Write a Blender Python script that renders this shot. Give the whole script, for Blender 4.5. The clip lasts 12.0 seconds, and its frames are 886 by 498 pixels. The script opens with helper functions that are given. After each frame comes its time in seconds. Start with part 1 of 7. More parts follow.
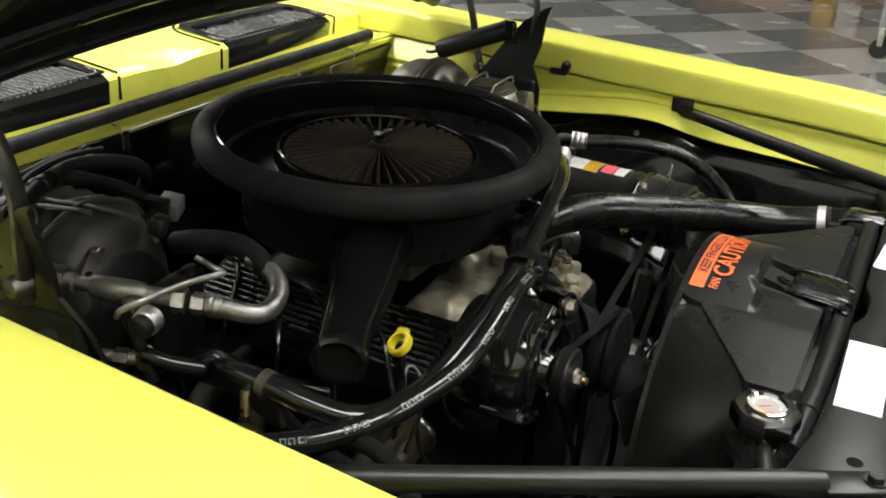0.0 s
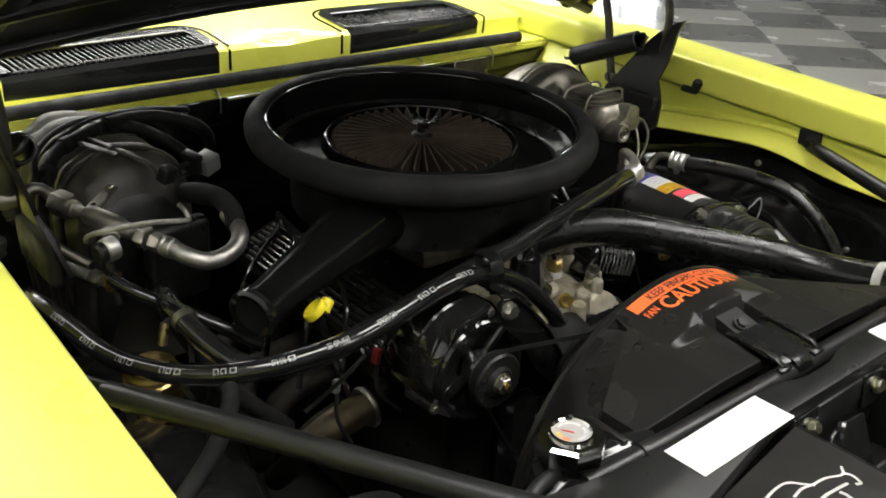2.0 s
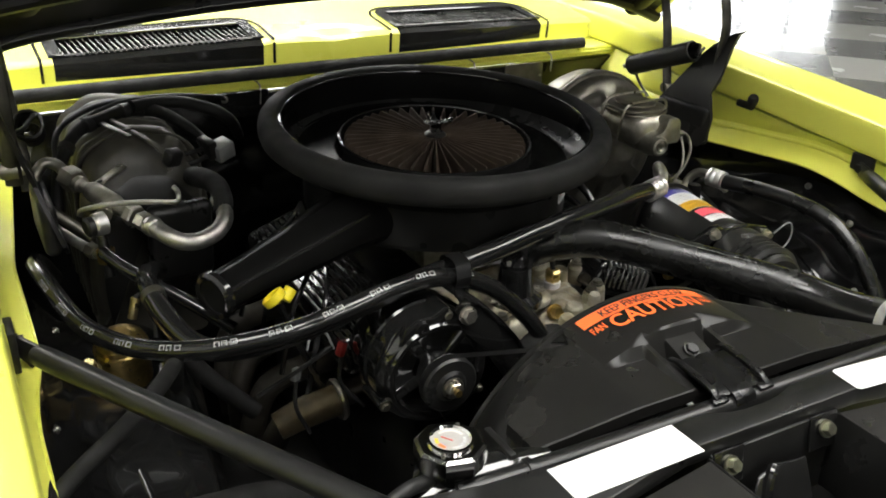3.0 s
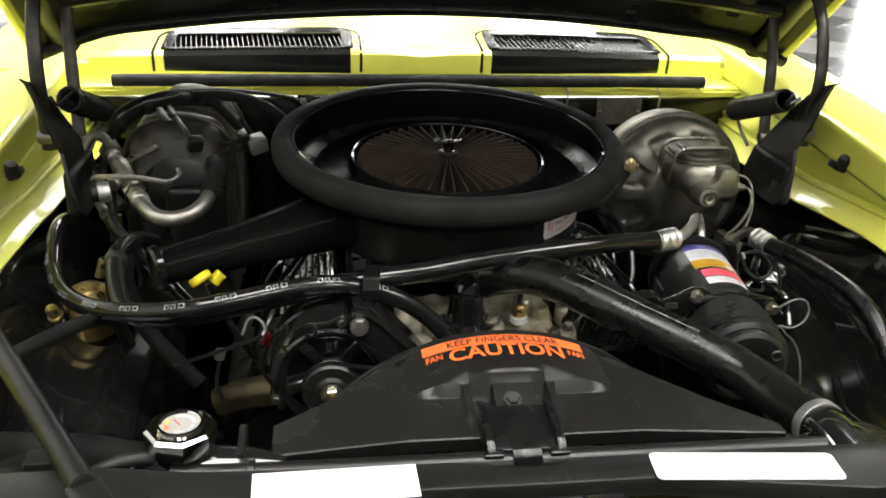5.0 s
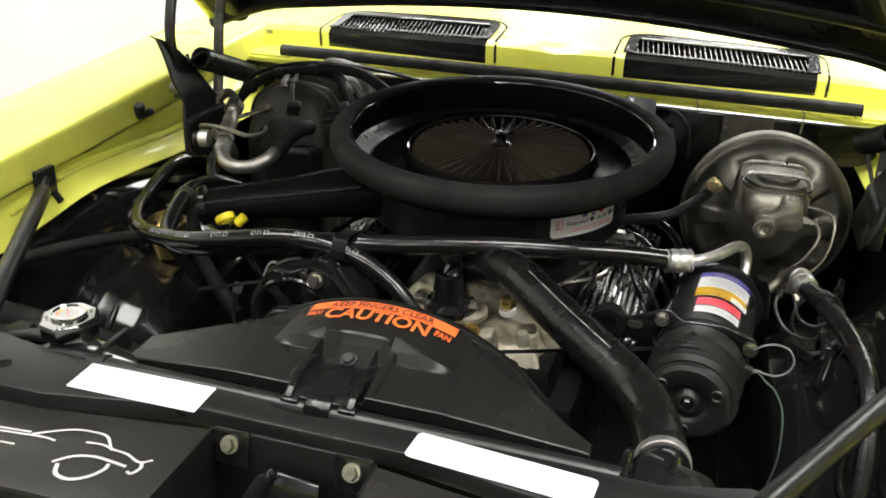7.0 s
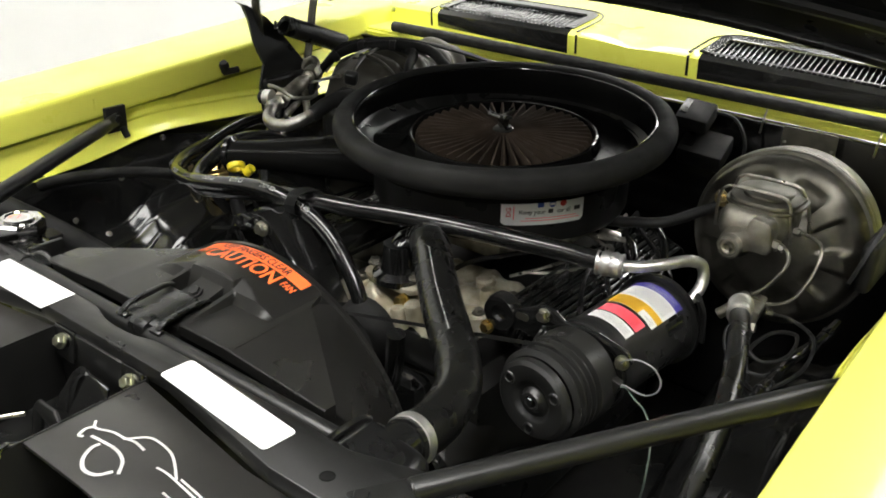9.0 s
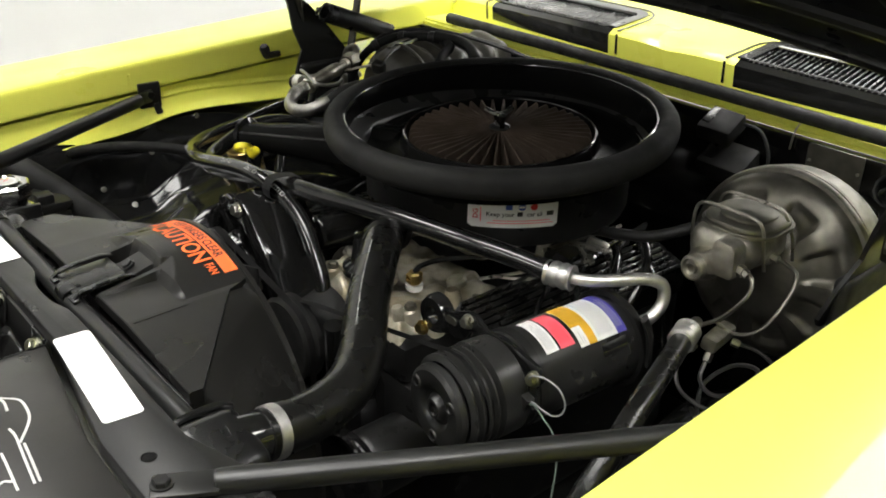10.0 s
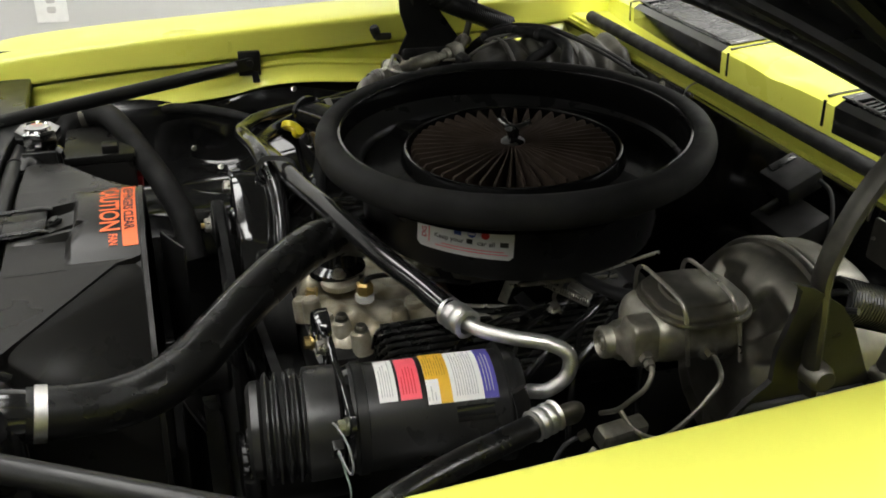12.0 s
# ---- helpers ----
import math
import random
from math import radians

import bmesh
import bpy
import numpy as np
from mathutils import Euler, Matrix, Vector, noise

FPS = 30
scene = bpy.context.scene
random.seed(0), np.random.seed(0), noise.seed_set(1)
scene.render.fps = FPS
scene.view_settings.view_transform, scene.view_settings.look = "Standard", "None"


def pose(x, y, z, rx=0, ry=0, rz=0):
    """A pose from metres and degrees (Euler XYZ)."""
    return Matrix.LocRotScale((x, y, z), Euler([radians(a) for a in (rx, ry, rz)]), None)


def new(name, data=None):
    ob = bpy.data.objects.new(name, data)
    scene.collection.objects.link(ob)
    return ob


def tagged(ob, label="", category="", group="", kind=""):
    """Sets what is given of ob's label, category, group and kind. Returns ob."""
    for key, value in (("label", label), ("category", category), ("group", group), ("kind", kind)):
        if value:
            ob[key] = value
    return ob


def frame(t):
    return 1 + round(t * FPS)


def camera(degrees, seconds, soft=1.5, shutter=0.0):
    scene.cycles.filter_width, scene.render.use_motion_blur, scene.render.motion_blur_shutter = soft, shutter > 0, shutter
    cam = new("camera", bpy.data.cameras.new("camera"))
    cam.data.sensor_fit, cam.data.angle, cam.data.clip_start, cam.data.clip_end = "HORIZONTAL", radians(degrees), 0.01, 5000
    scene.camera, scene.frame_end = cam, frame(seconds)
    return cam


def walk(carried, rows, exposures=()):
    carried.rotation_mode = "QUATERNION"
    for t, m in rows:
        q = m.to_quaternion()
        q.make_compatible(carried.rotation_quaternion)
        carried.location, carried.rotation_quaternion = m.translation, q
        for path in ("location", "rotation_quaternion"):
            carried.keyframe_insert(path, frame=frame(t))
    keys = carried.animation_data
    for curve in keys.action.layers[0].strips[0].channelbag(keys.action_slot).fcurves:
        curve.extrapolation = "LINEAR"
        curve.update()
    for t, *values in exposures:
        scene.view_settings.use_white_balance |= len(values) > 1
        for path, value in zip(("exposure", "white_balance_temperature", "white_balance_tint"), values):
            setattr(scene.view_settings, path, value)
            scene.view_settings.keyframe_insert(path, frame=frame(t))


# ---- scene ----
cam = camera(51.4, 12.0, soft=1.8)
# seconds, x, y, z, then the Euler turn in degrees
ROWS = [
    (0.0, -1.1817, -0.7534, 1.3397, 64.98, -1.51, -60.97),
    (0.5, -1.1303, -0.8630, 1.3390, 64.98, -1.55, -55.17),
    (1.0, -1.0701, -0.9750, 1.3371, 65.08, -1.59, -48.54),
    (1.5, -0.9961, -1.0675, 1.3380, 65.12, -1.60, -43.57),
    (2.0, -0.9048, -1.1453, 1.3365, 65.13, -1.59, -39.00),
    (2.5, -0.8022, -1.2170, 1.3361, 65.01, -1.71, -33.88),
    (3.0, -0.7068, -1.2756, 1.3377, 65.06, -1.74, -28.79),
    (3.5, -0.5922, -1.3335, 1.3390, 65.32, -1.81, -23.13),
    (5.5, -0.0803, -1.4618, 1.3463, 65.94, -2.08, -1.46),
    (6.0, 0.0587, -1.4743, 1.3484, 65.80, -2.05, 5.15),
    (6.5, 0.1971, -1.4736, 1.3507, 65.53, -1.98, 11.33),
    (7.0, 0.3308, -1.4597, 1.3530, 65.40, -1.87, 17.18),
    (9.0, 0.8418, -1.2431, 1.3537, 64.51, -1.53, 38.50),
    (9.5, 0.9472, -1.1403, 1.3535, 64.16, -1.49, 43.39),
    (10.0, 1.0341, -1.0167, 1.3533, 63.83, -1.51, 49.64),
    (10.5, 1.0909, -0.8864, 1.3523, 63.48, -1.45, 54.73),
    (11.0, 1.1273, -0.7447, 1.3524, 62.80, -1.55, 60.87),
    (11.5, 1.1512, -0.6208, 1.3516, 62.55, -1.60, 66.21),
    (12.0, 1.1758, -0.4882, 1.3522, 62.32, -1.61, 72.56),
]
EXPOSURES = ((0.0, -0.09), (1.0, -0.19), (2.0, -0.16), (3.0, -0.02), (3.6, 0.06), (5.5, 0.10), (9.5, 0.09), (10.5, -0.12), (12.0, -0.42))
walk(cam, [(r[0], pose(*r[1:])) for r in ROWS], EXPOSURES)

# ---- world, lights, exposure ----
world = bpy.data.worlds.new("showroom_air")
world.use_nodes = True
scene.world = world
wn = world.node_tree.nodes["Background"]
wn.inputs["Color"].default_value = (0.9, 0.93, 1.0, 1)
wn.inputs["Strength"].default_value = 0.05


# ---- materials ----
def mat(name, base, rough=0.5, metal=0.0, coat=0.0, var=0.15, scale=30.0, bump=0.05, bscale=200.0, spec=0.5, rvar=0.12, coat_rough=0.05, second=None):
    """A principled material with colour, roughness and relief varied at two scales."""
    m = bpy.data.materials.new(name)
    m.use_nodes = True
    t = m.node_tree
    n, l = t.nodes, t.links
    b = n["Principled BSDF"]
    b.inputs["Metallic"].default_value = metal
    b.inputs["Coat Weight"].default_value = coat
    b.inputs["Coat Roughness"].default_value = coat_rough
    b.inputs["Specular IOR Level"].default_value = spec
    tc = n.new("ShaderNodeTexCoord")
    n1 = n.new("ShaderNodeTexNoise")
    n1.inputs["Scale"].default_value, n1.inputs["Detail"].default_value = scale, 6
    n2 = n.new("ShaderNodeTexNoise")
    n2.inputs["Scale"].default_value, n2.inputs["Detail"].default_value = bscale, 4
    l.new(tc.outputs["Object"], n1.inputs["Vector"])
    l.new(tc.outputs["Object"], n2.inputs["Vector"])
    mx = n.new("ShaderNodeMix")
    mx.data_type = "RGBA"
    c2 = second or tuple(max(0.0, c * (1 - var)) for c in base)
    c1 = base if second else tuple(min(1.0, c * (1 + var)) for c in base)
    mx.inputs[6].default_value, mx.inputs[7].default_value = (*c1, 1), (*c2, 1)
    ramp = n.new("ShaderNodeMapRange")
    ramp.inputs[1].default_value, ramp.inputs[2].default_value = 0.35, 0.65
    l.new(n1.outputs["Fac"], ramp.inputs[0])
    l.new(ramp.outputs[0], mx.inputs[0])
    l.new(mx.outputs[2], b.inputs["Base Color"])
    rr = n.new("ShaderNodeMapRange")
    rr.inputs[1].default_value, rr.inputs[2].default_value = 0.3, 0.7
    rr.inputs[3].default_value, rr.inputs[4].default_value = max(0.02, rough - rvar * rough * 2), min(1.0, rough + rvar * rough * 2)
    l.new(n1.outputs["Fac"], rr.inputs[0])
    l.new(rr.outputs[0], b.inputs["Roughness"])
    if bump:
        bp = n.new("ShaderNodeBump")
        bp.inputs["Strength"].default_value, bp.inputs["Distance"].default_value = bump, 0.001
        l.new(n2.outputs["Fac"], bp.inputs["Height"])
        l.new(bp.outputs[0], b.inputs["Normal"])
    return m


YELLOW = mat("yellow_car_paint", (0.78, 0.79, 0.125), 0.34, coat=0.5, var=0.02, scale=6, bump=0.01, bscale=900, coat_rough=0.05, spec=0.3)
BLACK_GLOSS = mat("gloss_black_paint", (0.0095, 0.0095, 0.0092), 0.12, coat=0.8, var=0.3, scale=18, bump=0.10, bscale=110)
BLACK_SATIN = mat("satin_black_paint", (0.0115, 0.0115, 0.0110), 0.33, var=0.35, scale=14, bump=0.1, bscale=300, spec=0.38)
PAN = mat("black_enamelled_pan", (0.0060, 0.0060, 0.0058), 0.22, var=0.2, scale=12, bump=0.04, bscale=90, spec=0.025)
INNER = mat("black_enamelled_inner_panel", (0.0075, 0.0075, 0.0073), 0.13, coat=0.3, var=0.3, scale=9, bump=0.12, bscale=22, spec=0.4)
COOLANT = mat("aged_coolant_hose_rubber", (0.0065, 0.0065, 0.0060), 0.27, var=0.3, scale=22, bump=0.2, bscale=260, rvar=0.25, spec=0.45)
RUNNER = mat("dark_exhaust_iron", (0.032, 0.028, 0.021), 0.62, metal=0.3, var=0.4, scale=25, bump=0.4, bscale=160)
RUST = mat("heat_tinted_exhaust", (0.115, 0.092, 0.052), 0.40, metal=0.6, var=0.5, scale=25, bump=0.35, bscale=160)
DIAL = mat("cream_dial_face", (0.33, 0.32, 0.30), 0.4, var=0.08, scale=60, bump=0.02)
SLAT_EDGE = mat("polished_slat_edge", (0.15, 0.15, 0.145), 0.26, metal=1, var=0.1, bump=0.05)
BLACK_PANEL = mat("brushed_black_panel", (0.019, 0.0183, 0.017), 0.34, var=0.2, scale=9, bump=0.05, bscale=400)
PLASTIC = mat("black_moulded_plastic", (0.0125, 0.0122, 0.0112), 0.31, var=0.3, scale=12, bump=0.13, bscale=500, spec=0.33)
SOOTY = mat("dusty_black_rubber", (0.0095, 0.0095, 0.009), 0.7, var=0.3, scale=25, bump=0.2, bscale=300, spec=0.2)
MATTE = mat("matt_black_duct", (0.009, 0.009, 0.0086), 0.9, var=0.2, scale=20, bump=0.1, spec=0.1)
SEAL = mat("matt_black_seal_rubber", (0.0155, 0.0155, 0.0148), 0.72, var=0.2, scale=14, bump=0.2, bscale=300, spec=0.16)
DRUM = mat("black_drum_enamel", (0.013, 0.013, 0.0125), 0.30, var=0.25, scale=12, bump=0.06, bscale=200, spec=0.3)
CLAMP = mat("black_clamp_paint", (0.006, 0.006, 0.006), 0.27, var=0.3, scale=30, bump=0.1, bscale=260)
ARM = mat("oiled_bare_hinge_steel", (0.075, 0.073, 0.064), 0.42, metal=0.85, var=0.35, scale=30, bump=0.2, bscale=220)
HINGE = mat("dark_greasy_hinge_steel", (0.013, 0.013, 0.012), 0.50, var=0.4, scale=30, bump=0.2, bscale=220, spec=0.3)
SMOKED = mat("smoked_chrome", (0.14, 0.14, 0.135), 0.28, metal=1, var=0.3, scale=40, bump=0.1)
ZINC = mat("greenish_zinc_plating", (0.40, 0.40, 0.30), 0.33, metal=1, var=0.25, scale=80, bump=0.15)
RUBBER = mat("black_rubber", (0.0105, 0.0105, 0.0102), 0.55, var=0.25, scale=25, bump=0.15, bscale=350, spec=0.36)
HOSE = mat("smooth_black_hose_rubber", (0.0105, 0.0105, 0.0102), 0.17, coat=0.5, var=0.25, scale=30, bump=0.10, bscale=240, coat_rough=0.12)
FOAM = mat("grey_black_foam_rubber", (0.019, 0.019, 0.0185), 0.75, var=0.2, scale=40, bump=0.3, bscale=400)
CHROME = mat("chrome", (0.82, 0.82, 0.82), 0.08, metal=1, var=0.05, bump=0.03)
STEEL = mat("zinc_plated_steel", (0.5, 0.48, 0.42), 0.32, metal=1, var=0.2, scale=80, bump=0.15)
DULL_STEEL = mat("dull_phosphated_steel", (0.225, 0.215, 0.182), 0.44, metal=1, var=0.25, scale=22, bump=0.25, bscale=160)
CAST_IRON = mat("dark_cast_iron", (0.33, 0.315, 0.265), 0.42, metal=0.9, var=0.3, scale=40, bump=0.5, bscale=260)
ALU = mat("bare_aluminium_tube", (0.72, 0.71, 0.68), 0.42, metal=1, var=0.12, scale=60, bump=0.12)
ALU_DULL = mat("tarnished_aluminium_tube", (0.40, 0.39, 0.36), 0.45, metal=1, var=0.25, scale=50, bump=0.15)
ALU_CAST = mat("rough_cast_aluminium", (0.56, 0.525, 0.42), 0.36, metal=0.35, var=0.35, scale=28, bump=0.7, bscale=120, second=(0.27, 0.235, 0.155))
BRASS = mat("yellow_brass", (0.62, 0.46, 0.18), 0.32, metal=1, var=0.25, scale=60, bump=0.15)
GOLD_ZINC = mat("gold_zinc_plating", (0.62, 0.52, 0.27), 0.3, metal=1, var=0.3, scale=50, bump=0.15)
FILTER = mat("brown_gauze_filter_cloth", (0.040, 0.029, 0.021), 0.9, var=0.18, scale=26, bump=0.2, bscale=1500, spec=0.12)
HEATER = mat("grey_black_fibreglass_case", (0.052, 0.049, 0.039), 0.42, var=0.55, scale=13, bump=0.5, bscale=110)
COMPRESSOR = mat("aged_black_compressor_paint", (0.017, 0.017, 0.016), 0.33, var=0.3, scale=20, bump=0.15, bscale=260)
CAP_METAL = mat("polished_chrome_cap", (0.62, 0.615, 0.60), 0.13, metal=1, var=0.05, bump=0.0)
ORANGE = mat("orange_label_ink", (0.95, 0.16, 0.035), 0.5, var=0.04, scale=15, bump=0.02)
PINK = mat("pink_label_ink", (0.9, 0.12, 0.16), 0.5, var=0.04, bump=0.02)
AMBER = mat("amber_label_ink", (0.72, 0.42, 0.03), 0.5, var=0.05, bump=0.02)
VIOLET = mat("blue_violet_label_ink", (0.07, 0.06, 0.32), 0.5, var=0.06, bump=0.02)
BLUE = mat("blue_label_ink", (0.03, 0.07, 0.35), 0.5, var=0.04, bump=0.02)
RED = mat("red_plastic", (0.6, 0.02, 0.02), 0.4, var=0.1, bump=0.02)
DARK_RED = mat("dull_red_plastic", (0.16, 0.008, 0.008), 0.45, var=0.15, bump=0.02)
PAPER = mat("white_label_paper", (0.78, 0.78, 0.76), 0.45, var=0.03, scale=40, bump=0.03)
PRINT = mat("grey_label_print", (0.50, 0.49, 0.48), 0.6, var=0.1, bump=0.0)
SMALL_PRINT = mat("blurred_label_print", (0.42, 0.42, 0.43), 0.6, var=0.2, scale=300, bump=0.0)
BROWN_PRINT = mat("brown_label_print", (0.42, 0.24, 0.02), 0.6, var=0.3, scale=300, bump=0.0)
INK = mat("black_label_ink", (0.02, 0.02, 0.02), 0.5, var=0.1, bump=0.0)
WHITE_MARK = mat("faded_white_hose_print", (0.30, 0.30, 0.29), 0.6, var=0.4, scale=120, bump=0.0)
WHITE_LINE = mat("white_painted_line", (0.50, 0.50, 0.485), 0.5, var=0.06, scale=60, bump=0.02)
DIP_YELLOW = mat("yellow_plastic", (0.75, 0.62, 0.02), 0.4, var=0.06, bump=0.05)
GREEN = mat("pale_green_wire_plastic", (0.13, 0.17, 0.14), 0.45, var=0.1, bump=0.0)
CLEAR_GREY = mat("grey_nylon_plug", (0.21, 0.215, 0.21), 0.4, var=0.1, bump=0.05)
TILE_DARK = mat("dark_grey_vinyl_tile", (0.16, 0.162, 0.150), 0.24, var=0.05, scale=3, bump=0.03, bscale=60, coat=0.3)
TILE_LIGHT = mat("light_grey_vinyl_tile", (0.38, 0.38, 0.352), 0.24, var=0.04, scale=3, bump=0.03, bscale=60, coat=0.3)
WALL = mat("white_wall_paint", (0.54, 0.54, 0.53), 0.6, var=0.02, scale=2, bump=0.04, bscale=90)
WALL_GREY = mat("grey_wall_paint", (0.16, 0.155, 0.15), 0.6, var=0.06, scale=2, bump=0.04, bscale=90)
CEIL = mat("dark_ceiling_paint", (0.06, 0.06, 0.06), 0.8, var=0.05, scale=2, bump=0.05)
BASE_DARK = mat("dark_vinyl_skirting", (0.03, 0.03, 0.03), 0.4, var=0.1, bump=0.02)
WOOD = mat("brown_wood", (0.28, 0.13, 0.05), 0.45, var=0.3, scale=8, bump=0.1)

LAMP = bpy.data.materials.new("fluorescent_diffuser")
LAMP.use_nodes = True
_b = LAMP.node_tree.nodes["Principled BSDF"]
_b.inputs["Emission Color"].default_value = (1.0, 0.985, 0.95, 1)
_b.inputs["Emission Strength"].default_value = 14.5

DAYLIGHT = bpy.data.materials.new("daylight_glow")
DAYLIGHT.use_nodes = True
_b = DAYLIGHT.node_tree.nodes["Principled BSDF"]
_b.inputs["Emission Color"].default_value = (0.95, 0.98, 1.0, 1)
_b.inputs["Emission Strength"].default_value = 6.0


# ---- mesh helpers ----
ROOT = {}


def thing(name, label, category, at, group="", kind=""):
    ob = new(name)
    ob.location = at
    ob.empty_display_size = 0.05
    ROOT[ob.name] = Vector(at)
    return tagged(ob, label, category, group, kind)


def part(name, bm, material, parent=None, label="", smooth=35):
    """One bmesh in world places as one mesh object under its parent."""
    me = bpy.data.meshes.new(name)
    off = ROOT[parent.name] if parent else Vector((0, 0, 0))
    bmesh.ops.translate(bm, verts=bm.verts, vec=-off)
    bmesh.ops.recalc_face_normals(bm, faces=bm.faces)
    bm.to_mesh(me)
    bm.free()
    me.materials.append(material)
    me.polygons.foreach_set("use_smooth", [smooth > 0] * len(me.polygons))
    if smooth > 0:
        me.set_sharp_from_angle(angle=radians(smooth))
    ob = new(name, me)
    if parent:
        ob.parent = parent
        ROOT[ob.name] = off
    return tagged(ob, label)


def solo(name, bm, material, label, category, group="", kind="", smooth=35):
    """A thing that is one mesh."""
    c = sum((v.co for v in bm.verts), Vector()) / len(bm.verts)
    c.z = min(v.co.z for v in bm.verts)
    bmesh.ops.translate(bm, verts=bm.verts, vec=-c)
    ob = part(name, bm, material, None, label, smooth)
    ob.location = c
    ROOT[ob.name] = c
    return tagged(ob, label, category, group, kind)


def aim(p, d, up=(0, 0, 1)):
    """A pose at p whose z axis points along d."""
    d = Vector(d).normalized()
    q = d.to_track_quat("Z", "Y")
    return Matrix.Translation(Vector(p)) @ q.to_matrix().to_4x4()


def lathe(profile, m=Matrix(), seg=48, bm=None, closed=False):
    """Turns (radius, height) pairs round the z axis of m."""
    bm = bm or bmesh.new()
    rings = []
    for r, z in profile:
        if r < 1e-6:
            rings.append([bm.verts.new(m @ Vector((0, 0, z)))])
        else:
            rings.append([bm.verts.new(m @ Vector((r * math.cos(a), r * math.sin(a), z))) for a in (2 * math.pi * i / seg for i in range(seg))])
    pairs = list(zip(rings, rings[1:])) + ([(rings[-1], rings[0])] if closed else [])
    for a, b in pairs:
        for i in range(seg):
            j = (i + 1) % seg
            if len(a) == 1 and len(b) == 1:
                break
            if len(a) == 1:
                bm.faces.new((a[0], b[i], b[j]))
            elif len(b) == 1:
                bm.faces.new((a[i], a[j], b[0]))
            else:
                bm.faces.new((a[i], a[j], b[j], b[i]))
    return bm


def rod(p, q, r, seg=20, bm=None, chamfer=0.12):
    """A straight round bar with chamfered ends."""
    p, q = Vector(p), Vector(q)
    h, c = (q - p).length, r * chamfer
    return lathe([(0, 0), (r - c, 0), (r, c), (r, h - c), (r - c, h), (0, h)], aim(p, q - p), seg, bm)


def hexnut(p, d, r, h, bm=None, washer=True):
    m = aim(p, d)
    bm = lathe([(0, 0), (r, 0), (r, h * 0.85), (r * 0.88, h), (0, h)], m, 6, bm)
    if washer:
        lathe([(0, -0.0015), (r * 1.3, -0.0015), (r * 1.3, 0.0015), (0, 0.0015)], m, 20, bm)
    return bm


def spline(pts, n=8):
    """A Catmull-Rom line through the points."""
    pts = [Vector(p) for p in pts]
    ext = [2 * pts[0] - pts[1], *pts, 2 * pts[-1] - pts[-2]]
    out = []
    for i in range(1, len(ext) - 2):
        a, b, c, d = ext[i - 1:i + 3]
        for k in range(n):
            t = k / n
            out.append(0.5 * ((2 * b) + (c - a) * t + (2 * a - 5 * b + 4 * c - d) * t * t + (3 * b - a - 3 * c + d) * t ** 3))
    out.append(pts[-1])
    return out


def frames(line, up=(0, 0, 1)):
    """Tangent, side and up of each point of a line, carried along it."""
    res, side = [], None
    for i, p in enumerate(line):
        t = (line[min(i + 1, len(line) - 1)] - line[max(i - 1, 0)]).normalized()
        if side is None:
            side = t.cross(Vector(up))
            side = side.normalized() if side.length > 1e-3 else t.orthogonal().normalized()
        side = (side - t * side.dot(t)).normalized()
        res.append((t, side, side.cross(t)))
    return res


def sweep(pts, r, seg=14, n=8, bm=None, flat=1.0, radii=None, smooth=True, cap=True):
    """A tube along a smooth line; radii, if given, are per point; flat squashes it along its up."""
    bm = bm or bmesh.new()
    line = spline(pts, n) if smooth else [Vector(p) for p in pts]
    rings = []
    for i, (p, (t, s, u)) in enumerate(zip(line, frames(line))):
        rr = r
        if radii:
            f = i / (len(line) - 1) * (len(radii) - 1)
            k = min(int(f), len(radii) - 2)
            rr = radii[k] + (radii[k + 1] - radii[k]) * (f - k)
        rings.append([bm.verts.new(p + s * rr * math.cos(a) + u * rr * flat * math.sin(a)) for a in (2 * math.pi * j / seg for j in range(seg))])
    for a, b in zip(rings, rings[1:]):
        for i in range(seg):
            j = (i + 1) % seg
            bm.faces.new((a[i], a[j], b[j], b[i]))
    if cap:
        bm.faces.new(rings[0][::-1])
        bm.faces.new(rings[-1])
    return bm


def rbox(size, m=Matrix(), bevel=0.003, seg=2, bm=None, taper=(1, 1)):
    """A box with rounded edges, centred on m; taper narrows its top."""
    b = bmesh.new()
    bmesh.ops.create_cube(b, size=1)
    for v in b.verts:
        f = taper if v.co.z > 0 else (1, 1)
        v.co = Vector((v.co.x * size[0] * f[0], v.co.y * size[1] * f[1], v.co.z * size[2]))
    if bevel:
        bmesh.ops.bevel(b, geom=list(b.edges), offset=min(bevel, min(size) * 0.45), segments=seg, profile=0.5, affect="EDGES")
    b.transform(m)
    return merge(bm, b) if bm else b


def merge(bm, other):
    me = bpy.data.meshes.new("tmp")
    other.to_mesh(me)
    other.free()
    bm.from_mesh(me)
    bpy.data.meshes.remove(me)
    return bm


def slab(outline, t, m=Matrix(), bevel=0.0, bm=None):
    """A flat plate: an outline in x, y of m, thick along +z."""
    b = bmesh.new()
    f = b.faces.new([b.verts.new((x, y, 0)) for x, y in outline])
    g = bmesh.ops.extrude_face_region(b, geom=[f])
    bmesh.ops.translate(b, verts=[v for v in g["geom"] if isinstance(v, bmesh.types.BMVert)], vec=(0, 0, t))
    if bevel:
        bmesh.ops.bevel(b, geom=list(b.edges), offset=bevel, segments=2, profile=0.5, affect="EDGES")
    b.transform(m)
    return merge(bm, b) if bm else b


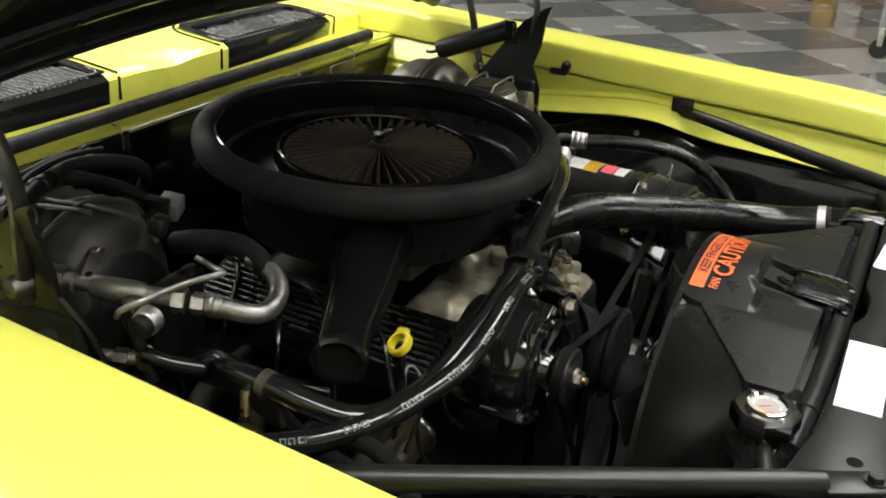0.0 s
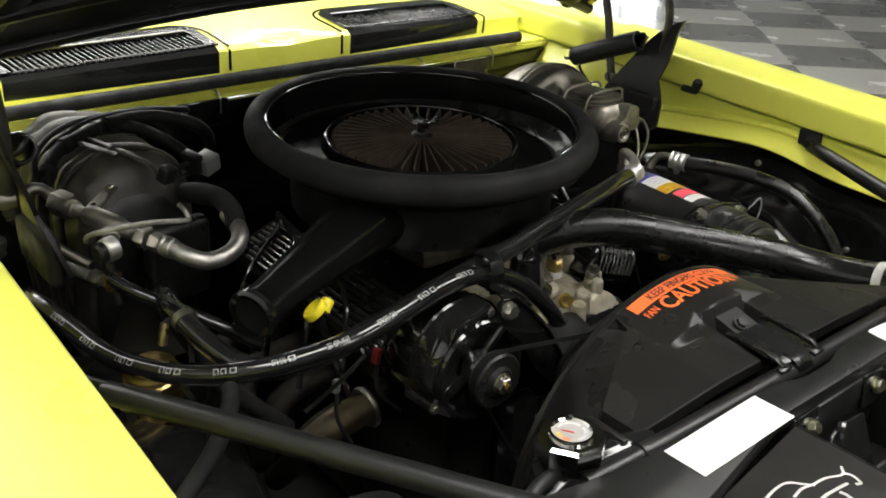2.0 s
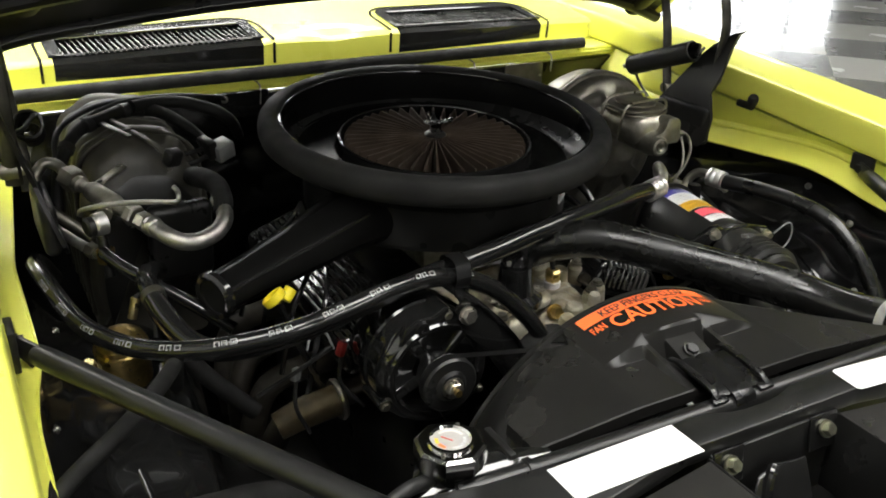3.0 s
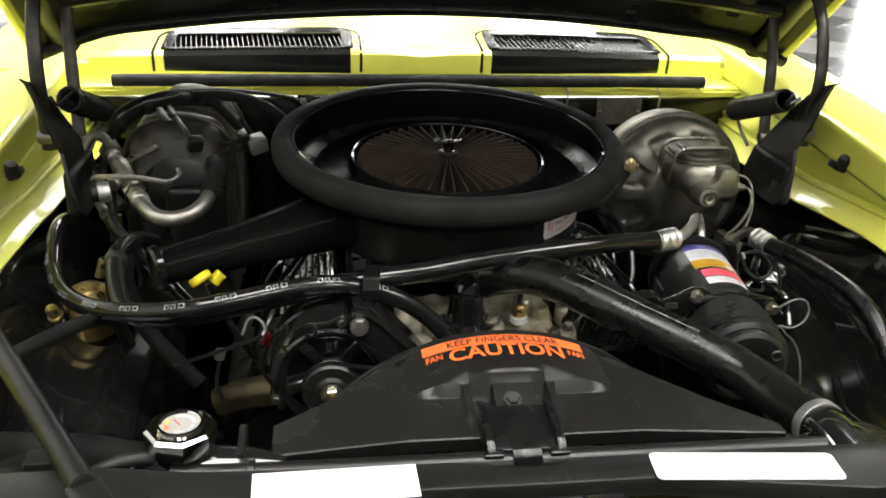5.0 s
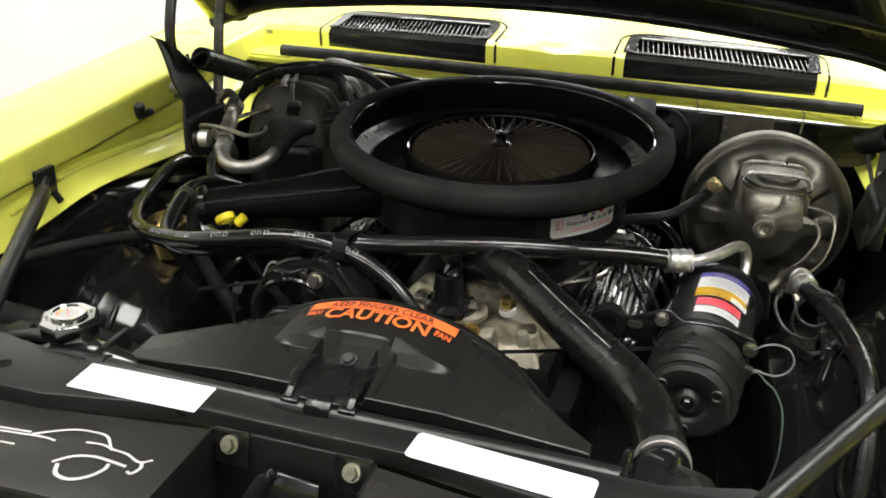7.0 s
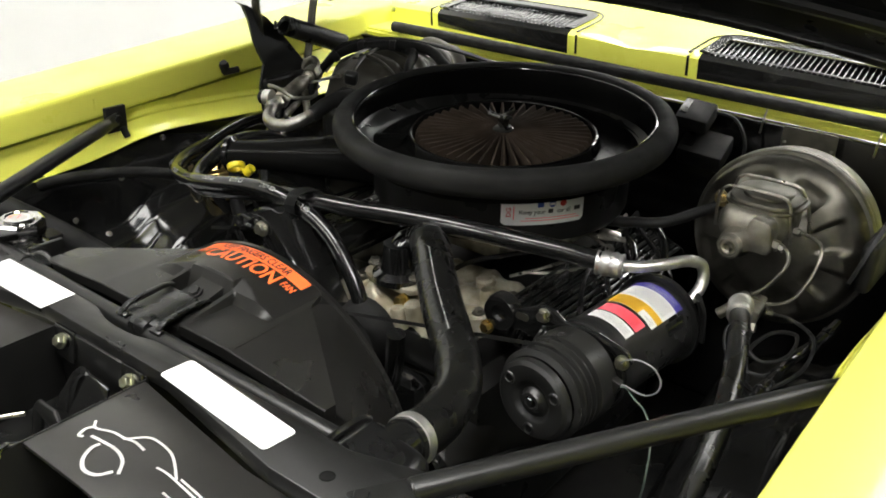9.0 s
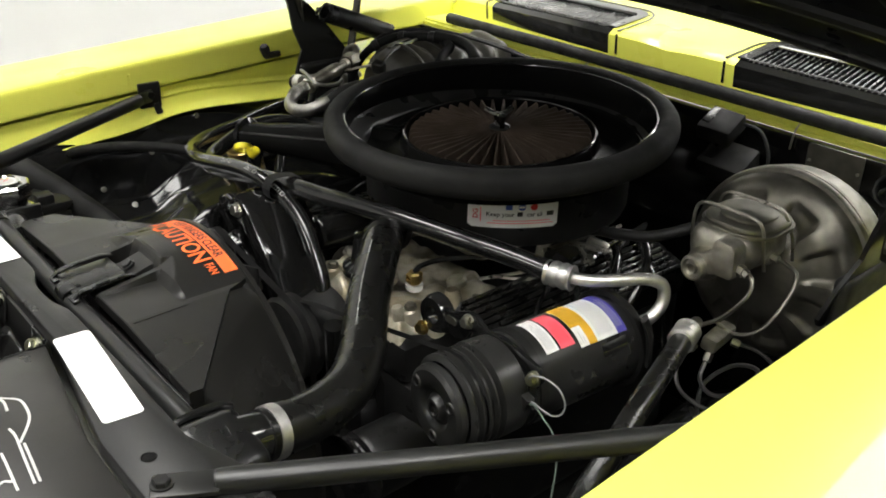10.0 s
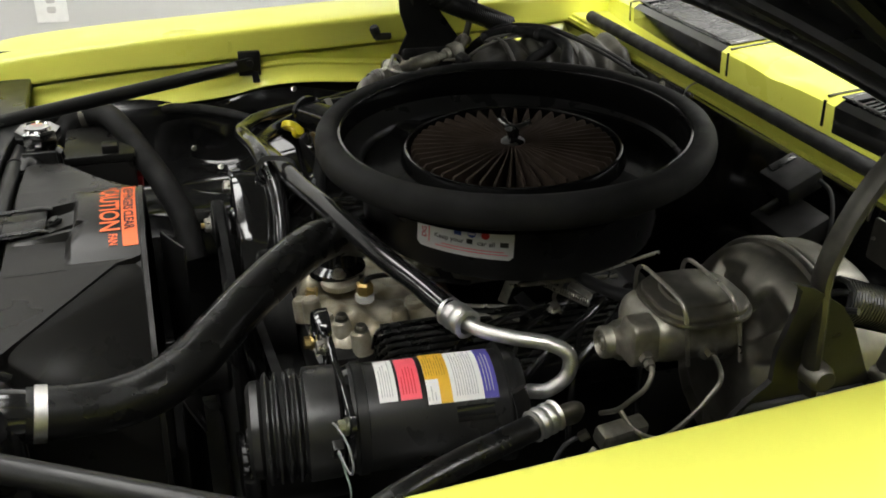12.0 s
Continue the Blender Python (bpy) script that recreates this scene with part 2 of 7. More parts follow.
def round_rect(w, h, r, n=5, cx=0.0, cy=0.0):
    out = []
    for sx, sy, a0 in ((1, 1, 0), (-1, 1, 90), (-1, -1, 180), (1, -1, 270)):
        for k in range(n + 1):
            a = radians(a0 + 90 * k / n)
            out.append((cx + sx * (w / 2 - r) + r * math.cos(a), cy + sy * (h / 2 - r) + r * math.sin(a)))
    return out


def grid(fn, nu, nv, bm=None, thick=0.0):
    """A sheet of points fn(u, v), u and v from 0 to 1, with a thickness along its normals."""
    b = bmesh.new()
    vs = [[b.verts.new(fn(i / nu, j / nv)) for j in range(nv + 1)] for i in range(nu + 1)]
    for i in range(nu):
        for j in range(nv):
            b.faces.new((vs[i][j], vs[i + 1][j], vs[i + 1][j + 1], vs[i][j + 1]))
    if thick:
        b.normal_update()
        bmesh.ops.solidify(b, geom=list(b.faces), thickness=thick)
    return merge(bm, b) if bm else b


def text_bm(words, size, align="CENTER", bold=0.0):
    """Flat letters of the built-in font as a bmesh in x, y."""
    cu = bpy.data.curves.new("letters", "FONT")
    cu.body, cu.size, cu.align_x, cu.offset, cu.resolution_u = words, size, align, bold, 3
    ob = bpy.data.objects.new("letters", cu)
    scene.collection.objects.link(ob)
    me = bpy.data.meshes.new_from_object(ob.evaluated_get(bpy.context.evaluated_depsgraph_get()))
    bm = bmesh.new()
    bm.from_mesh(me)
    bpy.data.objects.remove(ob)
    bpy.data.curves.remove(cu)
    bpy.data.meshes.remove(me)
    return bm


def bars(rows, bm=None):
    """Flat bars (x0, y0, x1, y1) finely cut so that they can be bent."""
    bm = bm or bmesh.new()
    for x0, y0, x1, y1 in rows:
        k = max(1, int((x1 - x0) / 0.006))
        for i in range(k):
            a, b = x0 + (x1 - x0) * i / k, x0 + (x1 - x0) * (i + 1) / k
            bm.faces.new([bm.verts.new(c) for c in ((a, y0, 0), (b, y0, 0), (b, y1, 0), (a, y1, 0))])
    bmesh.ops.remove_doubles(bm, verts=bm.verts, dist=1e-6)
    return bm


def bend(bm, fn):
    for v in bm.verts:
        v.co = fn(v.co.x, v.co.y, v.co.z)
    return bm


# ---- the room ----
def room():
    x0, x1, y0, y1, h = -2.85, 17.0, -7.0, 12.0, 3.6
    mx, my, lx, ly = (x0 + x1) / 2, (y0 + y1) / 2, x1 - x0, y1 - y0
    for name, size, at in (("wall_west", (0.15, ly + 0.3, h), (x0 - 0.075, my, h / 2)), ("wall_east", (0.15, ly + 0.3, h), (x1 + 0.075, my, h / 2)), ("wall_south", (lx, 0.15, h), (mx, y0 - 0.075, h / 2))):
        solo(name, rbox(size, pose(*at), 0), WALL if name == "wall_west" else WALL_GREY, "plain painted showroom wall", "wall", kind="structure", smooth=0)
    # north wall with two long windows
    nw = thing("wall_north", "grey showroom wall with two long windows", "wall", (mx, y1 + 0.075, 0), kind="structure")
    spans = ((-1.5, 5.5), (8.0, 16.2))
    edges = [x0, *(v for s in spans for v in s), x1]
    for i in range(0, len(edges), 2):
        part("pier", rbox((edges[i + 1] - edges[i], 0.15, h), pose((edges[i] + edges[i + 1]) / 2, y1 + 0.075, h / 2), 0), WALL_GREY, nw, smooth=0)
    for a, b in spans:
        part("sill_wall", rbox((b - a, 0.15, 0.6), pose((a + b) / 2, y1 + 0.075, 0.3), 0), WALL_GREY, nw, smooth=0)
        part("lintel_wall", rbox((b - a, 0.15, h - 2.8), pose((a + b) / 2, y1 + 0.075, (h + 2.8) / 2), 0), WALL_GREY, nw, smooth=0)
        n = int((b - a) / 1.3)
        for k in range(n + 1):
            part("mullion", rbox((0.06, 0.08, 2.2), pose(a + (b - a) * k / n, y1 + 0.06, 1.7), 0.004), BASE_DARK, nw)
        solo("backdrop", rbox((b - a + 0.4, 0.02, 2.5), pose((a + b) / 2, y1 + 0.3, 1.7), 0), DAYLIGHT, "bright overcast daylight outside the windows", "daylight", kind="structure", smooth=0)
    solo("ceiling", rbox((lx + 0.3, ly + 0.3, 0.1), pose(mx, my, h + 0.05), 0), CEIL, "plain grey painted showroom ceiling", "ceiling", kind="structure", smooth=0)
    solo("baseboard", rbox((0.012, ly - 0.1, 0.058), pose(x0 + 0.006, my, 0.031), 0.002), BASE_DARK, "dark vinyl skirting along the white wall", "baseboard", kind="structure")
    plate = thing("wall_outlet", "white double wall socket plate on the wall", "outlet", (x0, -0.85, 0.39))
    part("cover_plate", slab(round_rect(0.12, 0.18, 0.006), 0.006, pose(x0, -0.85, 0.48, 90, 0, 90)), PAPER, plate)
    for dz in (-0.04, 0.0, 0.04):
        part("socket", slab(round_rect(0.034, 0.026, 0.008), 0.003, pose(x0 + 0.006, -0.85, 0.48 + dz, 90, 0, 90)), PRINT, plate, "grey socket insert")
    # long fluorescent fittings under the ceiling
    for i, (x, y, w, l) in enumerate(LIGHTS):
        f = thing("ceiling_light", "white fluorescent ceiling light panel, switched on", "light", (x, y, h - 0.06), "ceiling light panels")
        part("frame", rbox((w + 0.06, l + 0.06, 0.05), pose(x, y, h - 0.026), 0.004), WALL, f)
        part("diffuser", rbox((w, l, 0.02), pose(x, y, h - 0.061), 0.004), LAMP, f, "glowing white diffuser")


LIGHTS = [(x, y, 1.2, 1.5) for y in (-1.3, 1.9, 4.6, 7.8) for x in (-1.2, 0.5, 2.2)] + [(-0.6, -5.6, 1.2, 1.5), (1.6, -5.6, 1.2, 1.5)]


# ---- the car's body ----
def z_crown(y):
    return 0.892 + 0.06 * y if y < 0.45 else 0.919 + 0.02 * (y - 0.45)


def fender(body, s):
    prof = [(0.955, -0.52), (0.957, -0.28), (0.948, -0.14), (0.928, -0.062), (0.900, -0.026), (0.860, -0.006), (0.800, 0.004), (0.740, 0.0065), (0.7085, 0.0055), (0.7045, 0.004),
            (0.7020, 0.000), (0.7005, -0.006), (0.6985, -0.036), (0.6970, -0.0480), (0.6985, -0.0505), (0.7240, -0.0525), (0.7240, -0.0575), (0.7060, -0.0580), (0.7045, -0.0610), (0.7080, -0.075), (0.6980, -0.092), (0.6800, -0.108), (0.6560, -0.118), (0.6450, -0.122)]

    def fn(u, v):
        y = -1.06 + 2.1 * u
        k = v * (len(prof) - 1)
        i = min(int(k), len(prof) - 2)
        x, dz = (prof[i][c] + (prof[i + 1][c] - prof[i][c]) * (k - i) for c in (0, 1))
        if k <= 7:
            swell = min(1.0, max(0.0, (x - 0.80) / 0.10)) * (1.0 if s < 0 else 0.3)
            x, dz = x + 0.045 * swell, dz + 0.010 * swell
        nose = max(0.0, -0.75 - y)
        side = max(0.0, y - 0.02) * 0.10 if dz < -0.06 else 0.0
        if dz < -0.06 and x < 0.72:
            arch = 1 / (1 + math.exp(-(y + 0.315) / 0.013))
            dz -= (0.042 if s > 0 else 0.032) * min(1.3, max(0.0, (y + 0.20) / 0.2))
            dz *= 1 - 0.20 * arch + 0.10 * max(0.0, -0.32 - y)
            x += max(0.0, 0.700 - x) * (0.72 - 0.32 * arch)
            dz -= 0.006 * arch
        dz -= 0.12 * max(0.0, -0.5 - y) ** 2
        return Vector((s * (x - nose * 0.25 - side - (0.014 if s > 0 else 0.006)), y, z_crown(y) + dz - nose * nose * 0.6 + (0.010 if s > 0 else -0.006)))
    bm = grid(fn, 60, (len(prof) - 1) * 2)
    f = part("front_fender", bm, YELLOW, body, "glossy yellow front fender with a folded gutter along the bonnet opening", smooth=50)
    part("folded_edge", sweep([fn(k / 40, 1.0) for k in range(8, 34)], 0.0022, 8, 2), YELLOW, f)
    part("gutter_bead", sweep([fn(k / 40, 19.6 / 23) for k in range(13, 29)], 0.0042, 8, 3), YELLOW, f, "rolled bead below the gutter")
    if s < 0:
        part("gutter_peg", lathe([(0, 0.022), (0.003, 0.021), (0.005, 0.012), (0.009, 0.0), (0, 0)], pose(-0.700, -0.335, 0.832, 0, 14, 0), 14), YELLOW, f)
    return f


def inner_fender(body, s):
    """Wall below the fender, a rounded shelf, then the apron; the wheelhouse swells towards the rear."""
    prof = [(0.692, 0.0), (0.680, -0.012), (0.668, -0.040), (0.655, -0.085), (0.640, -0.130), (0.615, -0.158), (0.570, -0.172), (0.525, -0.182), (0.490, -0.205), (0.472, -0.250), (0.466, -0.33), (0.462, -0.46)]

    def fn(u, v):
        y = -0.80 + 1.2 * u
        k = v * (len(prof) - 1)
        i = min(int(k), len(prof) - 2)
        x, dz = (prof[i][c] + (prof[i + 1][c] - prof[i][c]) * (k - i) for c in (0, 1))
        wheel = math.exp(-((y + 0.02) / 0.20) ** 2)
        arch = 1 / (1 + math.exp(-(y + 0.315) / 0.013))
        low = min(1.0, max(0.0, -dz / 0.16))
        x -= 0.055 * wheel * low * (1 - low * 0.5)
        z = 0.744 + 0.030 * arch - 0.22 * max(0.0, y + 0.20) + dz + 0.075 * wheel * low + 0.010 * math.sin(y * 19 + s) * math.sin(math.pi * low)
        dent = math.exp(-((y + 0.43) / 0.05) ** 2 - ((dz + 0.10) / 0.05) ** 2)
        return Vector((s * (x + 0.012 * dent), y, z))
    part("inner_fender", grid(fn, 72, 44, thick=0.003), INNER, body, "glossy black pressed inner fender panel", smooth=60)
    # added plate, not a body part: keeps outside light out of the bay
    part("light_baffle", rbox((0.004, 1.30, 0.47), pose(s * 0.748, -0.15, 0.605), 0.001), BLACK_SATIN, body, "added black plate blocking outside light behind the fender")
    part("apron", rbox((0.02, 1.2, 0.30), pose(s * 0.455, -0.2, 0.17), 0.005), BLACK_SATIN, body, "black lower apron")
    part("panel_rib", sweep([fn(0.30, 0.50), fn(0.335, 0.535), fn(0.37, 0.545), fn(0.41, 0.53)], 0.007, 10, 6, flat=0.6), INNER, body)
    for u, v in ((0.311, 0.30), (0.352, 0.385), (0.40, 0.21), (0.487, 0.16), (0.62, 0.30), (0.25, 0.42)):
        p, q, r = fn(u, v), fn(u + 0.01, v), fn(u, v + 0.01)
        nrm = (q - p).cross(r - p).normalized()
        nrm = nrm if nrm.x * s < 0 else -nrm
        part("screw", lathe([(0, 0.005), (0.0032, 0.0045), (0.0036, 0.002), (0.006, 0.0015), (0.006, -0.004)], aim(p + nrm * 0.002, nrm), 12), STEEL, body)


Y0 = lambda x: 0.432 + 0.137 * x * x


def cowl_z(x, y):
    return 0.946 + 0.105 * (y - Y0(x)) - 0.055 * x * x


GX0, GX1, GD = 0.146, 0.522, 0.132


def cowl(body):
    xs = sorted([-0.71 + 1.42 * i / 40 for i in range(41)] + [s * g for s in (-1, 1) for g in (GX0, GX1)])
    vs = [0.0, 0.012, 0.018, 0.028, 0.045, 0.05, 0.08, 0.11, GD, 0.16, 0.2, 0.26, 0.34, 0.46]
    yellow, darks = bmesh.new(), {-1: bmesh.new(), 1: bmesh.new()}

    def p(x, k):
        if k < 0:
            return Vector((x, Y0(x) + 0.004, 0.898 - 0.02 * x * x))
        d = vs[k]
        r = 0.008 * max(0.0, 1 - d / 0.018) ** 2
        dip = 0.012 * math.exp(-(x / 0.035) ** 2) * math.exp(-((d - 0.02) / 0.02) ** 2)
        return Vector((x, Y0(x) + d, cowl_z(x, Y0(x) + d) - r - dip))
    for i in range(len(xs) - 1):
        a, b = xs[i], xs[i + 1]
        mid = abs(a + b) / 2
        for k in range(-1, len(vs) - 1):
            gr = GX0 < mid < GX1
            if k == -1 and mid > 0.675:
                continue
            if gr and 1 <= k and vs[k + 1] <= GD + 1e-6:
                continue
            t = darks[1 if a + b > 0 else -1] if (gr and k < 1) else yellow
            t.faces.new([t.verts.new(q) for q in (p(a, k), p(b, k), p(b, k + 1), p(a, k + 1))])
    for t in (yellow, *darks.values()):
        bmesh.ops.remove_doubles(t, verts=t.verts, dist=1e-5)
    part("cowl_panel", yellow, YELLOW, body, "glossy yellow cowl panel below the windscreen", smooth=50)
    for t in darks.values():
        part("cowl_black_band", t, BLACK_GLOSS, body, "gloss black band below the cowl vent", smooth=50)
    # ledge and firewall
    led = bmesh.new()
    for a, b in zip(xs, xs[1:]):
        led.faces.new([led.verts.new(q) for q in ((a, 0.404, 0.868), (b, 0.404, 0.868), (b, Y0(b) + 0.004, 0.876), (a, Y0(a) + 0.004, 0.876))])
        led.faces.new([led.verts.new(q) for q in ((a, 0.404, 0.860), (b, 0.404, 0.860), (b, 0.404, 0.868), (a, 0.404, 0.868))])
        led.faces.new([led.verts.new(q) for q in ((a, Y0(a) + 0.004, 0.876), (b, Y0(b) + 0.004, 0.876), (b, Y0(b) + 0.004, 0.9), (a, Y0(a) + 0.004, 0.9))])
    bmesh.ops.remove_doubles(led, verts=led.verts, dist=1e-5)
    part("cowl_ledge", led, YELLOW, body, "yellow flange in front of the cowl", smooth=40)
    part("firewall", rbox((1.492, 0.02, 0.62), pose(0, 0.411, 0.545), 0.004), INNER, body, "black firewall with a sealed plate")
    for s in (-1, 1):
        part("cowl_end", rbox((0.125, 0.10, 0.016), pose(s * 0.6575, 0.462, 0.868), 0.005, 3), YELLOW, body, "flat yellow shelf below the cowl")
    # weather strip
    line = [(x, 0.417 + 0.02 * abs(x) ** 3, 0.8885 - 0.008 * x * x) for x in (-0.615, -0.4, -0.2, 0, 0.2, 0.4, 0.608)]
    part("weather_strip", sweep(line, 0.0125, 14, 6), FOAM, body, "black foam weather strip along the cowl")
    for x in (-0.175, 0.30, 0.5):
        part("strip_clip", sweep([(x, 0.417, 0.876), (x + 0.004, 0.40, 0.872), (x + 0.004, 0.393, 0.862), (x + 0.002, 0.392, 0.835)], 0.0018, 8, 4), STEEL, body)


def cowl_grille(s):
    g = thing("cowl_vent", "black cowl vent grille with bright chrome-edged slats", "vent", (s * 0.334, 0.50, 0.93), "cowl vents")

    def ring(i0, i1, lift, r, front):
        """A flat ring on the cowl's top between two offsets of the vent's outline."""
        bm = bmesh.new()
        n = 10
        loops = []
        for o in (i0, i1):
            xa, xb, d1, rr = GX0 - o, GX1 + o, GD + o, max(0.004, r + o)
            pts = [(xa, front)] + [(xa + rr - rr * math.cos(radians(90 * k / n)), d1 - rr + rr * math.sin(radians(90 * k / n))) for k in range(n + 1)]
            mid = [(xa + rr + (xb - xa - 2 * rr) * k / 12, d1) for k in range(1, 12)]
            pts += mid + [(xb - rr + rr * math.sin(radians(90 * k / n)), d1 - rr + rr * math.cos(radians(90 * k / n))) for k in range(n + 1)] + [(xb, front)]
            loops.append([bm.verts.new((s * x, Y0(x) + d, cowl_z(x, Y0(x) + d) + lift)) for x, d in pts])
        for k in range(len(loops[0]) - 1):
            bm.faces.new((loops[0][k], loops[0][k + 1], loops[1][k + 1], loops[1][k]))
        g2 = bmesh.ops.extrude_face_region(bm, geom=list(bm.faces))
        bmesh.ops.translate(bm, verts=[v for v in g2["geom"] if isinstance(v, bmesh.types.BMVert)], vec=(0, 0, -0.003))
        return bm
    part("frame", ring(-0.017, 0.006, 0.004, 0.030, 0.014), BLACK_GLOSS, g, "gloss black vent surround")
    part("pinstripe", ring(0.018, 0.0235, 0.0022, 0.04, 0.004), BLACK_GLOSS, g, "thin black pinstripe")
    for xx in (GX0 - 0.021, GX1 + 0.021):
        part("pinstripe", rbox((0.0055, 0.002, 0.04), pose(s * xx, Y0(xx) + 0.0015, 0.921 - 0.035 * xx * xx, 4, 0, 0), 0.0005), BLACK_GLOSS, g)
    bm = bmesh.new()
    rows = []
    for k in range(17):
        x = GX0 - 0.004 + (GX1 - GX0 + 0.008) * k / 16
        y0, y1 = Y0(x) + 0.013, Y0(x) + GD + 0.004
        rows.append([bm.verts.new((s * x, y, z)) for y, z in ((y0, cowl_z(x, y0) - 0.003), (y0, 0.884), (y1, 0.884), (y1, cowl_z(x, y1) - 0.001))])
    for a, b in zip(rows, rows[1:]):
        for i in range(3):
            bm.faces.new((a[i], a[i + 1], b[i + 1], b[i]))
    for r in (rows[0], rows[-1]):
        bm.faces.new(r)
    part("well", bm, MATTE, g, "dark well under the slats", smooth=0)
    part("front_rail", sweep([(s * x, Y0(x) + y, cowl_z(x, Y0(x) + y) + 0.0030) for x, y in ((GX0 + 0.001, 0.050), (GX0 + 0.001, 0.032), (GX0 + 0.006, 0.021), (GX0 + 0.018, 0.0165), (0.25, 0.0165), (0.33, 0.0165), (0.42, 0.0165), (GX1 - 0.018, 0.0165), (GX1 - 0.006, 0.021), (GX1 - 0.001, 0.032), (GX1 - 0.001, 0.050))], 0.0019, 8, 4), SLAT_EDGE, g, "bright rolled front edge")
    part("rear_rail", sweep([(s * x, Y0(x) + 0.105, cowl_z(x, Y0(x) + 0.105) + 0.004) for x in (GX0 + 0.02, 0.25, 0.33, 0.42, GX1 - 0.02)], 0.003, 8, 4), BLACK_GLOSS, g)
    n = 34
    for i in range(n):
        x = GX0 + 0.013 + (GX1 - GX0 - 0.026) * i / (n - 1)
        ins = 0.02 if i in (0, n - 1) else 0.0
        xb = x - s * 0.010
        a, b = Vector((s * x, Y0(x) + 0.018, cowl_z(x, Y0(x) + 0.018) - 0.001)), Vector((s * xb, Y0(x) + 0.106 - ins, cowl_z(x, Y0(x) + 0.106) - 0.001))
        m = aim((a + b) / 2, b - a)
        h2 = (b - a).length / 2
        sl = part("slat", rbox((0.0026, (b - a).length, 0.009), Matrix.Translation((a + b) / 2 - Vector((0, 0, 0.0052))) @ Vector((0, 1, 0)).rotation_difference(b - a).to_matrix().to_4x4(), 0.0008, 1), BLACK_GLOSS, g)
        part("bright_edge", lathe([(0, -h2), (0.0014, -h2), (0.0014, h2), (0, h2)], m, 6), SLAT_EDGE, sl)


def hood():
    h = thing("hood", "raised bonnet with black underside and yellow outer skin", "car hood", (0, 0.33, 0.95))
    SL = 0.80

    def fn(off):
        def f(u, v):
            x = -0.725 + 1.45 * u
            d = 0.95 * v
            cr = -0.13 * x * x - (0.025 * max(0, abs(x) - 0.66) / 0.065)
            return Vector((x, 0.335 - d - 0.10 * max(0.0, abs(x) - 0.5) ** 2, 1.036 + cr * (1 - 0.3 * v) + SL * d + off))
        return f
    part("outer_skin", grid(fn(0.035), 30, 24, thick=0.002), YELLOW, h, "yellow painted outer skin")
    part("inner_panel", grid(fn(0.006), 30, 24, thick=0.003), BLACK_SATIN, h, "black painted underside panel")
    rear = [fn(0.004)(u / 12, 0.012) for u in range(13)]
    part("rear_beam", sweep(rear, 0.017, 12, 3, flat=0.8), BLACK_SATIN, h, "rolled black rear edge")
    rear2 = [fn(-0.004)(0.06 + 0.88 * u / 12, 0.12) for u in range(13)]
    part("cross_rib", sweep(rear2, 0.03, 12, 3, flat=0.5), BLACK_SATIN, h)
    for s in (-1, 1):
        side = [fn(-0.002)(0.5 + s * 0.462, v / 8) for v in range(9)]
        part("side_rib", sweep(side, 0.024, 12, 3, flat=0.6), BLACK_SATIN, h)
        edge = [fn(0.018)(0.5 + s * 0.499, v / 8) for v in range(9)]
        part("side_lip", sweep(edge, 0.012, 10, 3), YELLOW, h, "yellow folded side edge")
        diag = [fn(-0.004)(0.5 + s * 0.40 * (1 - 0.8 * k / 6), 0.1 + 0.85 * k / 6) for k in range(7)]
        part("brace", sweep(diag, 0.03, 12, 3, flat=0.5), BLACK_SATIN, h)
    return h


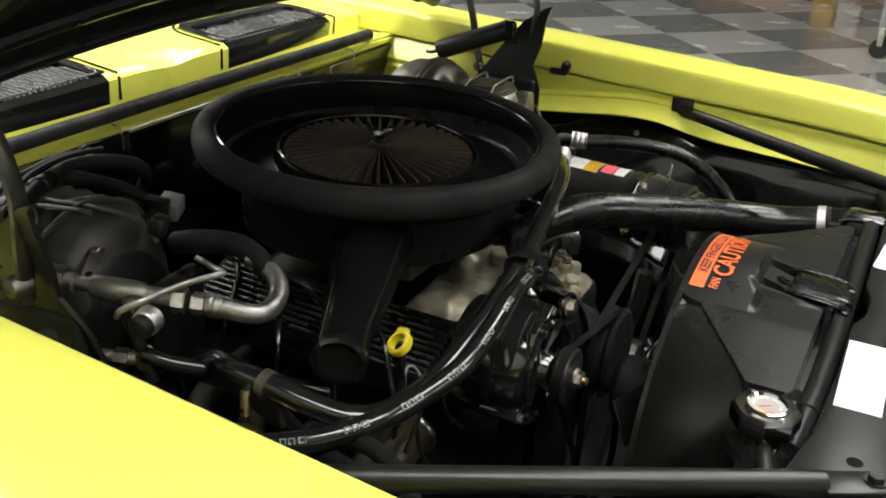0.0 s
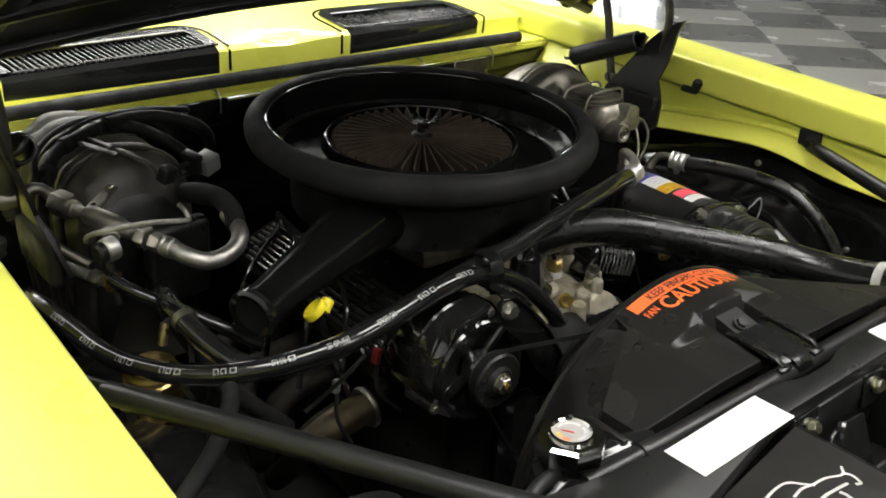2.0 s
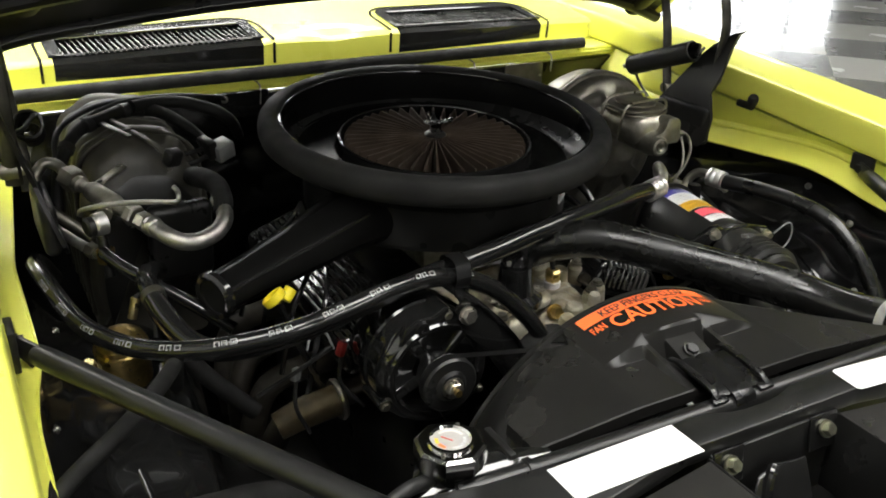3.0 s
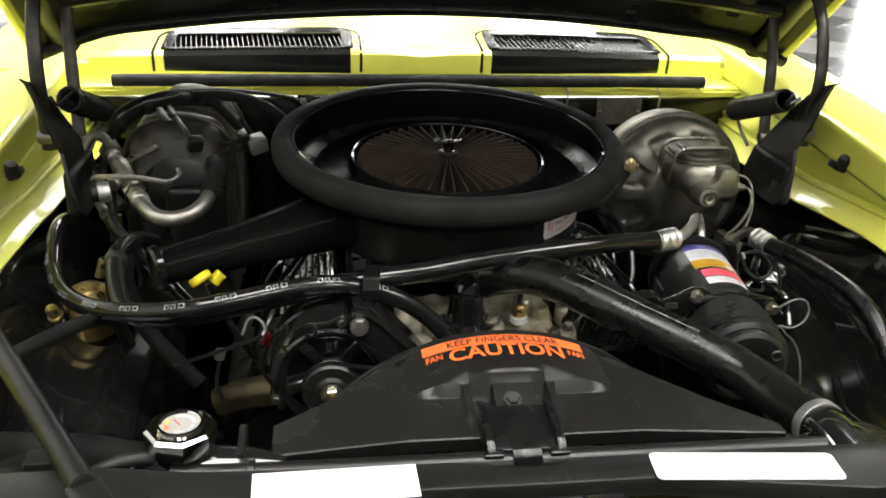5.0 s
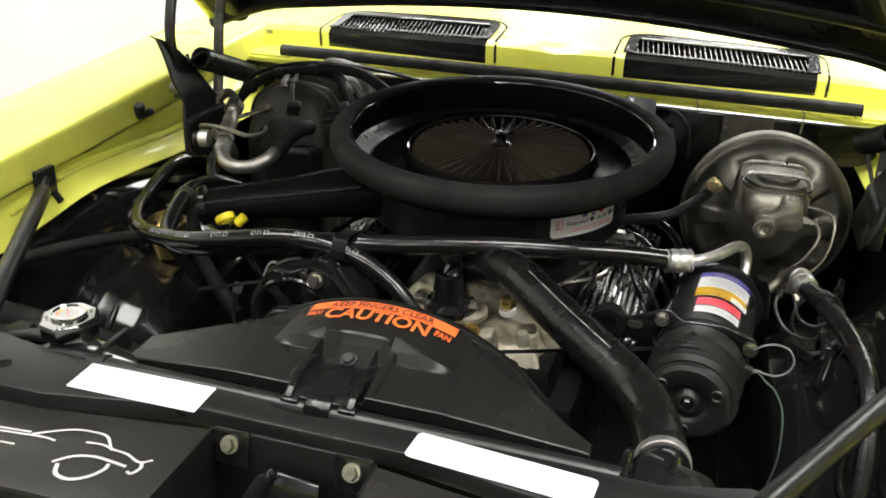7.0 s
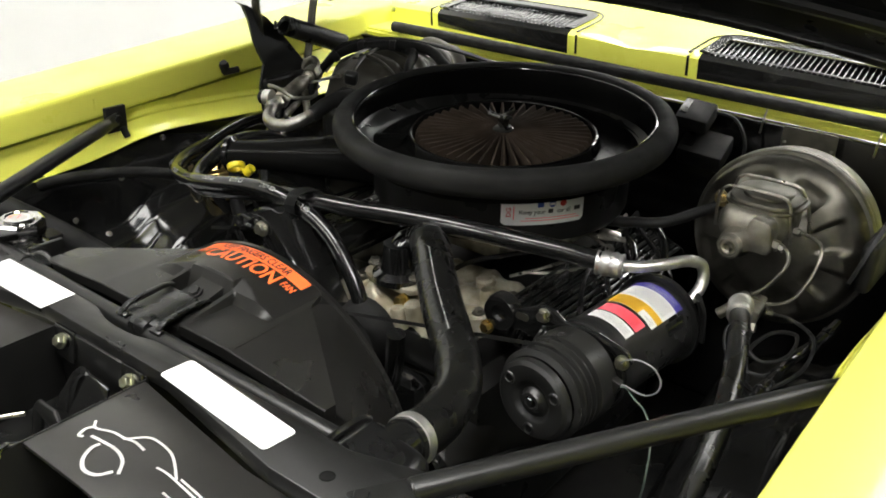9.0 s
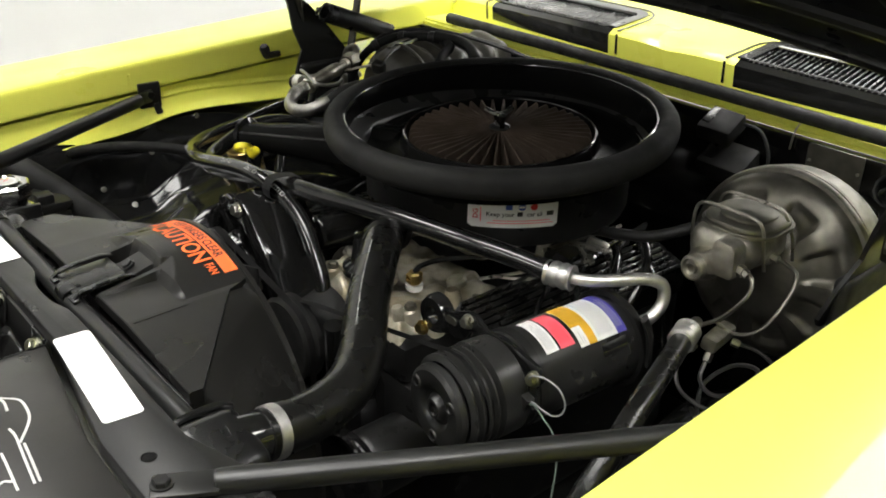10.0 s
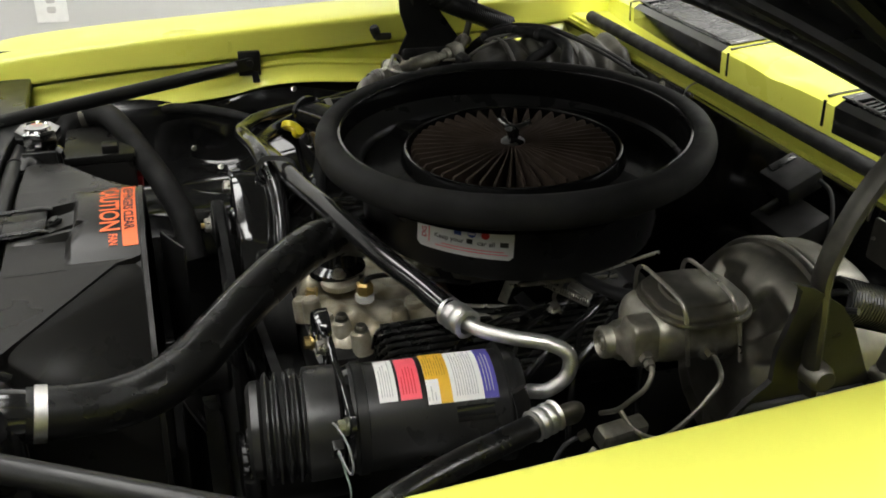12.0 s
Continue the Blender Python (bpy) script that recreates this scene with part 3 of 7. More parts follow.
def hood_hinge(body, s):
    x = s * 0.64
    # bracket drawn out to a forked tip, leaning inwards towards its foot
    out = [(-0.022, 0.996), (-0.008, 0.985), (-0.002, 0.96), (0.0, 0.91), (0.012, 0.868), (0.002, 0.852), (-0.012, 0.825), (-0.016, 0.785), (0.0, 0.768), (0.125, 0.765), (0.142, 0.785), (0.140, 0.832), (0.118, 0.862), (0.074, 0.925), (0.046, 0.957), (0.004, 0.985), (-0.018, 0.993)]
    bm = bmesh.new()
    f = bm.faces.new([bm.verts.new((s * (0.648 - 0.28 * (0.99 - z)), y, z)) for y, z in out])
    g = bmesh.ops.extrude_face_region(bm, geom=[f])
    bmesh.ops.translate(bm, verts=[v for v in g["geom"] if isinstance(v, bmesh.types.BMVert)], vec=(s * 0.006, 0, 0))
    h = part("hood_hinge", bm, BLACK_SATIN, body, "black hinge bracket with arms and coil spring")
    part("mount", rbox((0.022, 0.135, 0.075), pose(s * 0.607, 0.064, 0.804), 0.010, 4), HINGE, h)
    fa = [(x, 0.035, 0.868), (x, 0.026, 0.94), (x, 0.022, 1.0), (x + s * 0.002, 0.05, 1.075), (x + s * 0.004, 0.105, 1.13), (x + s * 0.004, 0.17, 1.17)]
    part("front_arm", sweep(fa, 0.0115, 10, 6, flat=0.5), ARM, h, "flat curved hinge arm")
    ra = [(s * 0.617, 0.13, 0.822), (s * 0.62, 0.15, 0.90), (s * 0.625, 0.168, 0.97), (s * 0.63, 0.20, 1.05), (s * 0.632, 0.23, 1.10)]
    part("rear_arm", sweep(ra, 0.0105, 10, 6, flat=0.5), ARM, h, "flat curved hinge arm")
    part("pivot", lathe([(0, 0.012), (0.010, 0.010), (0.013, 0.004), (0.013, -0.012), (0, -0.012)], aim((x + s * 0.006, 0.037, 0.888), (s, 0, 0)), 20), DULL_STEEL, h, "round riveted pivot")
    part("pivot", lathe([(0, 0.010), (0.008, 0.008), (0.010, 0.003), (0.010, -0.012), (0, -0.012)], aim((s * 0.622, 0.14, 0.85), (s, 0, 0)), 20), DULL_STEEL, h)
    a, b = Vector((s * 0.609, 0.066, 0.942)), Vector((s * 0.595, 0.226, 0.879))
    d = (b - a).normalized()
    e1 = d.orthogonal().normalized()
    e2 = d.cross(e1)
    turns, L = 40, (b - a).length
    pts = []
    for i in range(turns * 12 + 1):
        t = i / (turns * 12)
        w = 2 * math.pi * turns * t
        pts.append(a + d * L * t + (e1 * math.cos(w) + e2 * math.sin(w)) * 0.0190)
    part("spring", sweep(pts, 0.0026, 6, 1, smooth=False), BLACK_SATIN, h, "tightly wound black coil spring")
    part("spring_hook", sweep([a + d * 0.012 + e1 * 0.014, a - d * 0.006 + e1 * 0.015, a - d * 0.013 + e1 * 0.004, a - d * 0.012 - e1 * 0.009, a - d * 0.002 - e1 * 0.012 + Vector((s * 0.012, 0, 0)), a + d * 0.004 + Vector((s * 0.030, 0, 0.004))], 0.0032, 8, 6), BLACK_SATIN, h)
    part("link", sweep([b - d * 0.004, b + Vector((s * 0.010, -0.012, -0.03)), b + Vector((s * 0.022, -0.035, -0.062))], 0.006, 8, 4, flat=0.5), ARM, h, "short flat link below the spring")
    part("spring_hook", sweep([b - d * 0.01, b + d * 0.02, Vector((s * 0.606, 0.265, 0.868))], 0.0036, 8, 5), BLACK_SATIN, h)


def bumper_stop(s):
    b = thing("hood_bumper", "small black rubber bonnet stop on the gutter", "rubber stop", (s * 0.687, -0.028, 0.845), "bonnet stops")
    part("clip", rbox((0.02, 0.034, 0.014), pose(s * 0.680, -0.022, z_crown(-0.028) - 0.042, 0, s * 20, 0), 0.004), BLACK_SATIN, b)
    part("knob", lathe([(0, 0.026), (0.008, 0.025), (0.0105, 0.019), (0.009, 0.0), (0, 0)], pose(s * 0.682, -0.034, z_crown(-0.028) - 0.042, 22, -s * 12, 0), 18), RUBBER, b)


def support_rod(s):
    r = thing("support_rod", "satin black diagonal support rod from fender to radiator support", "support rod", (s * 0.55, -0.55, 0.77), "diagonal support rods")
    a, b = Vector((s * 0.684, -0.300, 0.806)), Vector((s * 0.405, -0.785, 0.806))
    d = (b - a).normalized()
    part("tube", sweep([a + d * 0.035, a + d * 0.06, (a + b) / 2, b - d * 0.07, b - d * 0.045], 0.0128, 18, 5, radii=[0.0095, 0.0128, 0.0128, 0.0128, 0.0105]), BLACK_SATIN, r)
    ang = math.degrees(math.atan2(d.y, d.x))
    part("flat_end", rbox((0.06, 0.032, 0.006), pose(*(b - d * 0.02), 0, 0, ang), 0.0025), BLACK_SATIN, r, "hammered flat end")
    part("bolt", hexnut(b + Vector((0, 0, 0.003)), (0, 0, 1), 0.008, 0.007), BLACK_SATIN, r)
    part("bracket", rbox((0.010, 0.044, 0.05), pose(s * 0.688, -0.300, 0.806), 0.002), BLACK_SATIN, r, "square black mounting block")
    part("flat_end", rbox((0.055, 0.006, 0.026), pose(*(a + d * 0.018), 0, 0, ang), 0.0025), BLACK_SATIN, r)
    part("bolt", hexnut((s * 0.682, -0.3, 0.808), (-s, 0, 0), 0.008, 0.007), BLACK_SATIN, r)
    part("lower_clip", rbox((0.006, 0.014, 0.022), pose(s * 0.676, -0.290, 0.780, 0, s * 30, 10), 0.002), BLACK_SATIN, r)


def radiator_support(body):
    rear = [(-0.72, -0.715), (-0.42, -0.708), (-0.34, -0.722), (-0.20, -0.728), (-0.098, -0.7275), (-0.084, -0.7285), (-0.070, -0.733), (-0.056, -0.738), (-0.040, -0.7405), (-0.010, -0.7405), (0.008, -0.7385), (0.022, -0.7345), (0.036, -0.7305), (0.060, -0.7295), (0.20, -0.7295), (0.34, -0.731), (0.42, -0.708), (0.72, -0.715)]
    part("support_panel", slab(rear + [(0.72, -0.80), (0.3, -0.80), (0.1, -0.768), (-0.14, -0.768), (-0.3, -0.80), (-0.72, -0.80)], 0.022, pose(0, 0, 0.7775), 0.003), BLACK_SATIN, body, "black painted radiator support panel")
    part("support_wall", rbox((1.44, 0.012, 0.55), pose(0, -0.745, 0.49), 0.003), BLACK_SATIN, body)
    part("undertray", rbox((0.94, 1.16, 0.02), pose(0, -0.18, 0.235), 0.005), BLACK_SATIN, body, "black splash tray under the engine")
    part("lower_crossmember", rbox((0.9, 0.12, 0.12), pose(0, -0.5, 0.26), 0.02), BLACK_SATIN, body)
    part("nose_panel", rbox((1.5, 0.02, 0.5), pose(0, -1.12, 0.5), 0.01), YELLOW, body)
    # no holes are cut: matt black discs stand in for their shade
    for x, y in ((0.352, -0.774), (-0.372, -0.765)):
        part("hole_shade_disc", lathe([(0, -0.0005), (0.0065, -0.0004), (0.0072, 0.0004), (0.0078, 0.0)], pose(x, y, 0.8001), 20), MATTE, body, "dark disc standing in for a shaded round hole")
    # recess for the latch
    part("latch_floor", rbox((0.22, 0.30, 0.01), pose(-0.022, -0.92, 0.68), 0.003), BLACK_SATIN, body)
    part("latch_back", rbox((0.178, 0.006, 0.10), pose(-0.022, -0.7685, 0.733), 0.002), BLACK_SATIN, body)
    for x in (-0.1125, 0.0685):
        part("latch_side", rbox((0.003, 0.30, 0.1), pose(x, -0.92, 0.731), 0.001), BLACK_SATIN, body)
    # peak of the yellow nose with its black pinstripes
    part("nose_peak", slab([(-0.176, -0.917), (-0.045, -0.940), (0.068, -0.932), (0.10, -1.02), (0.12, -1.11), (-0.22, -1.11), (-0.21, -1.02)], 0.012, pose(0, 0, 0.7725), 0.003), YELLOW, body, "peak of the yellow nose panel")
    for a, b in (((-0.1575, -0.9175), (-0.198, -1.10)), ((0.066, -0.9205), (0.112, -1.10))):
        d = math.atan2(b[1] - a[1], b[0] - a[0])
        part("nose_pinstripe", rbox((math.hypot(b[0] - a[0], b[1] - a[1]) - 0.006, 0.006, 0.0012), pose((a[0] + b[0]) / 2, (a[1] + b[1]) / 2 - 0.003, 0.7850, 0, 0, math.degrees(d)), 0.0003, 1), BLACK_GLOSS, body, "thin black pinstripe")


def latch():
    l = thing("hood_latch", "black pressed bonnet latch with zinc bolts", "latch", (-0.02, -0.82, 0.69))
    for x in (-0.089, 0.046):
        part("lug", rbox((0.040, 0.004, 0.040), pose(x, -0.774, 0.766, -10, 0, 0), 0.001), BLACK_GLOSS, l, "square lug plate")
        part("bolt", hexnut((x, -0.779, 0.771), (0, -0.85, 0.45), 0.0075, 0.008), ZINC, l, "zinc hexagon bolt")
    part("body", slab([(-0.072, -0.09), (-0.058, 0.0), (-0.040, 0.035), (-0.018, 0.042), (0.028, 0.038), (0.034, -0.02), (0.030, -0.09)], 0.004, Matrix(((1, 0, 0, -0.015), (0, 0.35, 1, -0.80), (0, 0.94, 0, 0.715), (0, 0, 0, 1))), 0.001), BLACK_GLOSS, l, "pressed latch plate")
    part("plate_rib", sweep([(-0.052, -0.803, 0.68), (-0.050, -0.797, 0.72), (-0.042, -0.790, 0.748), (-0.034, -0.786, 0.756)], 0.006, 10, 6), BLACK_GLOSS, l)
    part("catch", slab([(-0.030, -0.045), (-0.030, 0.012), (-0.022, 0.022), (0.012, 0.022), (0.022, 0.010), (0.022, -0.045), (0.008, -0.045), (0.006, 0.0), (-0.012, 0.004), (-0.016, -0.045)], 0.006, Matrix(((1, 0, 0, -0.030), (0, 0.2, 1, -0.842), (0, 0.98, 0, 0.712), (0, 0, 0, 1))), 0.0015), BLACK_SATIN, l, "black hooked catch")
    part("lever", sweep([(-0.118, -0.93, 0.715), (-0.085, -0.885, 0.717), (-0.055, -0.852, 0.722)], 0.0028, 8, 5), STEEL, l, "bright release rod")
    part("lever_end", sweep([(-0.052, -0.905, 0.705), (-0.015, -0.884, 0.715), (0.018, -0.868, 0.722)], 0.005, 8, 5), BLACK_GLOSS, l)


def car_outline(s, panel):
    """White-line drawing of a coupe on the filler panel, as raised strips."""
    def seg(name, pts, w):
        q = [(x, y) if s < 0 else (-x - 0.045, y - 0.011) for x, y in pts]
        part(name, sweep([(x, y, 0.7812) for x, y in q], w * 0.8, 6, 5, flat=0.15), WHITE_LINE, panel)
    for pts, w in (([(-0.345, -0.846), (-0.31, -0.842), (-0.280, -0.839)], 0.0016), ([(-0.345, -0.851), (-0.30, -0.846), (-0.265, -0.842), (-0.248, -0.843)], 0.0016),
                   ([(-0.277, -0.842), (-0.262, -0.832), (-0.246, -0.823), (-0.232, -0.819), (-0.212, -0.818), (-0.202, -0.821), (-0.195, -0.828), (-0.186, -0.838)], 0.0018),
                   ([(-0.217, -0.835), (-0.20, -0.833), (-0.186, -0.836), (-0.168, -0.838), (-0.150, -0.845), (-0.139, -0.838)], 0.0018),
                   ([(-0.147, -0.845), (-0.1435, -0.852), (-0.147, -0.862), (-0.153, -0.861)], 0.0022), ([(-0.345, -0.866), (-0.31, -0.863), (-0.282, -0.861)], 0.0016),
                   ([(-0.229, -0.872), (-0.215, -0.858), (-0.196, -0.852), (-0.175, -0.853), (-0.158, -0.855)], 0.0022), ([(-0.332, -0.883), (-0.325, -0.873), (-0.33, -0.866)], 0.002)):
        seg("drawn_line", pts, w)
    seg("drawn_wheel", [(-0.222, -0.873), (-0.214, -0.886), (-0.198, -0.889), (-0.183, -0.880), (-0.175, -0.866), (-0.176, -0.857)], 0.0026)


def show_panel(s):
    x0, x1 = (0.067, 0.60) if s > 0 else (0.111, 0.60)
    p = thing("show_panel", "black filler panel with a white line drawing of a coupe", "panel", (s * 0.36, -0.92, 0.77), "filler panels")
    part("sheet", slab([(s * a, b) for a, b in ((x0, -0.772), (x0 + 0.2, -0.800), (x1, -0.806), (x1, -0.93), (x0 + 0.10, -0.915), (x0, -0.915))][::s], 0.005, pose(0, 0, 0.775), 0.0012), BLACK_PANEL, p, "satin black sheet")
    car_outline(s, p)


def stickers():
    for x0, x1, y0, y1, rr, a in ((-0.281, -0.129, -0.7785, -0.7315, 0.001, 1.0), (0.098, 0.282, -0.7795, -0.7385, 0.006, -4.8)):
        st = thing("service_label", "white printed service label stuck on the black support panel", "label", ((x0 + x1) / 2, (y0 + y1) / 2, 0.7995), "white labels")
        m = pose((x0 + x1) / 2, (y0 + y1) / 2, 0.7998, 0, 0, a)
        w, h = x1 - x0, y1 - y0
        part("paper", slab(round_rect(w, h, rr), 0.0008, m), PAPER, st)
        rnd = random.Random(4)
        rows = []
        for i in range(9):
            y = h / 2 - 0.008 - i * (h - 0.014) / 9
            rows.append((-w / 2 + 0.012 + rnd.random() * 0.006, y, w / 2 - 0.012 - rnd.random() * 0.03, y + 0.0011))
        b = bars(rows)
        b.transform(m @ pose(0, 0, 0.0011))
        part("print_line", b, PRINT, st, "fine unreadable print", smooth=0)


# ---- cooling ----
def radiator():
    r = thing("radiator", "gloss black radiator with cross-flow side tanks", "radiator", (0, -0.70, 0.3))
    part("core", rbox((0.56, 0.05, 0.44), pose(0, -0.70, 0.54), 0.004), BLACK_SATIN, r)
    part("top_channel", sweep([(-0.36, -0.706, 0.780), (-0.2, -0.7125, 0.783), (0.2, -0.7135, 0.783), (0.30, -0.711, 0.780)], 0.0122, 16, 6), BLACK_SATIN, r, "black top rail")
    for s in (-1, 1):
        part("side_tank", rbox((0.075, 0.075, 0.46), pose(s * 0.335, -0.69, 0.54), 0.02, 3), BLACK_GLOSS, r)
    part("rail_collar", lathe([(0.0124, -0.004), (0.0150, -0.003), (0.0150, 0.003), (0.0124, 0.004)], aim((-0.284, -0.7095, 0.7815), (1, -0.03, 0.02)), 20), BLACK_SATIN, r)
    part("filler_neck", lathe([(0.0, 0.0), (0.036, 0.0), (0.034, 0.012), (0.026, 0.018), (0.026, 0.034), (0.0, 0.034)], pose(-0.352, -0.677, 0.767), 28), BLACK_GLOSS, r)
    part("neck_bulge", sweep([(-0.395, -0.685, 0.757), (-0.35, -0.683, 0.768), (-0.29, -0.69, 0.774), (-0.25, -0.694, 0.777)], 0.022, 14, 6, radii=[0.024, 0.027, 0.022, 0.012]), BLACK_GLOSS, r)
    part("seam_clip", rbox((0.008, 0.05, 0.026), pose(-0.295, -0.674, 0.786), 0.002), BLACK_SATIN, r)
    part("outlet_tank", rbox((0.090, 0.080, 0.112), pose(0.341, -0.703, 0.732, 0, 13, 0), 0.020, 4), CLAMP, r, "black painted tank end")
    part("outlet_neck", sweep([(0.338, -0.690, 0.760), (0.339, -0.668, 0.760), (0.339, -0.652, 0.758), (0.338, -0.63, 0.754)], 0.03, 22, 6, radii=[0.031, 0.0278, 0.0262, 0.0262]), BLACK_GLOSS, r, "black outlet neck")
    part("tank_seam", sweep([(0.304, -0.738, 0.781), (0.303, -0.725, 0.7865), (0.303, -0.700, 0.7885), (0.303, -0.678, 0.7865), (0.304, -0.665, 0.780)], 0.0048, 10, 5), BLACK_GLOSS, r, "rolled tank seam")
    return r


def radiator_cap(rad):
    m = pose(-0.352, -0.677, 0.800)
    c = part("radiator_cap", lathe([(0, -0.006), (0.029, -0.006), (0.0335, -0.002), (0.0345, 0.004), (0.0345, 0.017), (0.031, 0.0195), (0.024, 0.0198), (0.0, 0.0198)], m @ pose(0, 0, 0, 0, 0, 10), 8), CAP_METAL, rad, "chrome octagonal cap with temperature dial", smooth=20)
    part("bezel", lathe([(0.0195, 0.0205), (0.0215, 0.0232), (0.0195, 0.0235), (0.0178, 0.0212)], m, 36, closed=True), CHROME, c)
    part("dial", lathe([(0, 0.0212), (0.0183, 0.0212)], m, 36), DIAL, c, "cream dial face")
    for a, w, mm in ((205, 34, ORANGE), (165, 34, AMBER), (300, 100, SMALL_PRINT), (60, 110, PRINT)):
        bm = bmesh.new()
        k = 6
        v = [(0.0150, 0.0118)[j % 2] for j in range(2)]
        pr = None
        for i in range(k + 1):
            t = radians(a - w / 2 + w * i / k)
            q = [bm.verts.new(m @ Vector((r * math.cos(t), r * math.sin(t), 0.0215))) for r in v]
            if pr:
                bm.faces.new((pr[0], q[0], q[1], pr[1]))
            pr = q
        part("dial_sector", bm, mm, c, smooth=0)
    part("needle", rbox((0.012, 0.0009, 0.0006), m @ pose(-0.003, 0.002, 0.0219, 0, 0, 125), 0), RED, c, "thin red needle")
    for a in (45, 225):
        part("screw", lathe([(0, 0.001), (0.002, 0.0006), (0.002, -0.001)], m @ pose(0.0245 * math.cos(radians(a)), 0.0245 * math.sin(radians(a)), 0.0215), 10), STEEL, c)


def shroud():
    s = thing("fan_shroud", "matt black plastic fan shroud with orange fan warning", "fan shroud", (-0.008, -0.6, 0.36))
    cx, cz, R = -0.010, 0.562, 0.262
    yf, yb = -0.692, -0.522
    # hopper from the radiator's width to the fan ring
    bm = bmesh.new()
    pts = [(x, y, z) for x, y in ((-0.266, -0.688), (-0.264, -0.650), (0.264, -0.688), (0.262, -0.680)) for z in (0.35, 0.786)]
    pts += [(-0.134, -0.5595, 0.7965), (0.111, -0.5595, 0.7965)]
    for k in range(97):
        a = 0.52 + (2 * math.pi - 1.04) * k / 96
        pts.append((cx + (R - 0.002) * math.sin(a), -0.526, cz + (R - 0.002) * math.cos(a)))
    bmesh.ops.convex_hull(bm, input=[bm.verts.new(p) for p in pts])
    bm.normal_update()
    bmesh.ops.delete(bm, geom=[f for f in bm.faces if abs(f.normal.y) > 0.98], context="FACES")
    part("shell", bm, PLASTIC, s, smooth=60)

    # moulded top: flat pads, falling flanks, a clamp channel and the arched crown
    def rear(x):
        if x < -0.136:
            return -0.559 - 0.64 * (-0.136 - x)
        if x > 0.110:
            return -0.559 - 0.75 * (x - 0.110)
        a = abs(x - cx)
        return yb if a < 0.104 else yb - 0.037 * min(1.0, (a - 0.104) / 0.016)

    def top(x, y):
        out = max(0.0, -0.133 - x, x - 0.110)
        base = 0.7995 - 0.075 * out
        crown = cz + math.sqrt(max(0.0, R * R - (x - cx) ** 2))
        rise = min(crown, base + 0.16 * max(0.0, y + 0.689) + 0.33 * max(0.0, y + 0.612))
        # sunk pads either side of the clamp channel
        sunk = min(1.0, max(0.0, (-0.611 - y) / 0.009)) * min(1.0, max(0.0, (abs(x + 0.0175) - 0.0485) / 0.0035))
        z = max(base, rise * (1 - sunk) + base * sunk)
        if -0.0585 < x < 0.0235:
            floor_z = 0.7905
            boss = 0.8000 + max(0.0, y + 0.646) * 0.30 if -0.036 < x < 0.009 and y > -0.646 else floor_z
            z = max(floor_z, min(crown, floor_z + max(0.0, y + 0.6185) * 2.4), min(boss, crown))
        return z
    creases = [k + d for k in (-0.0585, 0.0235, -0.036, 0.009) for d in (-0.0014, 0.0014)] + [-0.133, 0.110, -0.0695, -0.066, 0.031, 0.0345]
    xs = sorted(set([-0.266 + 0.532 * i / 132 for i in range(133)] + creases))
    ys = sorted([yf, yf + 0.0015, yf + 0.005, -0.689] + [yf + 0.005 + (yb - yf - 0.0075) * j / 56 for j in range(1, 57)] + [-0.6198, -0.611, -0.612, yb - 0.001, yb])
    bm = bmesh.new()
    cols = []
    for x in xs:
        r = rear(x)
        col = [bm.verts.new((x, yf + 0.001, top(x, yf) - 0.016))]
        for j, y in enumerate(ys):
            yy = min(y, r)
            drop = 0.0012 if j == 0 else 0.0
            col.append(bm.verts.new((x, yy, top(x, yy) - drop)))
        col.append(bm.verts.new((x, r + 0.0006, top(x, r) - 0.020)))
        cols.append(col)
    for a, b in zip(cols, cols[1:]):
        for i in range(len(a) - 1):
            bm.faces.new((a[i], a[i + 1], b[i + 1], b[i]))
    for col in (cols[0], cols[-1]):
        pr = None
        for v in col:
            q = bm.verts.new(v.co - Vector((0, 0, 0.014)))
            if pr:
                bm.faces.new((pr[0], v, q, pr[1]))
            pr = (v, q)
    bmesh.ops.remove_doubles(bm, verts=bm.verts, dist=2e-5)
    part("moulded_top", bm, PLASTIC, s, "moulded top with pads, clamp channel and arched crown", smooth=22)
    part("inner_ring", lathe([(R - 0.006, 0.0), (R - 0.014, 0.05), (R - 0.026, 0.08)], aim((cx, -0.526, cz), (0, -1, 0)), 96), PLASTIC, s)
    part("rear_rim", lathe([(R - 0.003, -0.004), (R + 0.002, -0.002), (R + 0.002, 0.004), (R - 0.007, 0.004)], aim((cx, -0.526, cz), (0, 1, 0)), 96, closed=True), PLASTIC, s)
    part("front_flange", rbox((0.530, 0.005, 0.020), pose(0, -0.689, 0.758), 0.002), PLASTIC, s, "thin front flange")
    part("pad_seam", sweep([(0.116, -0.686, 0.7990), (0.115, -0.65, 0.7991), (0.113, -0.616, 0.7991)], 0.0009, 6, 3), PLASTIC, s)
    part("clamp_bolt", hexnut((-0.0165, -0.6355, 0.8055), (0, -0.45, 1), 0.0075, 0.005), BLACK_SATIN, s)

    def pressed(x0, x1, line, t):
        """A folded strip of sheet between x0 and x1 along a side profile."""
        bm = bmesh.new()
        rows = [[bm.verts.new((x, y, z + dz)) for x, dz in ((x0, 0), (x1, 0), (x1, t), (x0, t))] for y, z in line]
        for a, b in zip(rows, rows[1:]):
            for i in range(4):
                bm.faces.new((a[i], a[(i + 1) % 4], b[(i + 1) % 4], b[i]))
        bm.faces.new(rows[0][::-1])
        bm.faces.new(rows[-1])
        bmesh.ops.bevel(bm, geom=list(bm.edges), offset=0.0010, segments=2, profile=0.5, affect="EDGES")
        return bm
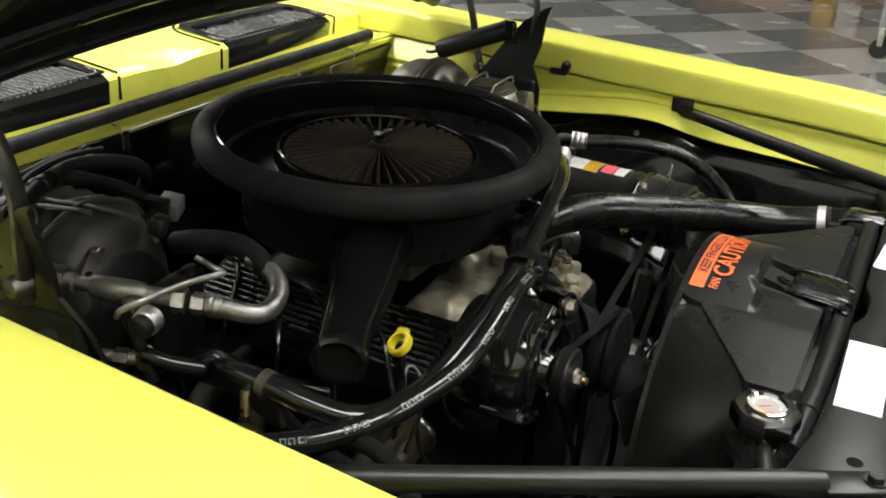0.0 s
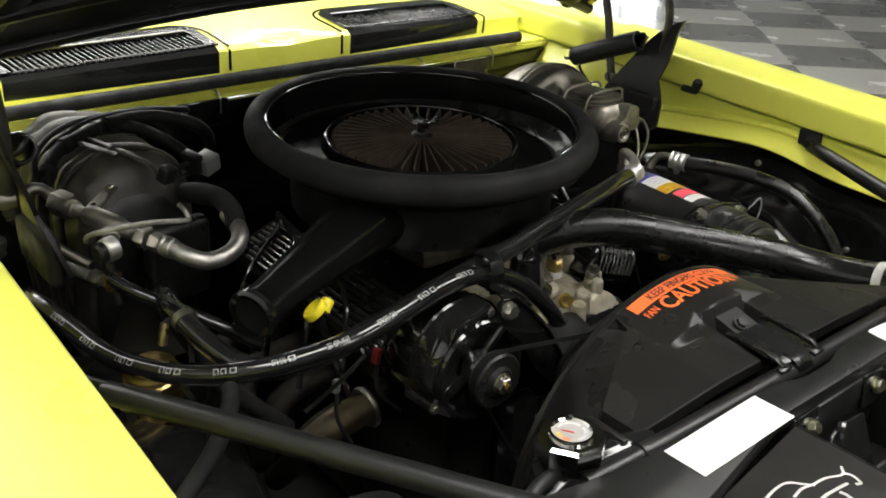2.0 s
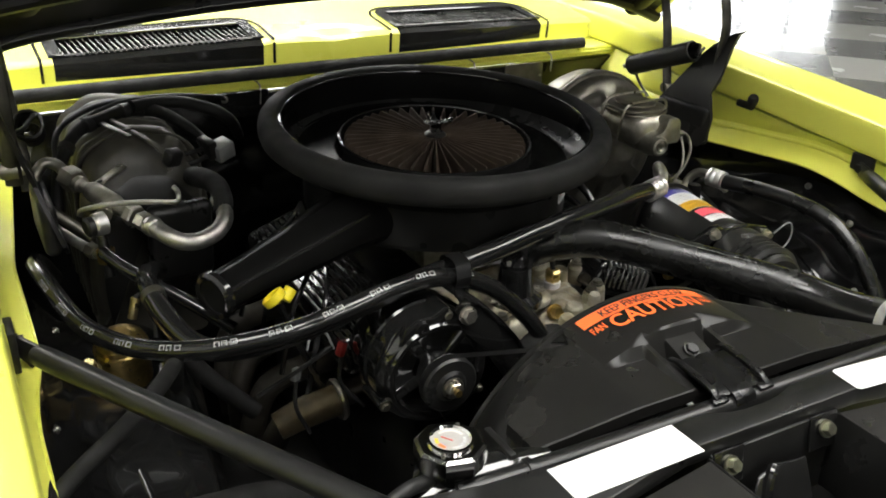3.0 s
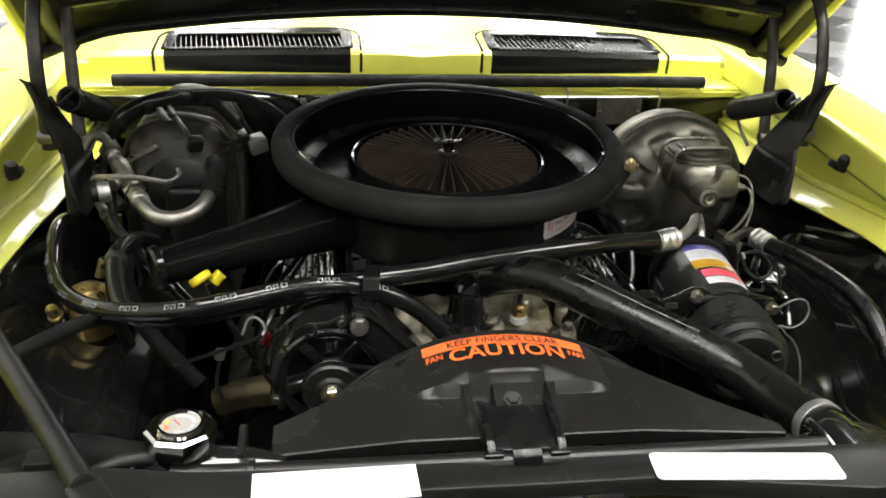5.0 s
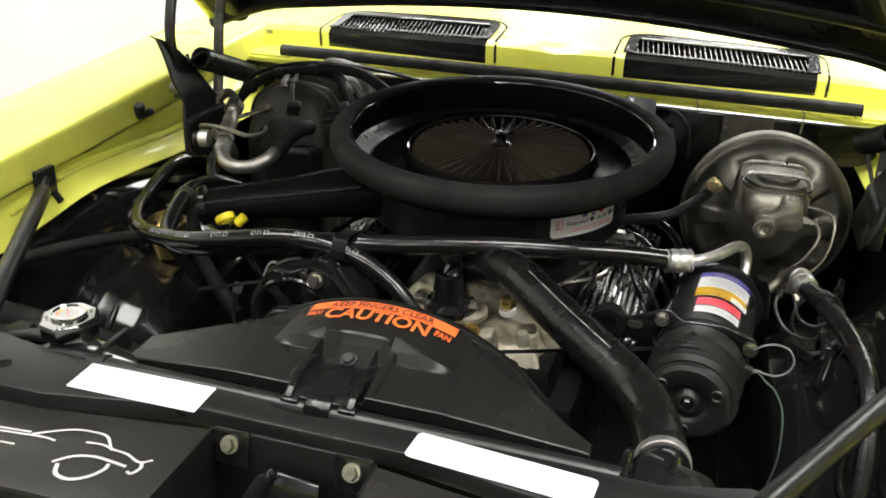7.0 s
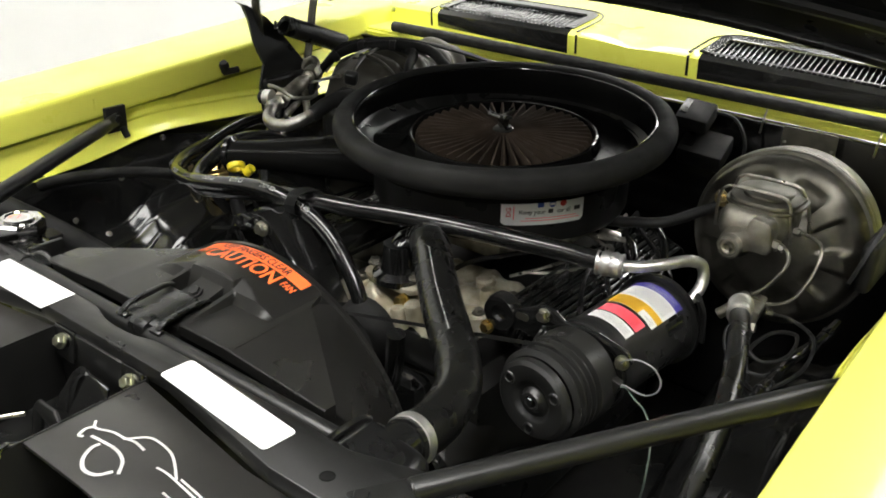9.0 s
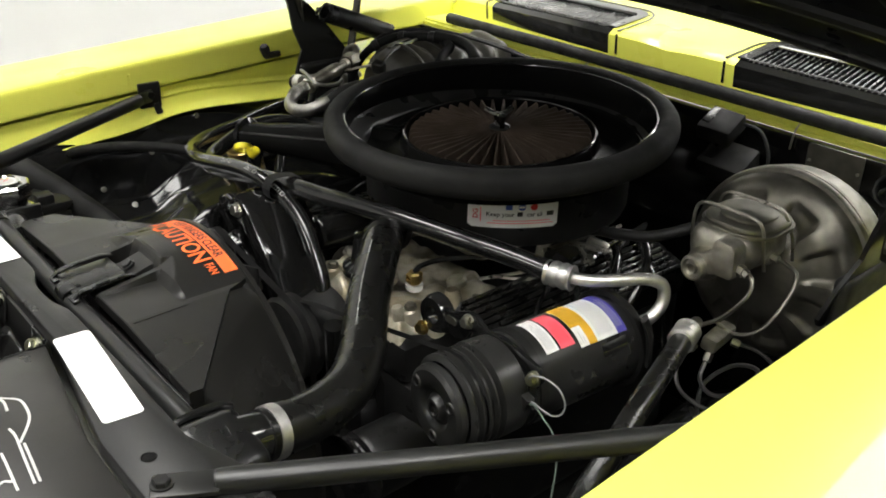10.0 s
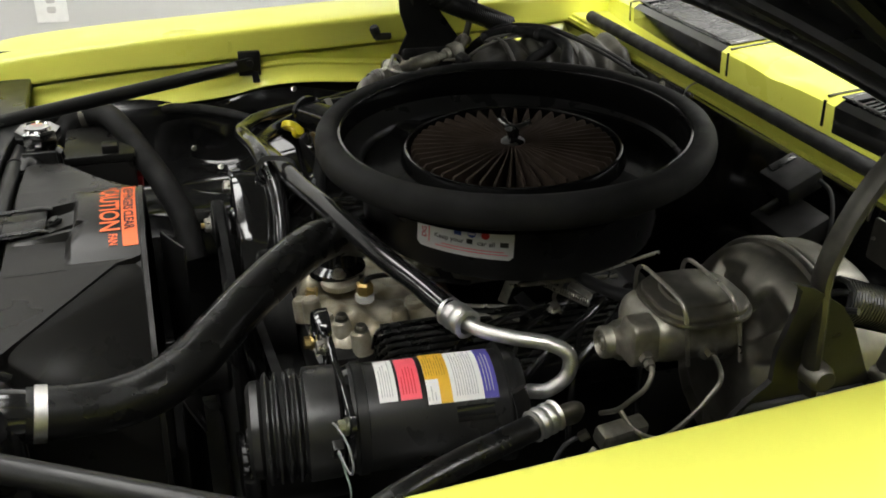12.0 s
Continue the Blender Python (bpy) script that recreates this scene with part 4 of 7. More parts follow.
    plate = [(-0.646, 0.8025), (-0.664, 0.8020), (-0.684, 0.8000), (-0.702, 0.7985), (-0.714, 0.7960)]
    part("clamp_plate", pressed(-0.052, 0.017, plate, 0.0035), CLAMP, s, "black pressed clamp plate")
    part("clamp_tongue", pressed(-0.032, -0.003, [(-0.700, 0.8000), (-0.716, 0.7975), (-0.7225, 0.7930), (-0.7245, 0.7865)], 0.0035), CLAMP, s, "tongue folded over the rail")
    for x0, x1 in ((-0.057, -0.049), (0.014, 0.022)):
        part("clamp_flange", pressed(x0, x1, [(-0.640, 0.8050), (-0.655, 0.8085), (-0.690, 0.8065), (-0.708, 0.8035), (-0.718, 0.7965)], 0.0035), CLAMP, s, "upturned clamp side")
    for x in (-0.0505, 0.0155):
        part("clamp_ear", rbox((0.020, 0.010, 0.006), pose(x, -0.716, 0.7965, 12, 0, 0), 0.002), CLAMP, s)

    # the warning, on the arch
    def arc(lift):
        def f(u, v, w):
            a = u / R
            return Vector((cx + (R + lift) * math.sin(a), -0.577 + v * 1.41, cz + (R + lift) * math.cos(a)))
        return f
    part("warning_band", bend(bars([(-0.0945, 0.0192, 0.0945, 0.0325)]), arc(0.0010)), ORANGE, s, "orange warning band")
    for words, cap, wide, u, v, m in (("KEEP FINGERS CLEAR", 0.0088, 0.130, 0.0, 0.0216, INK), ("CAUTION", 0.0172, 0.130, 0.0, 0.0008, ORANGE), ("FAN", 0.0078, 0.0195, -0.082, 0.0075, ORANGE), ("FAN", 0.0078, 0.0195, 0.082, 0.0075, ORANGE)):
        t = text_bm(words, 0.02, bold=0.0004)
        x0, x1 = min(q.co.x for q in t.verts), max(q.co.x for q in t.verts)
        h = max(q.co.y for q in t.verts)
        bmesh.ops.subdivide_edges(t, edges=[q for q in t.edges if q.calc_length() > 0.006], cuts=1)
        for vv in t.verts:
            vv.co = Vector(((vv.co.x - (x0 + x1) / 2) / (x1 - x0) * wide + u, vv.co.y / h * cap + v, 0))
        part("lettering", bend(t, arc(0.0018)), m, s, "warning lettering", smooth=0)
    return s


# ---- engine ----
CONDENSER = [(-0.722, -0.504, 0.700), (-0.665, -0.465, 0.730), (-0.605, -0.425, 0.747), (-0.565, -0.385, 0.752), (-0.535, -0.34, 0.748), (-0.515, -0.29, 0.732), (-0.505, -0.24, 0.70), (-0.50, -0.20, 0.64)]
AC = Vector((-0.002, 0.003, 0.0))


def air_cleaner():
    a = thing("air_cleaner", "round black air cleaner with brown filter top and rubber seal", "air cleaner", (AC.x, AC.y, 0.72))
    m = pose(AC.x, AC.y, 0.88, 3.0, 0, 0) @ pose(0, 0, -0.884)
    part("seal", lathe([(0.2560, 0.878), (0.2560, 0.9015), (0.2572, 0.9050), (0.2610, 0.9080), (0.2680, 0.9092), (0.2760, 0.9080), (0.2825, 0.9045), (0.2865, 0.8985), (0.2885, 0.8900), (0.2880, 0.8810), (0.2850, 0.8725), (0.2790, 0.8675), (0.2690, 0.8660), (0.2590, 0.8690)], m, 144, closed=True), SEAL, a, "thick black foam rubber sealing ring")
    part("pan", lathe([(0.2580, 0.8985), (0.2550, 0.9005), (0.2525, 0.9000), (0.2505, 0.8970), (0.2490, 0.8600), (0.2486, 0.8480), (0.2465, 0.8452), (0.2380, 0.8450), (0.2372, 0.8425), (0.1960, 0.8424), (0.1930, 0.8430), (0.1700, 0.8480), (0.1660, 0.8495), (0.1625, 0.8600), (0.1605, 0.8655), (0.1580, 0.8670), (0.1555, 0.8660), (0.1540, 0.8610), (0.1530, 0.7900), (0.0, 0.7900)], m, 144), PAN, a, "glossy black recessed pan", smooth=50)
    for r, z in ((0.2530, 0.9008), (0.1580, 0.8672)):
        part("pan_bead", lathe([(r + 0.0022, z), (r + 0.0016, z + 0.0016), (r, z + 0.0022), (r - 0.0016, z + 0.0016), (r - 0.0022, z)], m, 144), BLACK_GLOSS, a, "glossy rolled bead")
    part("base", lathe([(0.258, 0.872), (0.254, 0.862), (0.240, 0.850), (0.2255, 0.842), (0.2210, 0.836), (0.2195, 0.826), (0.2195, 0.762), (0.216, 0.754), (0.19, 0.748), (0.10, 0.742), (0.07, 0.72), (0.0, 0.72)], Matrix.Translation(AC), 144), DRUM, a, "black steel base drum")
    # pleated filter disc: sharp folds whose valleys fall away towards the rim
    n = 46
    bm = bmesh.new()
    rings = []
    for r in (0.018, 0.045, 0.08, 0.115, 0.1465, 0.1505):
        ring = []
        for i in range(4 * n):
            t = 2 * math.pi * (i // 4 + (0.0, 0.16, 0.50, 0.62)[i % 4]) / n
            dz = (0.0, 0.0, 0.95, 0.95)[i % 4] * 0.052 * max(0.0, (r - 0.018) / 0.1285)
            dz += 0.006 * (r > 0.15)
            ring.append(bm.verts.new(m @ Vector((r * math.cos(t), r * math.sin(t), 0.8715 - 0.02 * r - dz))))
        rings.append(ring)
    c0 = bm.verts.new(m @ Vector((0, 0, 0.8712)))
    for i in range(4 * n):
        j = (i + 1) % (4 * n)
        bm.faces.new((c0, rings[0][i], rings[0][j]))
        for p, q in zip(rings, rings[1:]):
            bm.faces.new((p[i], q[i], q[j], p[j]))
    part("filter_element", bm, FILTER, a, "brown pleated gauze filter", smooth=5)
    # wing nut
    part("nut_hub", lathe([(0, 0.896), (0.006, 0.896), (0.0095, 0.893), (0.0095, 0.884), (0.0085, 0.876), (0.0150, 0.875), (0.0175, 0.873), (0.0175, 0.868), (0, 0.868)], m, 28), SMOKED, a, "dark chrome three-lobed wing nut")
    for k in range(3):
        t = radians(84 + 120 * k)
        d = Vector((math.cos(t), math.sin(t), 0))
        part("nut_lobe", sweep([m @ (d * k + Vector((0, 0, z))) for k, z in ((0.0, 0.891), (0.013, 0.895), (0.026, 0.900))], 0.006, 10, 5, flat=0.55, radii=[0.008, 0.0055, 0.0065]), SMOKED, a)
    # snorkel
    pts = [Vector(q) for q in ((-0.143, -0.087, 0.795), (-0.213, -0.115, 0.795), (-0.313, -0.165, 0.787), (-0.393, -0.201, 0.780), (-0.445, -0.225, 0.775))]
    part("snorkel", sweep(pts, 0.03, 22, 8, radii=[0.062, 0.055, 0.042, 0.033, 0.031], flat=0.8), PAN, a, "black tapered snorkel")
    side = Vector((0.43, -0.90, 0.0))
    for k, up in ((0.80, 0.42), (-0.72, 0.50)):
        part("snorkel_seam", sweep([q + side * r * k + Vector((0, 0, r * up)) for q, r in zip(pts[1:], (0.055, 0.042, 0.033, 0.031))], 0.0034, 10, 6), HOSE, a, "folded seam of the snorkel")
    d = (pts[-1] - pts[-2]).normalized()
    part("snorkel_lip", lathe([(0.024, -0.012), (0.024, 0.004), (0.030, 0.006), (0.034, 0.002), (0.034, -0.006)], aim(pts[-1], d), 30, closed=True), INNER, a)
    # the tube end is closed; a black disc gives the mouth its shade
    part("mouth_shade", lathe([(0.0245, 0.002), (0.0235, 0.0005), (0.018, 0.0003), (0, 0.0003)], aim(pts[-1], d), 30), MATTE, a, "matt black disc standing in for the shaded mouth")
    # sticker on the drum
    R = 0.2195
    t0 = math.atan2(-0.1255 - AC.y, 0.1665 - AC.x)

    def cyl(lift):
        def f(u, v, w):
            t = t0 + u / R
            return Vector((AC.x + (R + lift) * math.cos(t), AC.y + (R + lift) * math.sin(t), 0.8075 + v))
        return f
    bm = bmesh.new()
    k = 24
    cols = []
    for i in range(k + 1):
        x = -0.0675 + 0.135 * i / k
        e = max(0.0, abs(x) - 0.0625)
        hgt = 0.0215 - (0.005 - math.sqrt(max(0.0, 0.005 ** 2 - e * e)))
        cols.append((bm.verts.new((x, -hgt, 0)), bm.verts.new((x, hgt, 0))))
    for p, q in zip(cols, cols[1:]):
        bm.faces.new((p[0], q[0], q[1], p[1]))
    st = part("sticker", bend(bm, cyl(0.0008)), PAPER, a, "white printed sticker")
    for words, size, u, v, mm in (("Keep your", 0.0098, -0.0195, -0.003, INK), ("car all", 0.0098, 0.0315, -0.003, INK)):
        part("sticker_lettering", bend(text_bm(words, size, bold=0.00015), lambda x, y, z, u=u, v=v: cyl(0.0014)(x + u, y + v, 0)), mm, st, smooth=0)
    for u0, u1 in ((0.0055, 0.0135), (0.0495, 0.0605)):
        part("sticker_bar", bend(bars([(u0, -0.0028, u1, 0.0042)]), cyl(0.0014)), INK, st, smooth=0)
    part("sticker_print", bend(bars([(-0.03, -0.0105, 0.055, -0.0093), (-0.038, -0.0145, 0.06, -0.0133)]), cyl(0.0014)), PINK, st, smooth=0)
    part("sticker_badge", bend(bars([(-0.012, 0.0075, -0.002, 0.0165)]), cyl(0.0014)), BLUE, st, smooth=0)
    for u, mm in ((0.012, BLUE), (0.030, RED)):
        part("sticker_badge", bend(lathe([(0, 0), (0.0055, 0)], Matrix(), 20), lambda x, y, z, u=u: cyl(0.0014)(x + u, y + 0.012, 0)), mm, st, smooth=0)
    part("sticker_badge", bend(bars([(0.0075, 0.0105, 0.0165, 0.0135)]), cyl(0.0018)), PAPER, st, smooth=0)
    part("sticker_lettering", bend(text_bm("DG", 0.0105, bold=0.0002), lambda x, y, z: cyl(0.0014)(-0.0525 - y, x, 0)), RED, st, smooth=0)
    part("sticker_print", bend(bars([(-0.049, -0.012, -0.0475, 0.01)]), cyl(0.0014)), PINK, st, smooth=0)
    return a


def hose(name, pts, r, label, mat_=HOSE, group="", n=10, seg=18, category="hose"):
    """A hose as a thing, with its tube as a part; returns the thing and its line."""
    line = spline(pts, n)
    low = min(line, key=lambda p: p.z)
    h = thing(name, label, category, low - Vector((0, 0, r)), group)
    part("tube", sweep(line, r, seg, 1, smooth=False), mat_, h)
    return h, line


def marks(h, line, r, gaps, ang0, length, size, mark_mat=WHITE_MARK, box=True, up=(0, 0, 1)):
    """Printed bars along a hose, one short pair and an open square at each mark; ang0 turns them round the hose."""
    fr = frames(line)
    dist = [0.0]
    for a, b in zip(line, line[1:]):
        dist.append(dist[-1] + (b - a).length)
    for g in gaps:
        rows = []
        for q0, q1 in ((0, length * 0.40), (length * 0.52, length * 0.92)) if box else ():
            rows += [(q0, 0, q0 + size * 0.17, size), (q1 - size * 0.17, 0, q1, size), (q0, size * 0.83, q1, size), (q0, 0, (q0 + q1) / 2, size * 0.17)]
        if not box:
            rows = [(0, 0, length * 0.42, size), (length * 0.50, 0, length * 0.92, size)]
        if box:
            q = length * 1.15
            rows += [(q, 0, q + size * 0.2, size), (q + size, 0, q + size * 1.2, size), (q, 0, q + size * 1.2, size * 0.18), (q, size * 0.82, q + size * 1.2, size)]
        bm = bars(rows)

        def f(u, v, w):
            s = g + u
            k = max(0, min(len(line) - 2, int(np.searchsorted(dist, s)) - 1))
            t = (s - dist[k]) / max(1e-6, dist[k + 1] - dist[k])
            p = line[k].lerp(line[k + 1], t)
            _, sd, uu = fr[k]
            a = ang0 + (v - size / 2) / r
            return p + (sd * math.cos(a) + uu * math.sin(a)) * (r + 0.0006)
        part("printed_mark", bend(bm, f), mark_mat, h, "faded white printed mark", smooth=0)


def crimp(h, p, d, r, L, rings=3, m=STEEL):
    prof = [(r * 0.8, 0), (r * 1.15, 0.001)]
    for i in range(rings):
        z = L * (i + 0.5) / rings
        prof += [(r * 1.2, z - L * 0.12), (r * 1.08, z), (r * 1.2, z + L * 0.12)]
    prof += [(r * 1.15, L - 0.001), (r * 0.8, L)]
    part("crimp_collar", lathe(prof, aim(p, d), 24), m, h, "crimped bright collar")


def hoses():
    # heater hose with white print
    pts = [(-0.60, 0.16, 0.66), (-0.620, 0.10, 0.715), (-0.633, 0.045, 0.742), (-0.630, -0.02, 0.752), (-0.619, -0.09, 0.747), (-0.604, -0.154, 0.740), (-0.58, -0.215, 0.741), (-0.544, -0.269, 0.746), (-0.493, -0.312, 0.755), (-0.432, -0.338, 0.765), (-0.377, -0.353, 0.777), (-0.313, -0.352, 0.789),
           (-0.25, -0.346, 0.799), (-0.189, -0.340, 0.799), (-0.127, -0.330, 0.778), (-0.080, -0.330, 0.750), (-0.040, -0.336, 0.710), (-0.012, -0.343, 0.672), (0.006, -0.351, 0.634)]
    h, line = hose("heater_hose", pts, 0.0128, "black rubber heater hose with faded white printed marks")
    marks(h, line, 0.0128, [0.245 + 0.0655 * i for i in range(11)], radians(38), 0.0165, 0.0066)
    end = (line[-1] - line[-8]).normalized()
    part("clamp", lathe([(0.0130, 0), (0.0144, 0.0004), (0.0144, 0.0105), (0.0130, 0.011)], aim(line[-7], end), 28), CHROME, h, "bright worm clamp")
    part("clamp_screw", rod(line[-5] + Vector((0.014, -0.010, 0.004)), line[-5] + Vector((0.020, 0.004, -0.002)), 0.0042), CHROME, h)
    part("nipple", rod(line[-1] - end * 0.006, line[-1] + end * 0.045, 0.0118), BLACK_GLOSS, h, "black metal nipple")
    # air conditioning pressure hose
    pts = [(0.306, -0.188, 0.787), (0.25, -0.211, 0.796), (0.18, -0.240, 0.803), (0.09, -0.264, 0.805), (0.0, -0.283, 0.801), (-0.07, -0.298, 0.796), (-0.14, -0.312, 0.794), (-0.22, -0.322, 0.786), (-0.31, -0.325, 0.768), (-0.39, -0.318, 0.748), (-0.455, -0.298, 0.737), (-0.487, -0.268, 0.739), (-0.503, -0.225, 0.750), (-0.511, -0.18, 0.762), (-0.512, -0.14, 0.766), (-0.500, -0.09, 0.760), (-0.480, -0.05, 0.74)]
    h, line = hose("air_conditioning_hose", pts, 0.0145, "black smooth air conditioning hose with small white print")
    marks(h, line, 0.0138, [0.17, 0.20, 0.226, 0.30, 0.33, 0.36], radians(15), 0.02, 0.004, box=False)
    d = Vector((0.306, -0.188, 0.785)) - Vector((0.27, -0.2, 0.784))
    crimp(h, (0.299, -0.190, 0.785), d, 0.0150, 0.040, 3, ALU)
    part("metal_pipe", sweep([(0.325, -0.181, 0.786), (0.352, -0.166, 0.786), (0.378, -0.138, 0.788), (0.398, -0.105, 0.788), (0.412, -0.085, 0.778), (0.418, -0.088, 0.755), (0.414, -0.108, 0.736), (0.40, -0.125, 0.728)], 0.0085, 14, 8), ALU, h, "bent bare aluminium pipe")
    part("end_clamp", lathe([(0.0148, -0.006), (0.0162, -0.0055), (0.0162, 0.0055), (0.0148, 0.006)], aim((-0.511, -0.172, 0.7635), (-0.03, 1, 0.2)), 24), DULL_STEEL, h, "dull band clamp")
    hose("drain_hose", [(-0.546, -0.022, 0.772), (-0.528, -0.055, 0.760), (-0.49, -0.10, 0.742), (-0.45, -0.145, 0.722), (-0.41, -0.18, 0.695)], 0.0095, "short black hose below the bare metal valve")
    # strap round both hoses
    st = thing("hose_strap", "black strap clamp holding two hoses", "strap", (-0.148, -0.33, 0.765))
    loop = [(-0.150, -0.355 + 0.0, 0.797), (-0.148, -0.345, 0.813), (-0.146, -0.325, 0.815), (-0.144, -0.300, 0.808), (-0.144, -0.294, 0.792), (-0.146, -0.302, 0.776), (-0.148, -0.328, 0.774), (-0.151, -0.350, 0.781), (-0.150, -0.355, 0.797)]
    bm = bmesh.new()
    ln = spline(loop, 5)
    prev = None
    for p in ln:
        q = [bm.verts.new(p + Vector((dx, 0, 0))) for dx in (-0.011, 0.011)]
        if prev:
            bm.faces.new((prev[0], prev[1], q[1], q[0]))
        prev = q
    bmesh.ops.solidify(bm, geom=list(bm.faces), thickness=0.002)
    part("band", bm, RUBBER, st)
    part("nut", hexnut((-0.152, -0.348, 0.775), (0, -0.3, -1), 0.009, 0.008), CHROME, st, "chrome nut")
    # upper radiator hose
    pts = [(0.018, -0.232, 0.748), (0.048, -0.262, 0.770), (0.083, -0.297, 0.785), (0.12, -0.335, 0.788), (0.19, -0.404, 0.775), (0.245, -0.452, 0.763), (0.284, -0.487, 0.754), (0.312, -0.525, 0.748), (0.326, -0.565, 0.746), (0.333, -0.60, 0.749), (0.3375, -0.632, 0.7540), (0.339, -0.652, 0.7575)]
    h, line = hose("radiator_hose", pts, 0.0283, "thick black upper radiator hose with rubbed shiny print", COOLANT, seg=24)
    marks(h, line, 0.0283, [0.17 + 0.0042 * i for i in range(42)], radians(75), 0.0034, 0.0016, box=False)
    c0, cd = Vector((0.3375, -0.632, 0.7540)), Vector((0.0015, -0.020, 0.0035)).normalized()
    part("clamp", lathe([(0.0284, 0), (0.0301, 0.0005), (0.0301, 0.0125), (0.0284, 0.013)], aim(c0, cd), 40), ALU, h, "bright band clamp")
    part("clamp_screw", rod(c0 + Vector((-0.022, -0.006, -0.026)), c0 + Vector((-0.034, -0.006, -0.012)), 0.0045), DULL_STEEL, h)
    part("clamp", lathe([(0.0255, 0), (0.0275, 0.0005), (0.0275, 0.0115), (0.0255, 0.012)], aim(line[2], line[5] - line[2]), 30), STEEL, h)
    # suction hose
    pts = [(0.494, -0.138, 0.766), (0.503, -0.165, 0.764), (0.518, -0.203, 0.766), (0.533, -0.245, 0.766), (0.547, -0.287, 0.763), (0.560, -0.33, 0.755), (0.569, -0.37, 0.738), (0.573, -0.42, 0.70), (0.568, -0.48, 0.63), (0.555, -0.54, 0.54)]
    h, line = hose("suction_hose", pts, 0.0135, "black air conditioning suction hose with bright crimped collar", COOLANT)
    crimp(h, (0.4925, -0.135, 0.7665), (0.009, -0.027, -0.002), 0.0142, 0.032, 3, ALU)
    part("metal_pipe", sweep([(0.4955, -0.148, 0.765), (0.494, -0.130, 0.768), (0.489, -0.114, 0.767), (0.480, -0.104, 0.757), (0.470, -0.102, 0.740), (0.455, -0.108, 0.725)], 0.0078, 14, 8), DULL_STEEL, h, "bent dull metal pipe")
    # condenser line along the passenger side
    h, line = hose("condenser_hose", CONDENSER, 0.0098, "black condenser hose with crimped end fitting", SOOTY)
    crimp(h, CONDENSER[0], Vector(CONDENSER[0]) - Vector(CONDENSER[1]), 0.0108, 0.03, 3, DULL_STEEL)
    h, line = hose("lower_radiator_hose", [(-0.66, -0.70, 0.66), (-0.675, -0.64, 0.722), (-0.650, -0.587, 0.731), (-0.600, -0.555, 0.712), (-0.535, -0.525, 0.686), (-0.47, -0.495, 0.655), (-0.41, -0.468, 0.61), (-0.37, -0.455, 0.54)], 0.0230, "thick black coolant hose beside the fan shroud", SOOTY)
    part("clamp", lathe([(0.0232, -0.006), (0.0248, -0.0055), (0.0248, 0.0055), (0.0232, 0.006)], aim((-0.672, -0.626, 0.7255), (0.2, 0.9, 0.15)), 28), DULL_STEEL, h, "dull band clamp")
    h, line = hose("crankcase_hose", [(0.19, 0.13, 0.70), (0.235, 0.085, 0.738), (0.285, 0.05, 0.742), (0.318, 0.0, 0.72), (0.322, -0.05, 0.67), (0.30, -0.09, 0.62)], 0.007, "thin glossy black hose behind the compressor")
    h, line = hose("fuel_hose", [(0.17, 0.09, 0.69), (0.22, 0.06, 0.715), (0.26, 0.015, 0.72), (0.285, -0.04, 0.70), (0.28, -0.08, 0.64)], 0.0055, "thin black fuel hose over the valve cover")
    h, line = hose("overflow_hose", [(-0.372, -0.683, 0.787), (-0.405, -0.690, 0.790), (-0.44, -0.70, 0.778), (-0.462, -0.705, 0.745), (-0.47, -0.70, 0.66)], 0.0072, "thin black overflow hose from the filler neck", RUBBER)
    h, line = hose("vacuum_hose", [(0.359, 0.128, 0.796), (0.335, 0.095, 0.785), (0.29, 0.05, 0.765), (0.24, 0.03, 0.757), (0.18, 0.03, 0.74), (0.12, 0.03, 0.70)], 0.0085, "black vacuum hose to the brake booster", RUBBER)
    h, line = hose("heater_return_hose", [(-0.49, -0.06, 0.73), (-0.505, -0.12, 0.742), (-0.50, -0.17, 0.72), (-0.47, -0.20, 0.66), (-0.40, -0.22, 0.58)], 0.0125, "black heater return hose beside the snorkel", SOOTY)


